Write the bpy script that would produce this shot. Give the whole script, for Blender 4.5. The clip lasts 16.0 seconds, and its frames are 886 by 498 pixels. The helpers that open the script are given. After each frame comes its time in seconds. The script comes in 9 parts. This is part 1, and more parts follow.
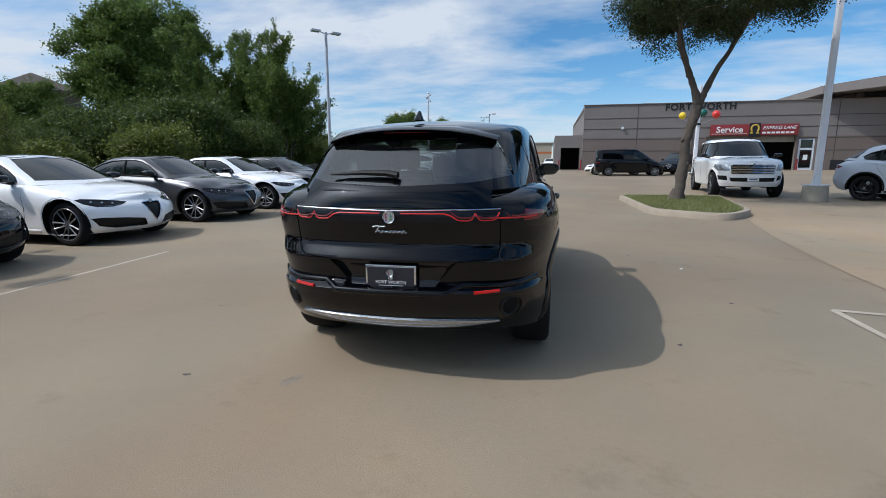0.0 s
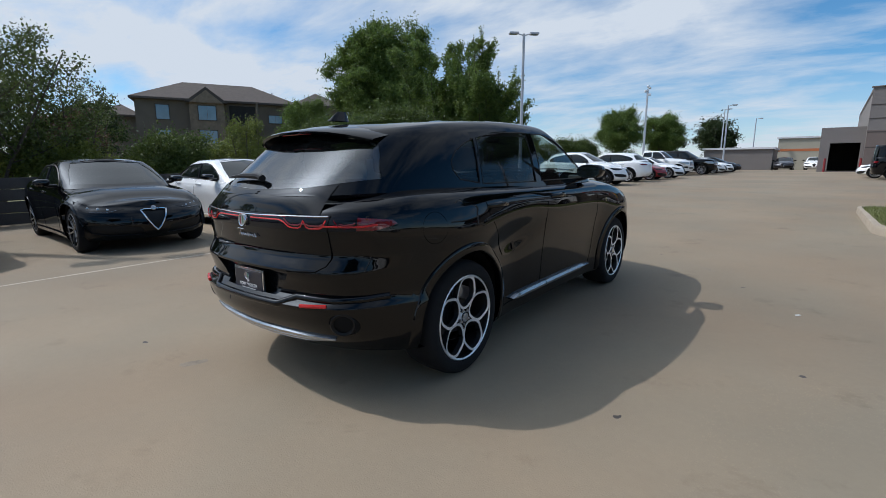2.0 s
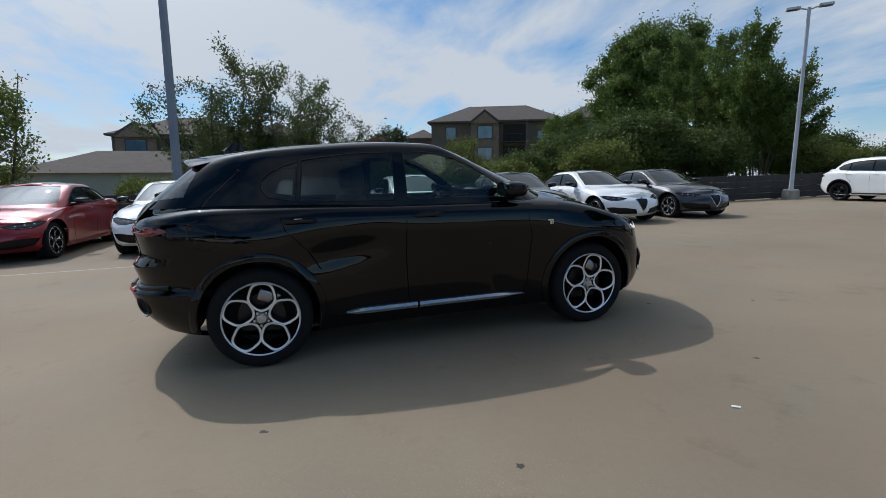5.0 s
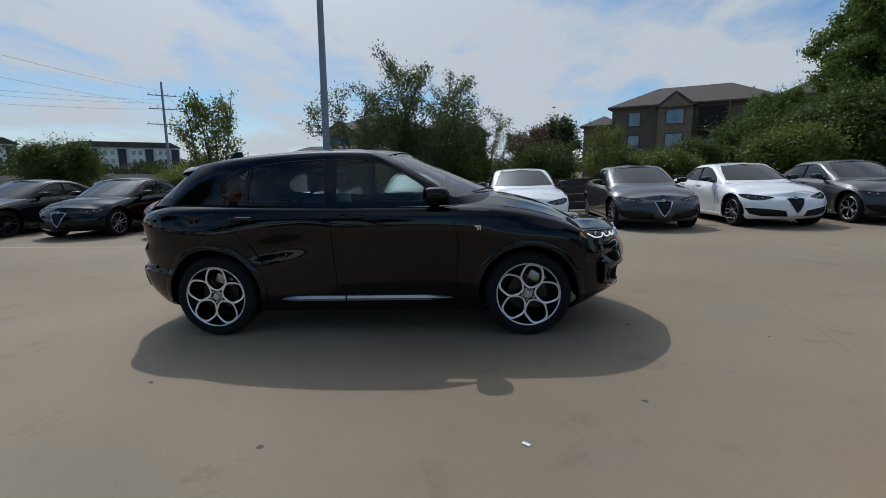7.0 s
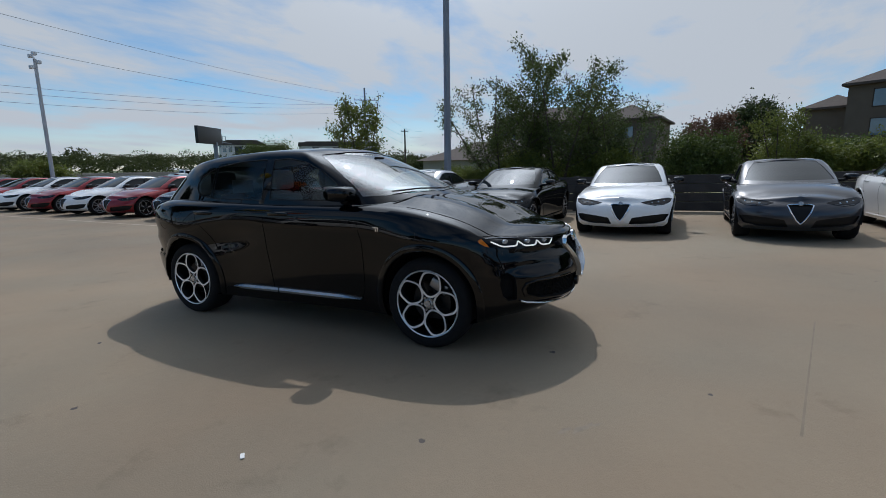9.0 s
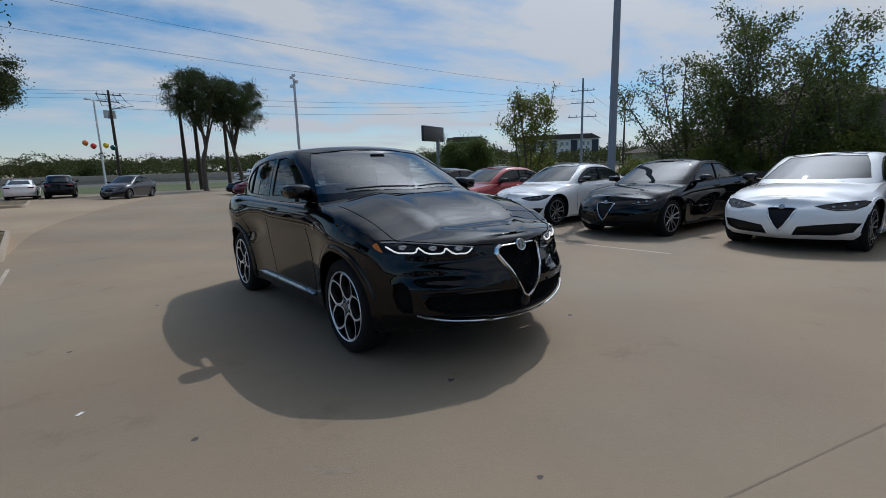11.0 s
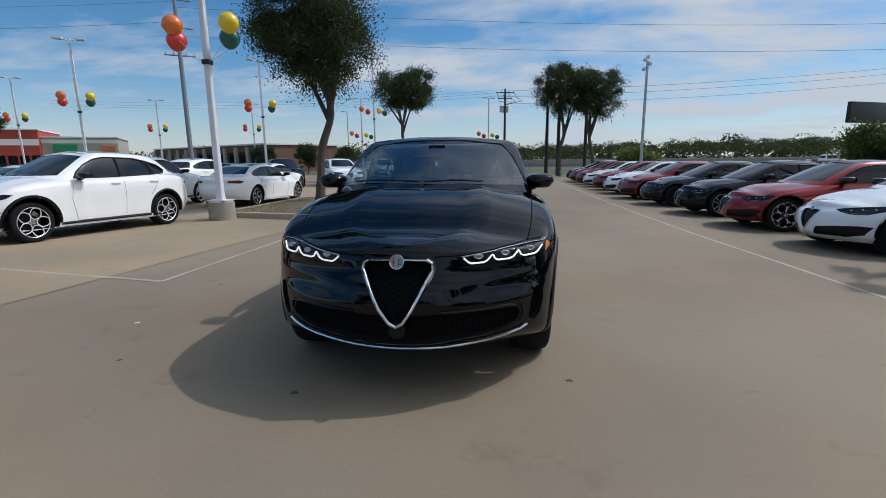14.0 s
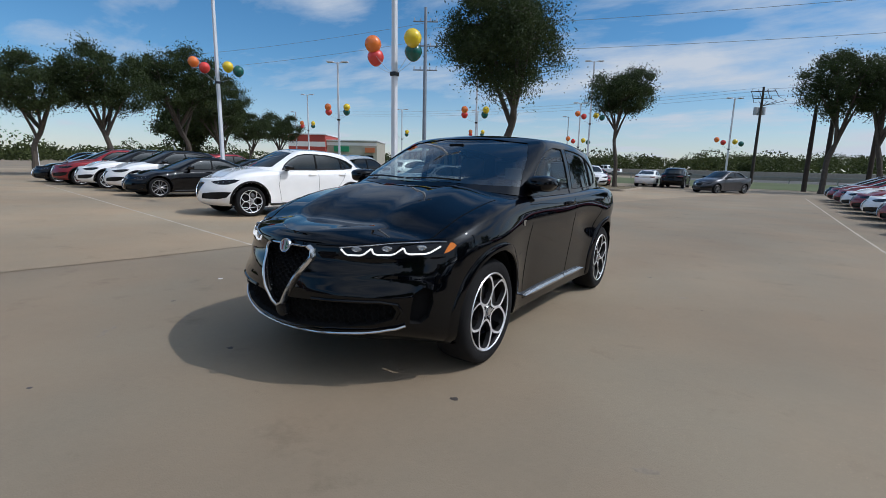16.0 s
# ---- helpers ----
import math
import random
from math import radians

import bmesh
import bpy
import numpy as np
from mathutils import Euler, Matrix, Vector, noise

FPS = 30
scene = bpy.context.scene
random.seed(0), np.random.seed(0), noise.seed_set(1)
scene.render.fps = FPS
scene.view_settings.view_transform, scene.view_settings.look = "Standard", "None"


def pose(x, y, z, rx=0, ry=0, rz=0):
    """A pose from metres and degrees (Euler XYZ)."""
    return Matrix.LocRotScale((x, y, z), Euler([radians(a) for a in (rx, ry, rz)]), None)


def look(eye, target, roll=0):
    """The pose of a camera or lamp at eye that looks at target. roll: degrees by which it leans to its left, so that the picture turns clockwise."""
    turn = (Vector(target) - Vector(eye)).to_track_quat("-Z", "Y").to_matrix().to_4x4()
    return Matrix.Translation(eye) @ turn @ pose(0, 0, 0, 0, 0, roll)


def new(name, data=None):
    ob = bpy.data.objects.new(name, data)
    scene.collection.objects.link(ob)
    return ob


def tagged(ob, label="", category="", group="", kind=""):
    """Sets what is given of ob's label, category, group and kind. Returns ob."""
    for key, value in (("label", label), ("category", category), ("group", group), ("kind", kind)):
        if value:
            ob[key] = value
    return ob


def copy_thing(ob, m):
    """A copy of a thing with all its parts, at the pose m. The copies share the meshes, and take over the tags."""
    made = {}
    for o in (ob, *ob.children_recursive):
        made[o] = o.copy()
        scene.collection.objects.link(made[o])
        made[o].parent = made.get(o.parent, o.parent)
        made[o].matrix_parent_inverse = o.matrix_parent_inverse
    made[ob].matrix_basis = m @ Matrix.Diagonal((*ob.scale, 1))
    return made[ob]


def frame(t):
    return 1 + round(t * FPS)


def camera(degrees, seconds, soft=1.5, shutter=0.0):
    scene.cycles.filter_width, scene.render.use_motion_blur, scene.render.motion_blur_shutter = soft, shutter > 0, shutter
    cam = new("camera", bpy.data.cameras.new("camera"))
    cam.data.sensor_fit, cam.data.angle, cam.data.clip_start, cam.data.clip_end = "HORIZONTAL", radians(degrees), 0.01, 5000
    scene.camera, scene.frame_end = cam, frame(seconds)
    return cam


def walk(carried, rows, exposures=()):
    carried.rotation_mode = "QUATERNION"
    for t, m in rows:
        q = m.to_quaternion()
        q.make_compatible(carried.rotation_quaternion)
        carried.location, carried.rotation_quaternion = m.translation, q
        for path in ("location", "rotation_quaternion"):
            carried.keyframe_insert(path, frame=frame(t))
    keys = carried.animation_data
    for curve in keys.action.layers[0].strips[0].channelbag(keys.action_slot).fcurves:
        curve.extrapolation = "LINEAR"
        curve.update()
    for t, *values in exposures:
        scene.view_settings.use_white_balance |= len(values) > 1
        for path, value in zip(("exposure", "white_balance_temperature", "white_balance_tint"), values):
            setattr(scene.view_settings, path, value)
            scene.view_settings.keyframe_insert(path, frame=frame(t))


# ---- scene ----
cam = camera(86.9, 16.0, soft=0.8)
PATH = [
    (0, (0.9, -4.638, 1.2), (0.477, -2.713, 0.86), 0.1),
    (0.5, (1.346, -4.424, 1.2), (0.677, -2.568, 0.868), 0.3),
    (1, (1.783, -4.189, 1.216), (0.9, -2.426, 0.884), 0.4),
    (1.5, (2.162, -3.859, 1.228), (1.087, -2.207, 0.888), 0.4),
    (2, (2.542, -3.501, 1.221), (1.297, -1.973, 0.88), 0.2),
    (2.5, (2.849, -3.119, 1.215), (1.454, -1.725, 0.882), 0.3),
    (3, (3.161, -2.728, 1.23), (1.631, -1.482, 0.906), 0.2),
    (3.5, (3.48, -2.349, 1.253), (1.835, -1.256, 0.936), 0.3),
    (4, (3.753, -1.913, 1.267), (2.007, -0.987, 0.963), -0.2),
    (4.2, (3.856, -1.747, 1.245), (2.073, -0.893, 0.949), -0.3),
    (6.3, (4.651, 0.237, 1.355), (2.681, 0.367, 1.035), -0.2),
    (6.5, (4.634, 0.44, 1.365), (2.661, 0.484, 1.044), -0.2),
    (7, (4.618, 0.965, 1.383), (2.653, 0.79, 1.052), -0.4),
    (7.5, (4.492, 1.494, 1.362), (2.556, 1.118, 1.035), -0.6),
    (8, (4.324, 2.031, 1.362), (2.431, 1.475, 1.034), -0.6),
    (8.2, (4.251, 2.246, 1.402), (2.38, 1.623, 1.067), -0.4),
    (10.3, (2.868, 3.963, 1.397), (1.432, 2.613, 1.056), -2.0),
    (10.5, (2.699, 4.12, 1.391), (1.331, 2.702, 1.047), -1.9),
    (11, (2.26, 4.386, 1.386), (1.087, 2.807, 1.029), -1.5),
    (11.5, (1.773, 4.572, 1.402), (0.821, 2.852, 1.034), -1.0),
    (12, (1.294, 4.725, 1.41), (0.575, 2.897, 1.034), -1.0),
    (12.5, (0.809, 4.74, 1.398), (0.33, 2.836, 1.016), -1.1),
    (13, (0.327, 4.729, 1.376), (0.09, 2.781, 0.989), -1.0),
    (13.5, (-0.112, 4.678, 1.37), (-0.101, 2.715, 0.986), -0.9),
    (14, (-0.564, 4.586, 1.38), (-0.319, 2.638, 1.0), -0.6),
    (14.5, (-1.04, 4.501, 1.377), (-0.573, 2.592, 1.004), -0.1),
    (15, (-1.475, 4.324, 1.355), (-0.783, 2.486, 0.977), 0.5),
    (15.5, (-1.892, 4.15, 1.332), (-0.984, 2.407, 0.963), 1.0),
    (16, (-2.265, 3.901, 1.328), (-1.164, 2.271, 0.966), 1.2),
]
walk(cam, [(t, look(eye, target, roll)) for t, eye, target, roll in PATH],
     [(0, -0.44, 5900, 12), (2, -0.50, 5900, 12), (4, -0.61, 5930, 12), (7, -0.86, 5980, 12), (11, -0.92, 5980, 13), (13.5, -0.81, 5930, 13), (16, -0.72, 5850, 13)])

# ---- world, sun, exposure ----
SUN_DIR = Vector((-0.915, -0.455, 1.15)).normalized()
SUN_ELEV = math.asin(SUN_DIR.z)
SUN_AZIM = math.atan2(SUN_DIR.x, SUN_DIR.y)


def links(tree, pairs):
    for a, b in pairs:
        tree.links.new(a, b)


def make_world():
    world = bpy.data.worlds.new("sky")
    scene.world = world
    world.use_nodes = True
    nt = world.node_tree
    nt.nodes.clear()
    N = nt.nodes.new
    out, bg = N("ShaderNodeOutputWorld"), N("ShaderNodeBackground")
    sky = N("ShaderNodeTexSky")
    sky.sky_type, sky.sun_disc = "NISHITA", False
    sky.sun_elevation, sky.sun_rotation = SUN_ELEV, SUN_AZIM
    sky.air_density, sky.dust_density, sky.ozone_density = 1.0, 0.15, 4.0
    # thin streaks of high cloud, laid on a far flat layer
    co, sep = N("ShaderNodeTexCoord"), N("ShaderNodeSeparateXYZ")
    up = N("ShaderNodeMath"); up.operation = "ADD"; up.inputs[1].default_value = 0.14; up.use_clamp = True
    dx, dy = N("ShaderNodeMath"), N("ShaderNodeMath")
    dx.operation = dy.operation = "DIVIDE"
    flat = N("ShaderNodeCombineXYZ")
    mp = N("ShaderNodeMapping")
    mp.inputs["Rotation"].default_value = (0, 0, radians(38))
    mp.inputs["Scale"].default_value = (0.80, 1.12, 1)
    mp.inputs["Location"].default_value = (0.35, 1.9, 0)
    mp2 = N("ShaderNodeMapping")
    mp2.inputs["Rotation"].default_value, mp2.inputs["Scale"].default_value = (0, 0, radians(24)), (1.5, 3.4, 1)
    n1, n2 = N("ShaderNodeTexNoise"), N("ShaderNodeTexNoise")
    n1.inputs["Scale"].default_value, n1.inputs["Detail"].default_value, n1.inputs["Roughness"].default_value = 1.0, 9, 0.56
    n1.inputs["Distortion"].default_value = 0.25
    n2.inputs["Scale"].default_value, n2.inputs["Detail"].default_value, n2.inputs["Roughness"].default_value = 1.0, 9, 0.60
    n2.inputs["Distortion"].default_value = 0.4
    mixn = N("ShaderNodeMath"); mixn.operation = "MULTIPLY_ADD"; mixn.inputs[1].default_value = 0.27
    ramp = N("ShaderNodeValToRGB")
    ramp.color_ramp.elements[0].position, ramp.color_ramp.elements[1].position = 0.545, 0.785
    # more cloud towards the west, where the sun stands
    west = N("ShaderNodeMath"); west.operation = "MULTIPLY_ADD"
    west.inputs[1].default_value, west.inputs[2].default_value = -0.115, 0.0
    add = N("ShaderNodeMath"); add.operation = "ADD"
    # and overhead
    over = N("ShaderNodeMapRange")
    over.inputs["From Min"].default_value, over.inputs["From Max"].default_value = 0.36, 0.72
    over.inputs["To Min"].default_value, over.inputs["To Max"].default_value = 0.0, 0.085
    add2 = N("ShaderNodeMath"); add2.operation = "ADD"
    haze = N("ShaderNodeMapRange")
    haze.inputs["From Min"].default_value, haze.inputs["From Max"].default_value = 0.0, 0.17
    haze.inputs["To Min"].default_value, haze.inputs["To Max"].default_value = 0.42, 0.0
    mx = N("ShaderNodeMath"); mx.operation = "MAXIMUM"
    mix = N("ShaderNodeMix"); mix.data_type = "RGBA"
    # thin cloud scatters the sun forwards: brighter the nearer it lies to the sun
    dot, pos, p1, p2, s1, s2, glow = N("ShaderNodeVectorMath"), *[N("ShaderNodeMath") for _ in range(6)]
    dot.operation, dot.inputs[1].default_value = "DOT_PRODUCT", tuple(SUN_DIR)
    pos.operation, pos.inputs[1].default_value = "MAXIMUM", 0.0
    p1.operation, p1.inputs[1].default_value = "POWER", 12.0
    p2.operation, p2.inputs[1].default_value = "POWER", 30.0
    s1.operation, s1.inputs[1].default_value, s1.inputs[2].default_value = "MULTIPLY_ADD", 0.7, 1.0
    s2.operation, s2.inputs[1].default_value = "MULTIPLY", 6.0
    glow.operation = "ADD"
    cloud = N("ShaderNodeVectorMath"); cloud.operation = "SCALE"
    cloud.inputs[0].default_value = (8.0, 8.5, 8.75)
    links(nt, [(co.outputs["Generated"], dot.inputs[0]), (dot.outputs["Value"], pos.inputs[0]), (pos.outputs[0], p1.inputs[0]), (pos.outputs[0], p2.inputs[0]),
               (p1.outputs[0], s1.inputs[0]), (p2.outputs[0], s2.inputs[0]), (s1.outputs[0], glow.inputs[0]), (s2.outputs[0], glow.inputs[1]),
               (glow.outputs[0], cloud.inputs["Scale"]), (cloud.outputs[0], mix.inputs["B"])])
    deep = N("ShaderNodeHueSaturation"); deep.inputs["Saturation"].default_value, deep.inputs["Value"].default_value, deep.inputs["Hue"].default_value = 1.20, 1.36, 0.490
    links(nt, [(co.outputs["Generated"], sep.inputs[0]), (sep.outputs["Z"], up.inputs[0]),
               (sep.outputs["X"], dx.inputs[0]), (up.outputs[0], dx.inputs[1]),
               (sep.outputs["Y"], dy.inputs[0]), (up.outputs[0], dy.inputs[1]),
               (dx.outputs[0], flat.inputs[0]), (dy.outputs[0], flat.inputs[1]),
               (flat.outputs[0], mp.inputs[0]), (mp.outputs[0], n1.inputs["Vector"]), (flat.outputs[0], mp2.inputs[0]), (mp2.outputs[0], n2.inputs["Vector"]),
               (n2.outputs["Fac"], mixn.inputs[0]), (n1.outputs["Fac"], mixn.inputs[2]),
               (sep.outputs["X"], west.inputs[0]), (mixn.outputs[0], add.inputs[0]), (west.outputs[0], add.inputs[1]),
               (sep.outputs["Z"], over.inputs["Value"]), (add.outputs[0], add2.inputs[0]), (over.outputs[0], add2.inputs[1]), (add2.outputs[0], ramp.inputs[0]), (sep.outputs["Z"], haze.inputs["Value"]),
               (ramp.outputs["Color"], mx.inputs[0]), (haze.outputs[0], mx.inputs[1]),
               (sky.outputs[0], deep.inputs["Color"]), (deep.outputs[0], mix.inputs["A"]), (mx.outputs[0], mix.inputs["Factor"]),
               (mix.outputs["Result"], bg.inputs["Color"]), (bg.outputs[0], out.inputs["Surface"])])
    bg.inputs["Strength"].default_value = 0.117


make_world()
sun_data = bpy.data.lights.new("sun", "SUN")
sun_data.energy, sun_data.angle, sun_data.color = 3.25, radians(0.55), (1.0, 0.93, 0.82)
sun = new("sun", sun_data)
sun.matrix_world = look(SUN_DIR * 100, (0, 0, 0))
scene.view_settings.exposure = 0.0

# ---- materials ----
def mat(name, color, rough=0.5, metal=0.0, var=0.12, scale=6.0, fine=60.0, bump=0.0, bump_scale=80.0, coat=0.0, spec=0.5, island=0.0, per_object=0.0, tint=None, emit=0.0):
    """A surface with variation at two scales: broad stains and fine grain, and a fine relief."""
    m = bpy.data.materials.new(name)
    m.use_nodes = True
    nt = m.node_tree
    N, b = nt.nodes.new, nt.nodes["Principled BSDF"]
    b.inputs["Roughness"].default_value, b.inputs["Metallic"].default_value = rough, metal
    b.inputs["Coat Weight"].default_value, b.inputs["Coat Roughness"].default_value = coat, 0.015
    b.inputs["Specular IOR Level"].default_value = spec
    b.inputs["Coat IOR"].default_value = 1.45
    if emit:
        b.inputs["Emission Color"].default_value, b.inputs["Emission Strength"].default_value = (*color, 1), emit
    b.inputs["Base Color"].default_value = (*color, 1)
    if var or island or per_object:
        co = N("ShaderNodeTexCoord")
        n1, n2 = N("ShaderNodeTexNoise"), N("ShaderNodeTexNoise")
        n1.inputs["Scale"].default_value, n1.inputs["Detail"].default_value = scale, 5
        n2.inputs["Scale"].default_value, n2.inputs["Detail"].default_value = fine, 3
        a = N("ShaderNodeMath"); a.operation = "MULTIPLY_ADD"; a.inputs[1].default_value = 0.4
        links(nt, [(co.outputs["Object"], n1.inputs["Vector"]), (co.outputs["Object"], n2.inputs["Vector"]),
                   (n2.outputs["Fac"], a.inputs[0]), (n1.outputs["Fac"], a.inputs[2])])
        src = a.outputs[0]
        if island:
            g, k = N("ShaderNodeNewGeometry"), N("ShaderNodeMath")
            k.operation = "MULTIPLY_ADD"; k.inputs[1].default_value = island
            links(nt, [(g.outputs["Random Per Island"], k.inputs[0]), (src, k.inputs[2])])
            src = k.outputs[0]
        if per_object:
            g, k = N("ShaderNodeObjectInfo"), N("ShaderNodeMath")
            k.operation = "MULTIPLY_ADD"; k.inputs[1].default_value = per_object
            links(nt, [(g.outputs["Random"], k.inputs[0]), (src, k.inputs[2])])
            src = k.outputs[0]
        r = N("ShaderNodeMapRange")
        top = 1.1 + island + per_object
        r.inputs["From Min"].default_value, r.inputs["From Max"].default_value = 0.35, top
        r.inputs["To Min"].default_value, r.inputs["To Max"].default_value = 0.0, 1.0
        mx = N("ShaderNodeMix"); mx.data_type = "RGBA"
        lo, hi = [max(0, c * (1 - var)) for c in color], [c * (1 + var) for c in (tint or color)]
        mx.inputs["A"].default_value, mx.inputs["B"].default_value = (*lo, 1), (*hi, 1)
        links(nt, [(src, r.inputs["Value"]), (r.outputs[0], mx.inputs["Factor"]), (mx.outputs["Result"], b.inputs["Base Color"])])
        if bump:
            n3, bp = N("ShaderNodeTexNoise"), N("ShaderNodeBump")
            n3.inputs["Scale"].default_value, n3.inputs["Detail"].default_value = bump_scale, 4
            bp.inputs["Strength"].default_value, bp.inputs["Distance"].default_value = bump, 0.01
            links(nt, [(co.outputs["Object"], n3.inputs["Vector"]), (n3.outputs["Fac"], bp.inputs["Height"]), (bp.outputs[0], b.inputs["Normal"])])
    return m


def paint(name, color, metal=0.0, rough=0.22, spec=0.3, ior=1.45):
    """Clear-coated car paint with a faint waviness."""
    m = mat(name, color, rough, metal, var=0.05, scale=3, fine=900, coat=1.0, spec=spec)
    nt = m.node_tree
    N, b = nt.nodes.new, nt.nodes["Principled BSDF"]
    b.inputs["Coat IOR"].default_value = ior
    co, n, bp = N("ShaderNodeTexCoord"), N("ShaderNodeTexNoise"), N("ShaderNodeBump")
    n.inputs["Scale"].default_value, n.inputs["Detail"].default_value = 2.2, 2
    bp.inputs["Strength"].default_value, bp.inputs["Distance"].default_value = 0.10, 0.006
    links(nt, [(co.outputs["Object"], n.inputs["Vector"]), (n.outputs["Fac"], bp.inputs["Height"]), (bp.outputs[0], b.inputs["Coat Normal"])])
    return m


def glass(name, tint, through_share, face_on=0.06):
    """Tinted pane: partly clear, with real reflections that grow towards a grazing sight; face_on: the share reflected face on."""
    m = bpy.data.materials.new(name)
    m.use_nodes = True
    nt = m.node_tree
    nt.nodes.clear()
    N = nt.nodes.new
    out, tr, gl, dk = N("ShaderNodeOutputMaterial"), N("ShaderNodeBsdfTransparent"), N("ShaderNodeBsdfGlossy"), N("ShaderNodeBsdfPrincipled")
    tr.inputs[0].default_value = (*tint, 1)
    gl.inputs["Roughness"].default_value = 0.012
    dk.inputs["Base Color"].default_value, dk.inputs["Roughness"].default_value = (0.006, 0.007, 0.008, 1), 0.2
    dk.inputs["Specular IOR Level"].default_value = 0.0
    lw, pw, sc = N("ShaderNodeLayerWeight"), N("ShaderNodeMath"), N("ShaderNodeMath")
    m1, m2 = N("ShaderNodeMixShader"), N("ShaderNodeMixShader")
    lw.inputs["Blend"].default_value = 0.5
    pw.operation, pw.inputs[1].default_value = "POWER", 5.0
    sc.operation, sc.inputs[1].default_value, sc.inputs[2].default_value = "MULTIPLY_ADD", 1 - face_on, face_on
    m1.inputs[0].default_value = through_share
    links(nt, [(lw.outputs["Facing"], pw.inputs[0]), (pw.outputs[0], sc.inputs[0]), (sc.outputs[0], m2.inputs[0]),
               (dk.outputs[0], m1.inputs[1]), (tr.outputs[0], m1.inputs[2]),
               (m1.outputs[0], m2.inputs[1]), (gl.outputs[0], m2.inputs[2]), (m2.outputs[0], out.inputs["Surface"])])
    return m


def concrete_material(name, color):
    m = mat(name, color, 0.82, var=0.10, scale=0.35, fine=28, bump=0.25, bump_scale=140)
    nt = m.node_tree
    N, b = nt.nodes.new, nt.nodes["Principled BSDF"]
    src = b.inputs["Base Color"].links[0].from_socket
    co = N("ShaderNodeTexCoord")
    # broad patches, tyre-worn lanes, small dark specks
    n, r = N("ShaderNodeTexNoise"), N("ShaderNodeValToRGB")
    n.inputs["Scale"].default_value, n.inputs["Detail"].default_value, n.inputs["Roughness"].default_value = 0.16, 8, 0.62
    r.color_ramp.elements[0].position, r.color_ramp.elements[0].color = 0.36, (0.80, 0.79, 0.78, 1)
    r.color_ramp.elements[1].position, r.color_ramp.elements[1].color = 0.64, (1.07, 1.06, 1.04, 1)
    v, rv = N("ShaderNodeTexVoronoi"), N("ShaderNodeValToRGB")
    v.inputs["Scale"].default_value = 1.1
    rv.color_ramp.elements[0].position, rv.color_ramp.elements[0].color = 0.012, (0.35, 0.33, 0.31, 1)
    rv.color_ramp.elements[1].position, rv.color_ramp.elements[1].color = 0.03, (1, 1, 1, 1)
    s, rs = N("ShaderNodeTexNoise"), N("ShaderNodeValToRGB")
    s.inputs["Scale"].default_value, s.inputs["Detail"].default_value, s.inputs["Roughness"].default_value = 1.7, 10, 0.7
    rs.color_ramp.elements[0].position, rs.color_ramp.elements[0].color = 0.29, (0.78, 0.76, 0.74, 1)
    rs.color_ramp.elements[1].position, rs.color_ramp.elements[1].color = 0.42, (1, 1, 1, 1)
    # pale worn aggregate in patches, and a slow drift of hue
    w, rw, wm, rm, h, rh = N("ShaderNodeTexVoronoi"), N("ShaderNodeValToRGB"), N("ShaderNodeTexNoise"), N("ShaderNodeValToRGB"), N("ShaderNodeTexNoise"), N("ShaderNodeValToRGB")
    w.inputs["Scale"].default_value = 62
    rw.color_ramp.elements[0].position, rw.color_ramp.elements[0].color = 0.13, (1.38, 1.36, 1.33, 1)
    rw.color_ramp.elements[1].position, rw.color_ramp.elements[1].color = 0.24, (1, 1, 1, 1)
    wm.inputs["Scale"].default_value, wm.inputs["Detail"].default_value, wm.inputs["Roughness"].default_value = 0.55, 9, 0.72
    rm.color_ramp.elements[0].position, rm.color_ramp.elements[1].position = 0.50, 0.66
    h.inputs["Scale"].default_value, h.inputs["Detail"].default_value = 0.45, 5
    rh.color_ramp.elements[0].position, rh.color_ramp.elements[0].color = 0.35, (1.05, 1.0, 0.93, 1)
    rh.color_ramp.elements[1].position, rh.color_ramp.elements[1].color = 0.65, (0.95, 1.0, 1.0, 1)
    a, c, d, e, f = [N("ShaderNodeMix") for _ in range(5)]
    for k in (a, c, d, e, f):
        k.data_type, k.blend_type = "RGBA", "MULTIPLY"
        k.inputs["Factor"].default_value = 1.0
    links(nt, [(co.outputs["Object"], n.inputs["Vector"]), (co.outputs["Object"], v.inputs["Vector"]), (co.outputs["Object"], s.inputs["Vector"]),
               (n.outputs["Fac"], r.inputs[0]), (v.outputs["Distance"], rv.inputs[0]), (s.outputs["Fac"], rs.inputs[0]),
               (src, a.inputs["A"]), (r.outputs[0], a.inputs["B"]), (a.outputs["Result"], c.inputs["A"]), (rv.outputs[0], c.inputs["B"]),
               (c.outputs["Result"], d.inputs["A"]), (rs.outputs[0], d.inputs["B"]),
               (co.outputs["Object"], w.inputs["Vector"]), (co.outputs["Object"], wm.inputs["Vector"]), (co.outputs["Object"], h.inputs["Vector"]),
               (w.outputs["Distance"], rw.inputs[0]), (wm.outputs["Fac"], rm.inputs[0]), (h.outputs["Fac"], rh.inputs[0]), (rm.outputs[0], e.inputs["Factor"]),
               (d.outputs["Result"], e.inputs["A"]), (rw.outputs[0], e.inputs["B"]), (e.outputs["Result"], f.inputs["A"]), (rh.outputs[0], f.inputs["B"]),
               (f.outputs["Result"], b.inputs["Base Color"])])
    return m


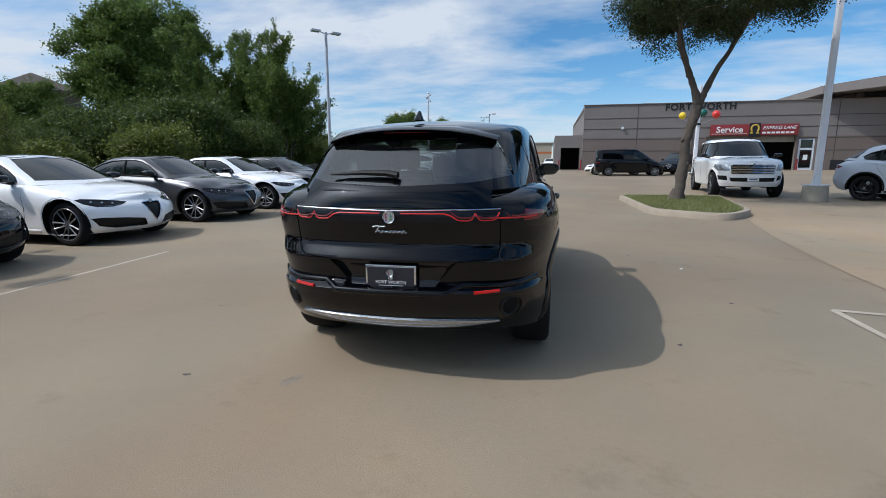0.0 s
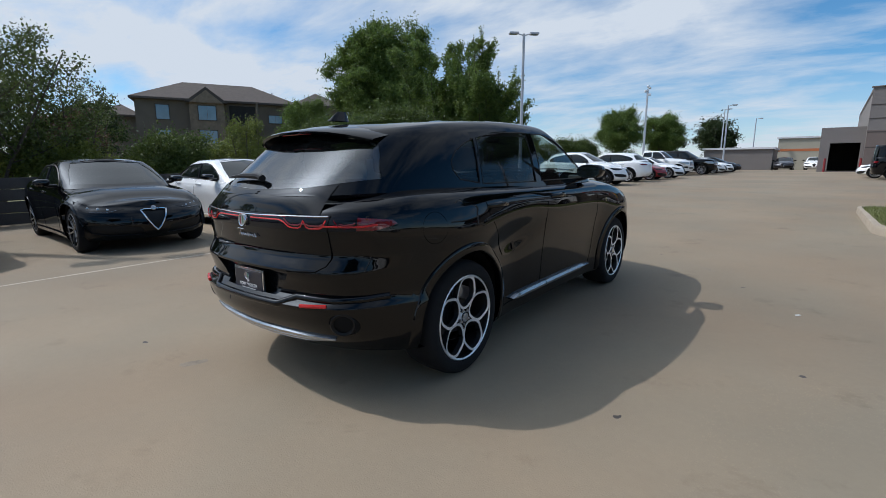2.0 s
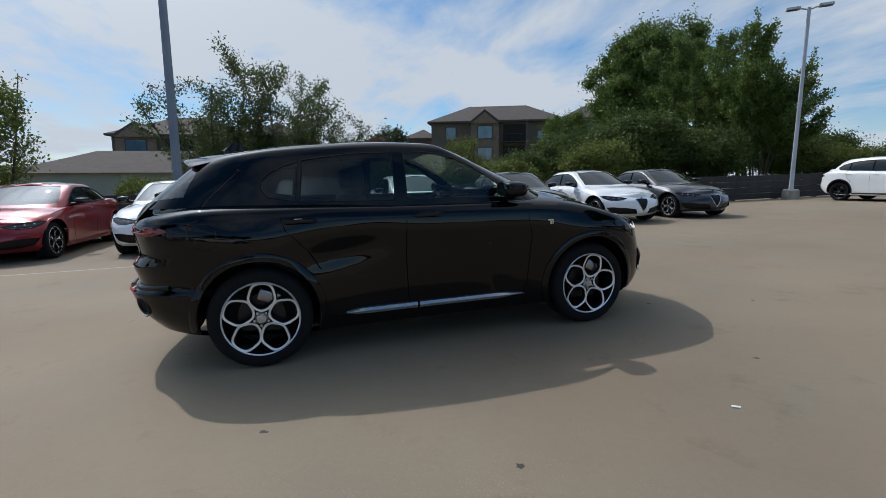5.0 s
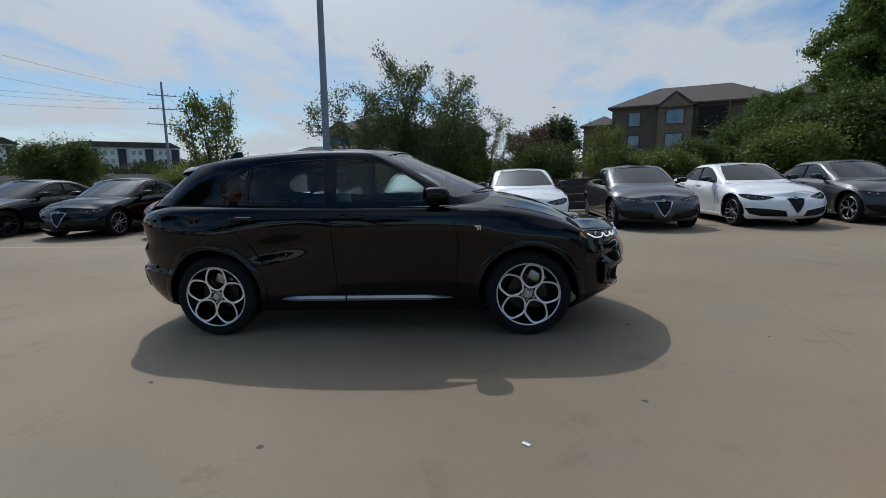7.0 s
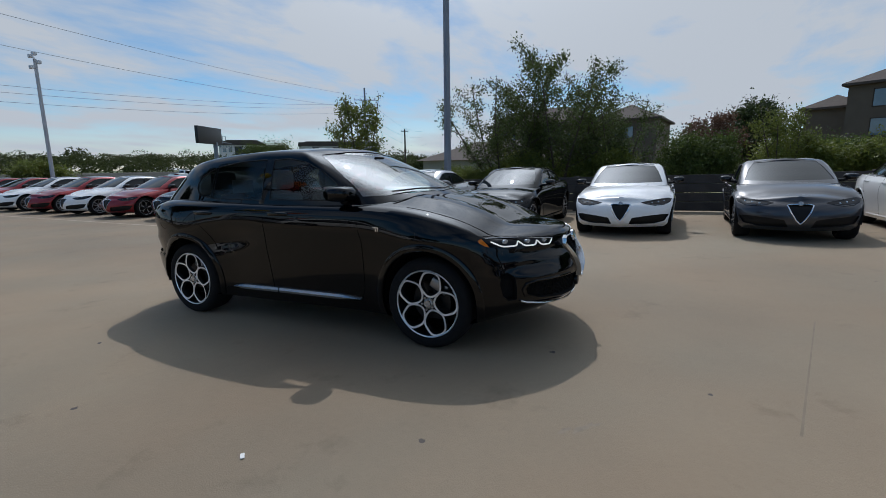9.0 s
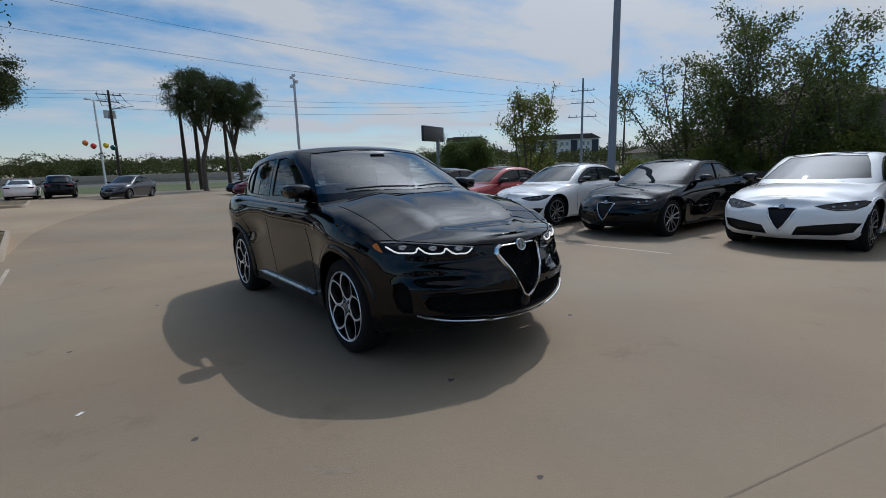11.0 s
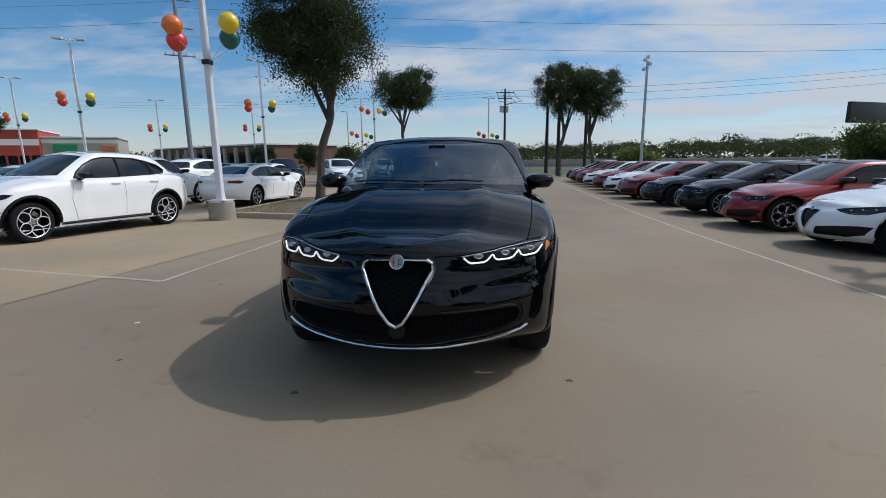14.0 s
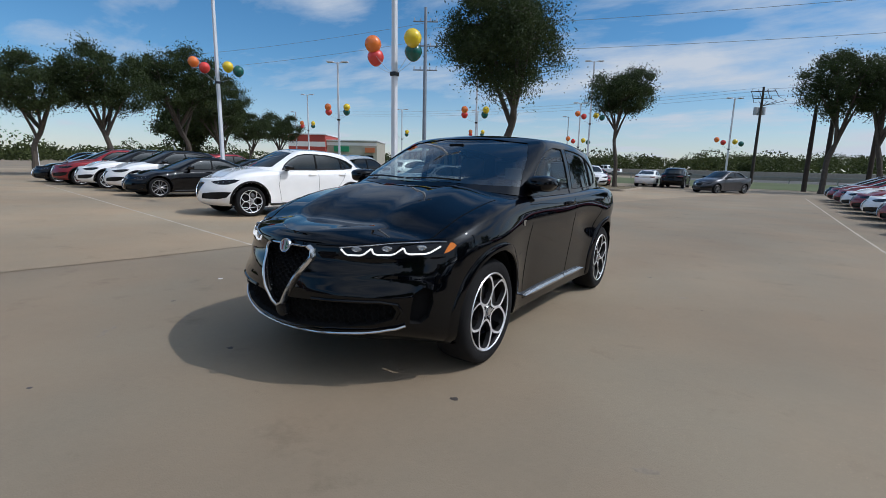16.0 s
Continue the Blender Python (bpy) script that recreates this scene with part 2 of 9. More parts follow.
def leaf_material(name, color, tint, spec=0.35):
    m = mat(name, color, 0.5, var=0.25, scale=0.8, fine=5, island=0.9, tint=tint, spec=spec)
    nt = m.node_tree
    N, b = nt.nodes.new, nt.nodes["Principled BSDF"]
    tl, mx, out = N("ShaderNodeBsdfTranslucent"), N("ShaderNodeMixShader"), nt.nodes["Material Output"]
    mx.inputs[0].default_value = 0.36
    src = b.inputs["Base Color"].links[0].from_socket
    links(nt, [(src, tl.inputs[0]), (b.outputs[0], mx.inputs[1]), (tl.outputs[0], mx.inputs[2]), (mx.outputs[0], out.inputs["Surface"])])
    return m


CONCRETE = concrete_material("lot_concrete", (0.272, 0.216, 0.154))
CONCRETE_EAST = concrete_material("newer_concrete", (0.348, 0.270, 0.186))
GAP = mat("panel_gap", (0.0015, 0.0015, 0.0016), 0.9, var=0.1, spec=0.1)
CURB = mat("curb_concrete", (0.36, 0.30, 0.23), 0.85, var=0.16, scale=3, fine=40, bump=0.4)
BASE_CONCRETE = mat("pole_base_concrete", (0.33, 0.30, 0.25), 0.88, var=0.2, scale=4, fine=50, bump=0.5)
LINE = mat("worn_line_paint", (0.45, 0.385, 0.305), 0.8, var=0.30, scale=2.5, fine=30)
JOINT = mat("joint_filler", (0.215, 0.172, 0.125), 0.9, var=0.2, scale=8)
STAIN = mat("oil_spot", (0.055, 0.045, 0.04), 0.7, var=0.3, scale=20)
RUST_STAIN = mat("dirt_scuff", (0.245, 0.20, 0.15), 0.85, var=0.35, scale=14, fine=90)
GRASS_SOIL = mat("dry_grass_soil", (0.13, 0.12, 0.045), 0.95, var=0.35, scale=1.6, fine=40, bump=0.8, bump_scale=30)
MULCH = mat("dry_mulch", (0.17, 0.135, 0.075), 0.95, var=0.4, scale=5, fine=60, bump=0.9, bump_scale=40)
GRASS_BLADE = mat("grass_blade", (0.10, 0.14, 0.03), 0.7, var=0.3, scale=1.2, island=0.8, tint=(0.19, 0.20, 0.06))
FIELD = mat("verge_grass", (0.085, 0.105, 0.035), 0.95, var=0.3, scale=0.12, fine=3, bump=0.5, bump_scale=6)
ASPHALT = mat("highway_asphalt", (0.10, 0.095, 0.09), 0.9, var=0.15, scale=0.3, fine=20)
PAINT_BLACK = paint("gloss_black_paint", (0.0012, 0.0014, 0.0024), rough=0.4, spec=0.0, ior=1.42)
PAINT_WHITE = paint("white_paint", (0.95, 0.95, 0.945), ior=1.38)
PAINT_RED = paint("red_metallic_paint", (0.27, 0.012, 0.018), metal=0.35, rough=0.3)
PAINT_GRAY = paint("graphite_metallic_paint", (0.055, 0.055, 0.062), metal=0.5, rough=0.32)
PAINT_NAVY = paint("midnight_paint", (0.004, 0.006, 0.011), rough=0.35, spec=0.05)
PAINT_SILVER = paint("silver_metallic_paint", (0.52, 0.57, 0.64), metal=0.4, rough=0.35)
BLACK_PLASTIC = mat("black_plastic", (0.006, 0.006, 0.0065), 0.5, spec=0.3, var=0.2, scale=8, fine=300, bump=0.05, bump_scale=500)
GLOSS_PLASTIC = mat("gloss_black_plastic", (0.006, 0.006, 0.007), 0.10, var=0.1, scale=8)
RUBBER = mat("tyre_rubber", (0.010, 0.010, 0.011), 0.85, spec=0.25, var=0.25, scale=14, fine=120, bump=0.2, bump_scale=160)
ALLOY = mat("machined_alloy", (0.84, 0.85, 0.87), 0.34, metal=0.6, var=0.08, scale=20, fine=300)
DARK_ALLOY = mat("dark_alloy", (0.025, 0.025, 0.027), 0.35, metal=0.6, var=0.2, scale=15)
GRAY_ALLOY = mat("gray_alloy", (0.30, 0.30, 0.31), 0.30, metal=0.9, var=0.1, scale=15)
CHROME = mat("satin_chrome", (0.72, 0.73, 0.75), 0.16, metal=1.0, var=0.04, scale=10)
SKID = mat("satin_silver_trim", (0.50, 0.51, 0.53), 0.26, metal=0.8, var=0.08, scale=12)
GLASS_CLEAR = glass("windscreen_glass", (0.80, 0.88, 0.86), 0.88, 0.20)
GLASS_TINT = glass("privacy_glass", (0.42, 0.47, 0.47), 0.62, 0.045)
GLASS_FRONT = glass("side_glass", (0.80, 0.93, 0.90), 0.95, 0.05)
GLASS_REAR = glass("rear_glass", (0.45, 0.50, 0.49), 0.60, 0.16)
GLASS_DARK = mat("dark_car_glass", (0.008, 0.012, 0.012), 0.02, var=0.1, scale=3, spec=0.5, coat=0.1)
LENS_DARK = mat("smoked_lens", (0.008, 0.009, 0.012), 0.05, var=0.2, scale=12, spec=0.25)
LENS_RED = mat("red_lens", (0.15, 0.008, 0.012), 0.05, var=0.4, scale=15, spec=0.8)
LENS_CLEAR = mat("silver_reflector", (0.45, 0.46, 0.48), 0.15, metal=0.7, var=0.2, scale=30)
AMBER = mat("amber_reflector", (0.72, 0.20, 0.02), 0.15, var=0.15, scale=40)
DRL = mat("white_running_light", (1.0, 0.98, 0.92), 0.3, var=0, emit=1.0)
RED_LED = mat("red_led", (0.62, 0.02, 0.022), 0.25, var=0, emit=0.06)
RED_REFLECTOR = mat("red_reflector", (0.55, 0.015, 0.012), 0.2, var=0.1, scale=60)
HEADLINER = mat("headliner_cloth", (0.34, 0.33, 0.32), 0.9, var=0.1, scale=8, fine=200)
SEAT = mat("seat_cloth", (0.10, 0.10, 0.105), 0.8, var=0.2, scale=12, fine=200)
LINING = mat("cabin_lining", (0.007, 0.007, 0.0075), 0.85, spec=0.2, var=0.2, scale=6)
BADGE_GREEN = mat("badge_green", (0.02, 0.16, 0.05), 0.3, var=0.1)
BADGE_RED = mat("badge_red", (0.25, 0.015, 0.02), 0.3, var=0.1)
BADGE_WHITE = mat("badge_white", (0.34, 0.35, 0.36), 0.3, var=0.05)
PLATE_DARK = mat("plate_insert", (0.02, 0.02, 0.03), 0.35, var=0.1, scale=20)
GALV = mat("painted_steel_pole", (0.50, 0.52, 0.56), 0.5, metal=0.1, var=0.12, scale=2, fine=30)
POLE_WHITE = mat("white_steel_pole", (0.68, 0.70, 0.74), 0.5, var=0.1, scale=2, fine=30)
STEEL_BLUE = mat("weathered_steel_pole", (0.24, 0.27, 0.32), 0.6, metal=0.3, var=0.15, scale=1)
WOOD_POLE = mat("creosote_wood", (0.05, 0.038, 0.03), 0.9, var=0.3, scale=3, fine=40, bump=0.5)
WIRE = mat("power_wire", (0.34, 0.36, 0.39), 0.6, var=0.1)
BARK = mat("grey_bark", (0.088, 0.072, 0.058), 0.95, var=0.4, scale=7, fine=50, bump=1.0, bump_scale=28)
LEAF_OAK = leaf_material("oak_leaf", (0.022, 0.036, 0.012), (0.058, 0.084, 0.025))
LEAF_ELM = leaf_material("elm_leaf", (0.040, 0.078, 0.017), (0.190, 0.265, 0.055))
LEAF_SAPLING = leaf_material("sapling_leaf", (0.050, 0.074, 0.019), (0.118, 0.154, 0.042))
LEAF_SHRUB = leaf_material("shrub_leaf", (0.030, 0.056, 0.013), (0.125, 0.165, 0.036))
LEAF_LIME = leaf_material("light_leaf", (0.092, 0.124, 0.024), (0.185, 0.215, 0.043))
LEAF_RED = leaf_material("rusty_leaf", (0.10, 0.055, 0.035), (0.16, 0.09, 0.06))
LEAF_FAR = leaf_material("far_foliage", (0.036, 0.048, 0.018), (0.085, 0.100, 0.036), 0.08)
WALL_TAUPE = mat("taupe_painted_panel", (0.200, 0.180, 0.170), 0.75, var=0.06, scale=0.5, fine=20, bump=0.1)
WALL_TAUPE_DARK = mat("dark_taupe_base", (0.165, 0.13, 0.115), 0.75, var=0.08, scale=0.5, fine=20)
GROOVE = mat("panel_groove", (0.07, 0.06, 0.055), 0.8, var=0.1)
# near-black colour that paints the shade of bay interiors and balconies
PAINTED_SHADE = mat("painted_shade", (0.03, 0.028, 0.026), 0.9, var=0.3, scale=1)
SIGN_RED = mat("sign_red", (0.25, 0.026, 0.028), 0.4, var=0.05)
SIGN_WHITE = mat("sign_white", (0.80, 0.80, 0.79), 0.45, var=0.04)
SIGN_BLACK = mat("sign_black", (0.012, 0.012, 0.013), 0.4, var=0.1)
SIGN_GOLD = mat("sign_gold", (0.50, 0.34, 0.05), 0.4, var=0.05)
STUCCO = mat("brown_stucco", (0.150, 0.118, 0.090), 0.9, var=0.12, scale=0.8, fine=20, bump=0.2)
STONE = mat("brown_stone_veneer", (0.23, 0.17, 0.12), 0.9, var=0.3, scale=2.5, fine=12, bump=0.5, bump_scale=9)
SHINGLE = mat("asphalt_shingle", (0.095, 0.075, 0.063), 0.9, var=0.2, scale=2, fine=14, bump=0.3, bump_scale=18)
WIN_BLUE = mat("house_window_glass", (0.10, 0.17, 0.24), 0.05, var=0.3, scale=0.6, spec=0.9, coat=0.6)
TRIM_BROWN = mat("dark_brown_trim", (0.06, 0.045, 0.035), 0.7, var=0.1)
PANEL_DARK = mat("slate_blue_panel", (0.045, 0.055, 0.075), 0.7, var=0.1, scale=0.3)
WALL_PALE = mat("pale_render_wall", (0.78, 0.76, 0.73), 0.85, var=0.08, scale=0.2)
WALL_BEIGE = mat("beige_metal_siding", (0.42, 0.39, 0.31), 0.7, var=0.08, scale=0.5)
ORANGE = mat("orange_band", (0.55, 0.17, 0.06), 0.6, var=0.06)
BRICK_BROWN = mat("brown_brickwork", (0.16, 0.095, 0.06), 0.9, var=0.2, scale=1.5, fine=18)
ROOF_METAL = mat("white_metal_roof", (0.72, 0.73, 0.74), 0.5, var=0.06)
STORE_RED = mat("store_red", (0.42, 0.06, 0.04), 0.7, var=0.08)
GREEN_SIGN = mat("green_sign", (0.02, 0.25, 0.11), 0.5, var=0.05)
WOOD_RAIL = mat("weathered_dark_timber", (0.055, 0.050, 0.046), 0.9, var=0.35, scale=2.5, fine=30, bump=0.5, bump_scale=40)
STEEL_RAIL = mat("galvanised_guard_rail", (0.30, 0.29, 0.27), 0.55, metal=0.4, var=0.15, scale=1.2)
BALLOON_ORANGE = mat("orange_balloon_vinyl", (0.82, 0.20, 0.03), 0.22, var=0.06, scale=2, coat=0.5)
BALLOON_RED = mat("red_balloon_vinyl", (0.70, 0.045, 0.03), 0.22, var=0.06, scale=2, coat=0.5)
BALLOON_YELLOW = mat("yellow_balloon_vinyl", (0.80, 0.58, 0.02), 0.22, var=0.06, scale=2, coat=0.5)
BALLOON_GREEN = mat("green_balloon_vinyl", (0.008, 0.11, 0.085), 0.22, var=0.06, scale=2, coat=0.5)

# ---- building helpers ----
from mathutils.bvhtree import BVHTree

GROUND_Y = (-1000, -60, -35, -12, -5, -2, 0, 10, 30, 60, 1000)
GROUND_Z = (-0.45, -0.45, -0.32, -0.18, -0.105, -0.04, 0, 0.21, 0.63, 1.15, 1.15)


def ground_z(x, y):
    """The lot falls gently to the south and to the west."""
    return 0.008 + 0.004 * min(30, max(-30, x)) + float(np.interp(y, GROUND_Y, GROUND_Z))


def stand(x, y, heading=0.0, lean=True, dz=0.0):
    """A pose on the ground; heading 0 faces +y, turning left. lean: follows the slope, as a car does."""
    m = Matrix.Translation((x, y, ground_z(x, y) + dz))
    if lean:
        e = 1.4
        n = Vector((ground_z(x - e, y) - ground_z(x + e, y), ground_z(x, y - e) - ground_z(x, y + e), 2 * e)).normalized()
        m = m @ Vector((0, 0, 1)).rotation_difference(n).to_matrix().to_4x4()
    return m @ Matrix.Rotation(radians(heading), 4, "Z")


def to_mesh(name, bm, material, smooth=True, angle=38):
    me = bpy.data.meshes.new(name)
    if smooth:
        bm.normal_update()
        for f in bm.faces:
            f.smooth = True
        lim = radians(angle)
        for e in bm.edges:
            if len(e.link_faces) == 2 and e.calc_face_angle(0) > lim:
                e.smooth = False
    bm.to_mesh(me)
    bm.free()
    for k in (material if isinstance(material, (list, tuple)) else [material]):
        me.materials.append(k)
    return me


def part(name, bm, material, parent, label="", smooth=True, angle=38):
    ob = new(name, to_mesh(name, bm, material, smooth, angle))
    if parent is not None:
        ob.parent = parent
    if label:
        ob["label"] = label
    return ob


def thing(name, label, category, group="", kind="", m=None):
    ob = tagged(new(name), label, category, group, kind)
    ob.empty_display_size = 0.1
    if m is not None:
        ob.matrix_basis = m
    return ob


def solid(name, bm, material, label, category, group="", kind="", m=None, smooth=True, angle=38):
    """A top-level thing of one mesh."""
    ob = tagged(new(name, to_mesh(name, bm, material, smooth, angle)), label, category, group, kind)
    if m is not None:
        ob.matrix_basis = m
    return ob


def box(bm, x0, x1, y0, y1, z0, z1, bevel=0.0, m=None):
    r = bmesh.ops.create_cube(bm, size=1)
    vs = r["verts"]
    for v in vs:
        v.co = Vector(((x0 + x1) / 2 + v.co.x * (x1 - x0), (y0 + y1) / 2 + v.co.y * (y1 - y0), (z0 + z1) / 2 + v.co.z * (z1 - z0)))
        if m is not None:
            v.co = m @ v.co
    if bevel:
        es = list({e for v in vs for e in v.link_edges})
        bmesh.ops.bevel(bm, geom=es, offset=bevel, segments=2, affect="EDGES", profile=0.6)
    return bm


def boxed(*a, **k):
    return box(bmesh.new(), *a, **k)


def grid(bm, rows, closed=False):
    vs = [[bm.verts.new(p) for p in r] for r in rows]
    for a, b in zip(vs, vs[1:]):
        n = len(a)
        for j in range(n if closed else n - 1):
            k = (j + 1) % n
            q = [a[j], a[k], b[k], b[j]]
            try:
                bm.faces.new(q)
            except ValueError:
                pass
    return vs


def tube(bm, pts, radii, sides=8, cap=True, squash=1.0):
    """A swept round bar through pts; radii: one value or one each."""
    pts = [Vector(p) for p in pts]
    if not isinstance(radii, (list, tuple)):
        radii = [radii] * len(pts)
    rows, side = [], None
    for i, p in enumerate(pts):
        d = (pts[min(i + 1, len(pts) - 1)] - pts[max(i - 1, 0)]).normalized()
        if side is None:
            side = d.cross(Vector((0, 0, 1)) if abs(d.z) < 0.9 else Vector((0, 1, 0))).normalized()
        side = (side - d * side.dot(d)).normalized()
        other = d.cross(side)
        rows.append([p + (side * math.cos(a) * squash + other * math.sin(a)) * radii[i] for a in [2 * math.pi * k / sides for k in range(sides)]])
    vs = grid(bm, rows, closed=True)
    if cap:
        for r in (vs[0][::-1], vs[-1]):
            try:
                bm.faces.new(r)
            except ValueError:
                pass
    return bm


def tubed(*a, **k):
    return tube(bmesh.new(), *a, **k)


def lathe(bm, profile, seg=32, m=None, close=False):
    """profile: (radius, height) pairs, turned about the x axis."""
    pr = list(profile) + ([profile[0]] if close else [])
    rows = []
    for i in range(seg):
        a = 2 * math.pi * i / seg
        rows.append([Vector((h, r * math.cos(a), r * math.sin(a))) for r, h in pr])
    if m is not None:
        rows = [[m @ p for p in r] for r in rows]
    rows.append(rows[0])
    vs = [[bm.verts.new(p) for p in r] for r in rows[:-1]]
    vs.append(vs[0])
    for a, b in zip(vs, vs[1:]):
        for j in range(len(a) - 1):
            try:
                bm.faces.new([a[j], a[j + 1], b[j + 1], b[j]])
            except ValueError:
                pass
    return bm


def prism(bm, poly, depth, m=None):
    """A flat outline in the x-z plane, with its front at y=0 and its back at y=depth."""
    a = [bm.verts.new(Vector((x, 0, z))) for x, z in poly]
    b = [bm.verts.new(Vector((x, depth, z))) for x, z in poly]
    fs = [bm.faces.new(a), bm.faces.new(b[::-1])]
    n = len(poly)
    for i in range(n):
        fs.append(bm.faces.new([a[(i + 1) % n], a[i], b[i], b[(i + 1) % n]]))
    if m is not None:
        for v in a + b:
            v.co = m @ v.co
    bmesh.ops.recalc_face_normals(bm, faces=fs)
    return bm


def curve_at(table, y):
    """Smooth reading of a table of (place, value) pairs."""
    xs, vs = [p[0] for p in table], [p[1] for p in table]
    if y <= xs[0]:
        return vs[0]
    if y >= xs[-1]:
        return vs[-1]
    i = max(k for k in range(len(xs) - 1) if xs[k] <= y)
    t = (y - xs[i]) / (xs[i + 1] - xs[i])
    h = xs[i + 1] - xs[i]

    def slope(k):
        if k == 0 or k == len(xs) - 1:
            return 0 if k else (vs[1] - vs[0]) / (xs[1] - xs[0])
        return (vs[k + 1] - vs[k - 1]) / (xs[k + 1] - xs[k - 1])
    a, b, m0, m1 = vs[i], vs[i + 1], slope(i) * h, slope(i + 1) * h
    return (2 * t**3 - 3 * t**2 + 1) * a + (t**3 - 2 * t**2 + t) * m0 + (-2 * t**3 + 3 * t**2) * b + (t**3 - t**2) * m1


def lettering(name, words, size, material, parent, m, extrude=0.01, label="", spacing=1.0, shear=0.0, bold=0.0):
    cu = bpy.data.curves.new(name, "FONT")
    cu.body, cu.size, cu.extrude, cu.space_character, cu.shear, cu.offset = words, size, extrude, spacing, shear, bold
    cu.align_x, cu.align_y = "CENTER", "CENTER"
    cu.resolution_u = 3
    tmp = bpy.data.objects.new(name, cu)
    scene.collection.objects.link(tmp)
    dg = bpy.context.evaluated_depsgraph_get()
    me = bpy.data.meshes.new_from_object(tmp.evaluated_get(dg))
    bpy.data.objects.remove(tmp)
    me.materials.clear()
    me.materials.append(material)
    ob = new(name, me)
    if parent is not None:
        ob.parent = parent
    ob.matrix_basis = m
    if label:
        ob["label"] = label
    return ob

# ---- vehicles ----
def outline(n_front, n_rear, side=18, corner=12):
    """Half of a rounded plan outline, from the front's middle to the rear's: (share of length, share of width)."""
    def half(n):
        out = []
        f0 = 0.80
        g0 = (1 - f0**n) ** (1 / n)
        for k in range(corner):
            g = g0 * (1 - (1 - k / corner) ** 1.6)
            out.append(((1 - g**n) ** (1 / n), g))
        for k in range(side):
            f = f0 * (1 - k / side)
            out.append((f, (1 - f**n) ** (1 / n)))
        return out
    fr, re = half(n_front), half(n_rear)
    return fr + [(0.0, 1.0)] + [(-f, g) for f, g in re[::-1]]


def inside(poly, a, b):
    hit = False
    n = len(poly)
    for i in range(n):
        (x0, y0), (x1, y1) = poly[i], poly[(i + 1) % n]
        if (y0 > b) != (y1 > b) and a < (x1 - x0) * (b - y0) / (y1 - y0) + x0:
            hit = not hit
    return hit


def carve(bm, poly, axis, sign, keep=True, reach=None):
    """Cuts the outline poly out of the shell, seen along x (poly in y, z) or along y (poly in x, z), on the side of that sign.
    Returns the piece as a mesh of its own."""
    u = 1 if axis == 0 else 0
    lo_u, hi_u = min(p[0] for p in poly), max(p[0] for p in poly)
    lo_v, hi_v = min(p[1] for p in poly), max(p[1] for p in poly)

    def near(f):
        c = f.calc_center_median()
        if reach is not None:
            if sign * c[axis] < reach:
                return False
        elif sign * c[axis] < 0.2:
            return False
        if sign * f.normal[axis] < 0.06:
            return False
        us, vs = [v.co[u] for v in f.verts], [v.co.z for v in f.verts]
        return max(us) > lo_u - 0.004 and min(us) < hi_u + 0.004 and max(vs) > lo_v - 0.004 and min(vs) < hi_v + 0.004
    bm.normal_update()
    n = len(poly)
    fs = [f for f in bm.faces if near(f)]
    for i in range(n):
        (a0, b0), (a1, b1) = poly[i], poly[(i + 1) % n]
        if abs(a0 - a1) + abs(b0 - b1) < 1e-6:
            continue
        fs = [f for f in fs if near(f)]
        geom = list({v for f in fs for v in f.verts}) + list({e for f in fs for e in f.edges}) + fs
        co, no = [0, 0, 0], [0, 0, 0]
        co[u], co[2] = a0, b0
        no[u], no[2] = b1 - b0, -(a1 - a0)
        cut = bmesh.ops.bisect_plane(bm, geom=geom, dist=1e-5, plane_co=co, plane_no=no)
        fs = [k for k in cut["geom"] if isinstance(k, bmesh.types.BMFace)]
        for f in fs:
            f.normal_update()
    bm.normal_update()
    got = []
    for f in bm.faces:
        if near(f):
            c = f.calc_center_median()
            if inside(poly, c[u], c.z):
                got.append(f)
    piece = None
    if keep:
        piece = bmesh.new()
        made = {}
        for f in got:
            q = []
            for v in f.verts:
                if v not in made:
                    made[v] = piece.verts.new(v.co)
                q.append(made[v])
            piece.faces.new(q)
    bmesh.ops.delete(bm, geom=got, context="FACES")
    return piece


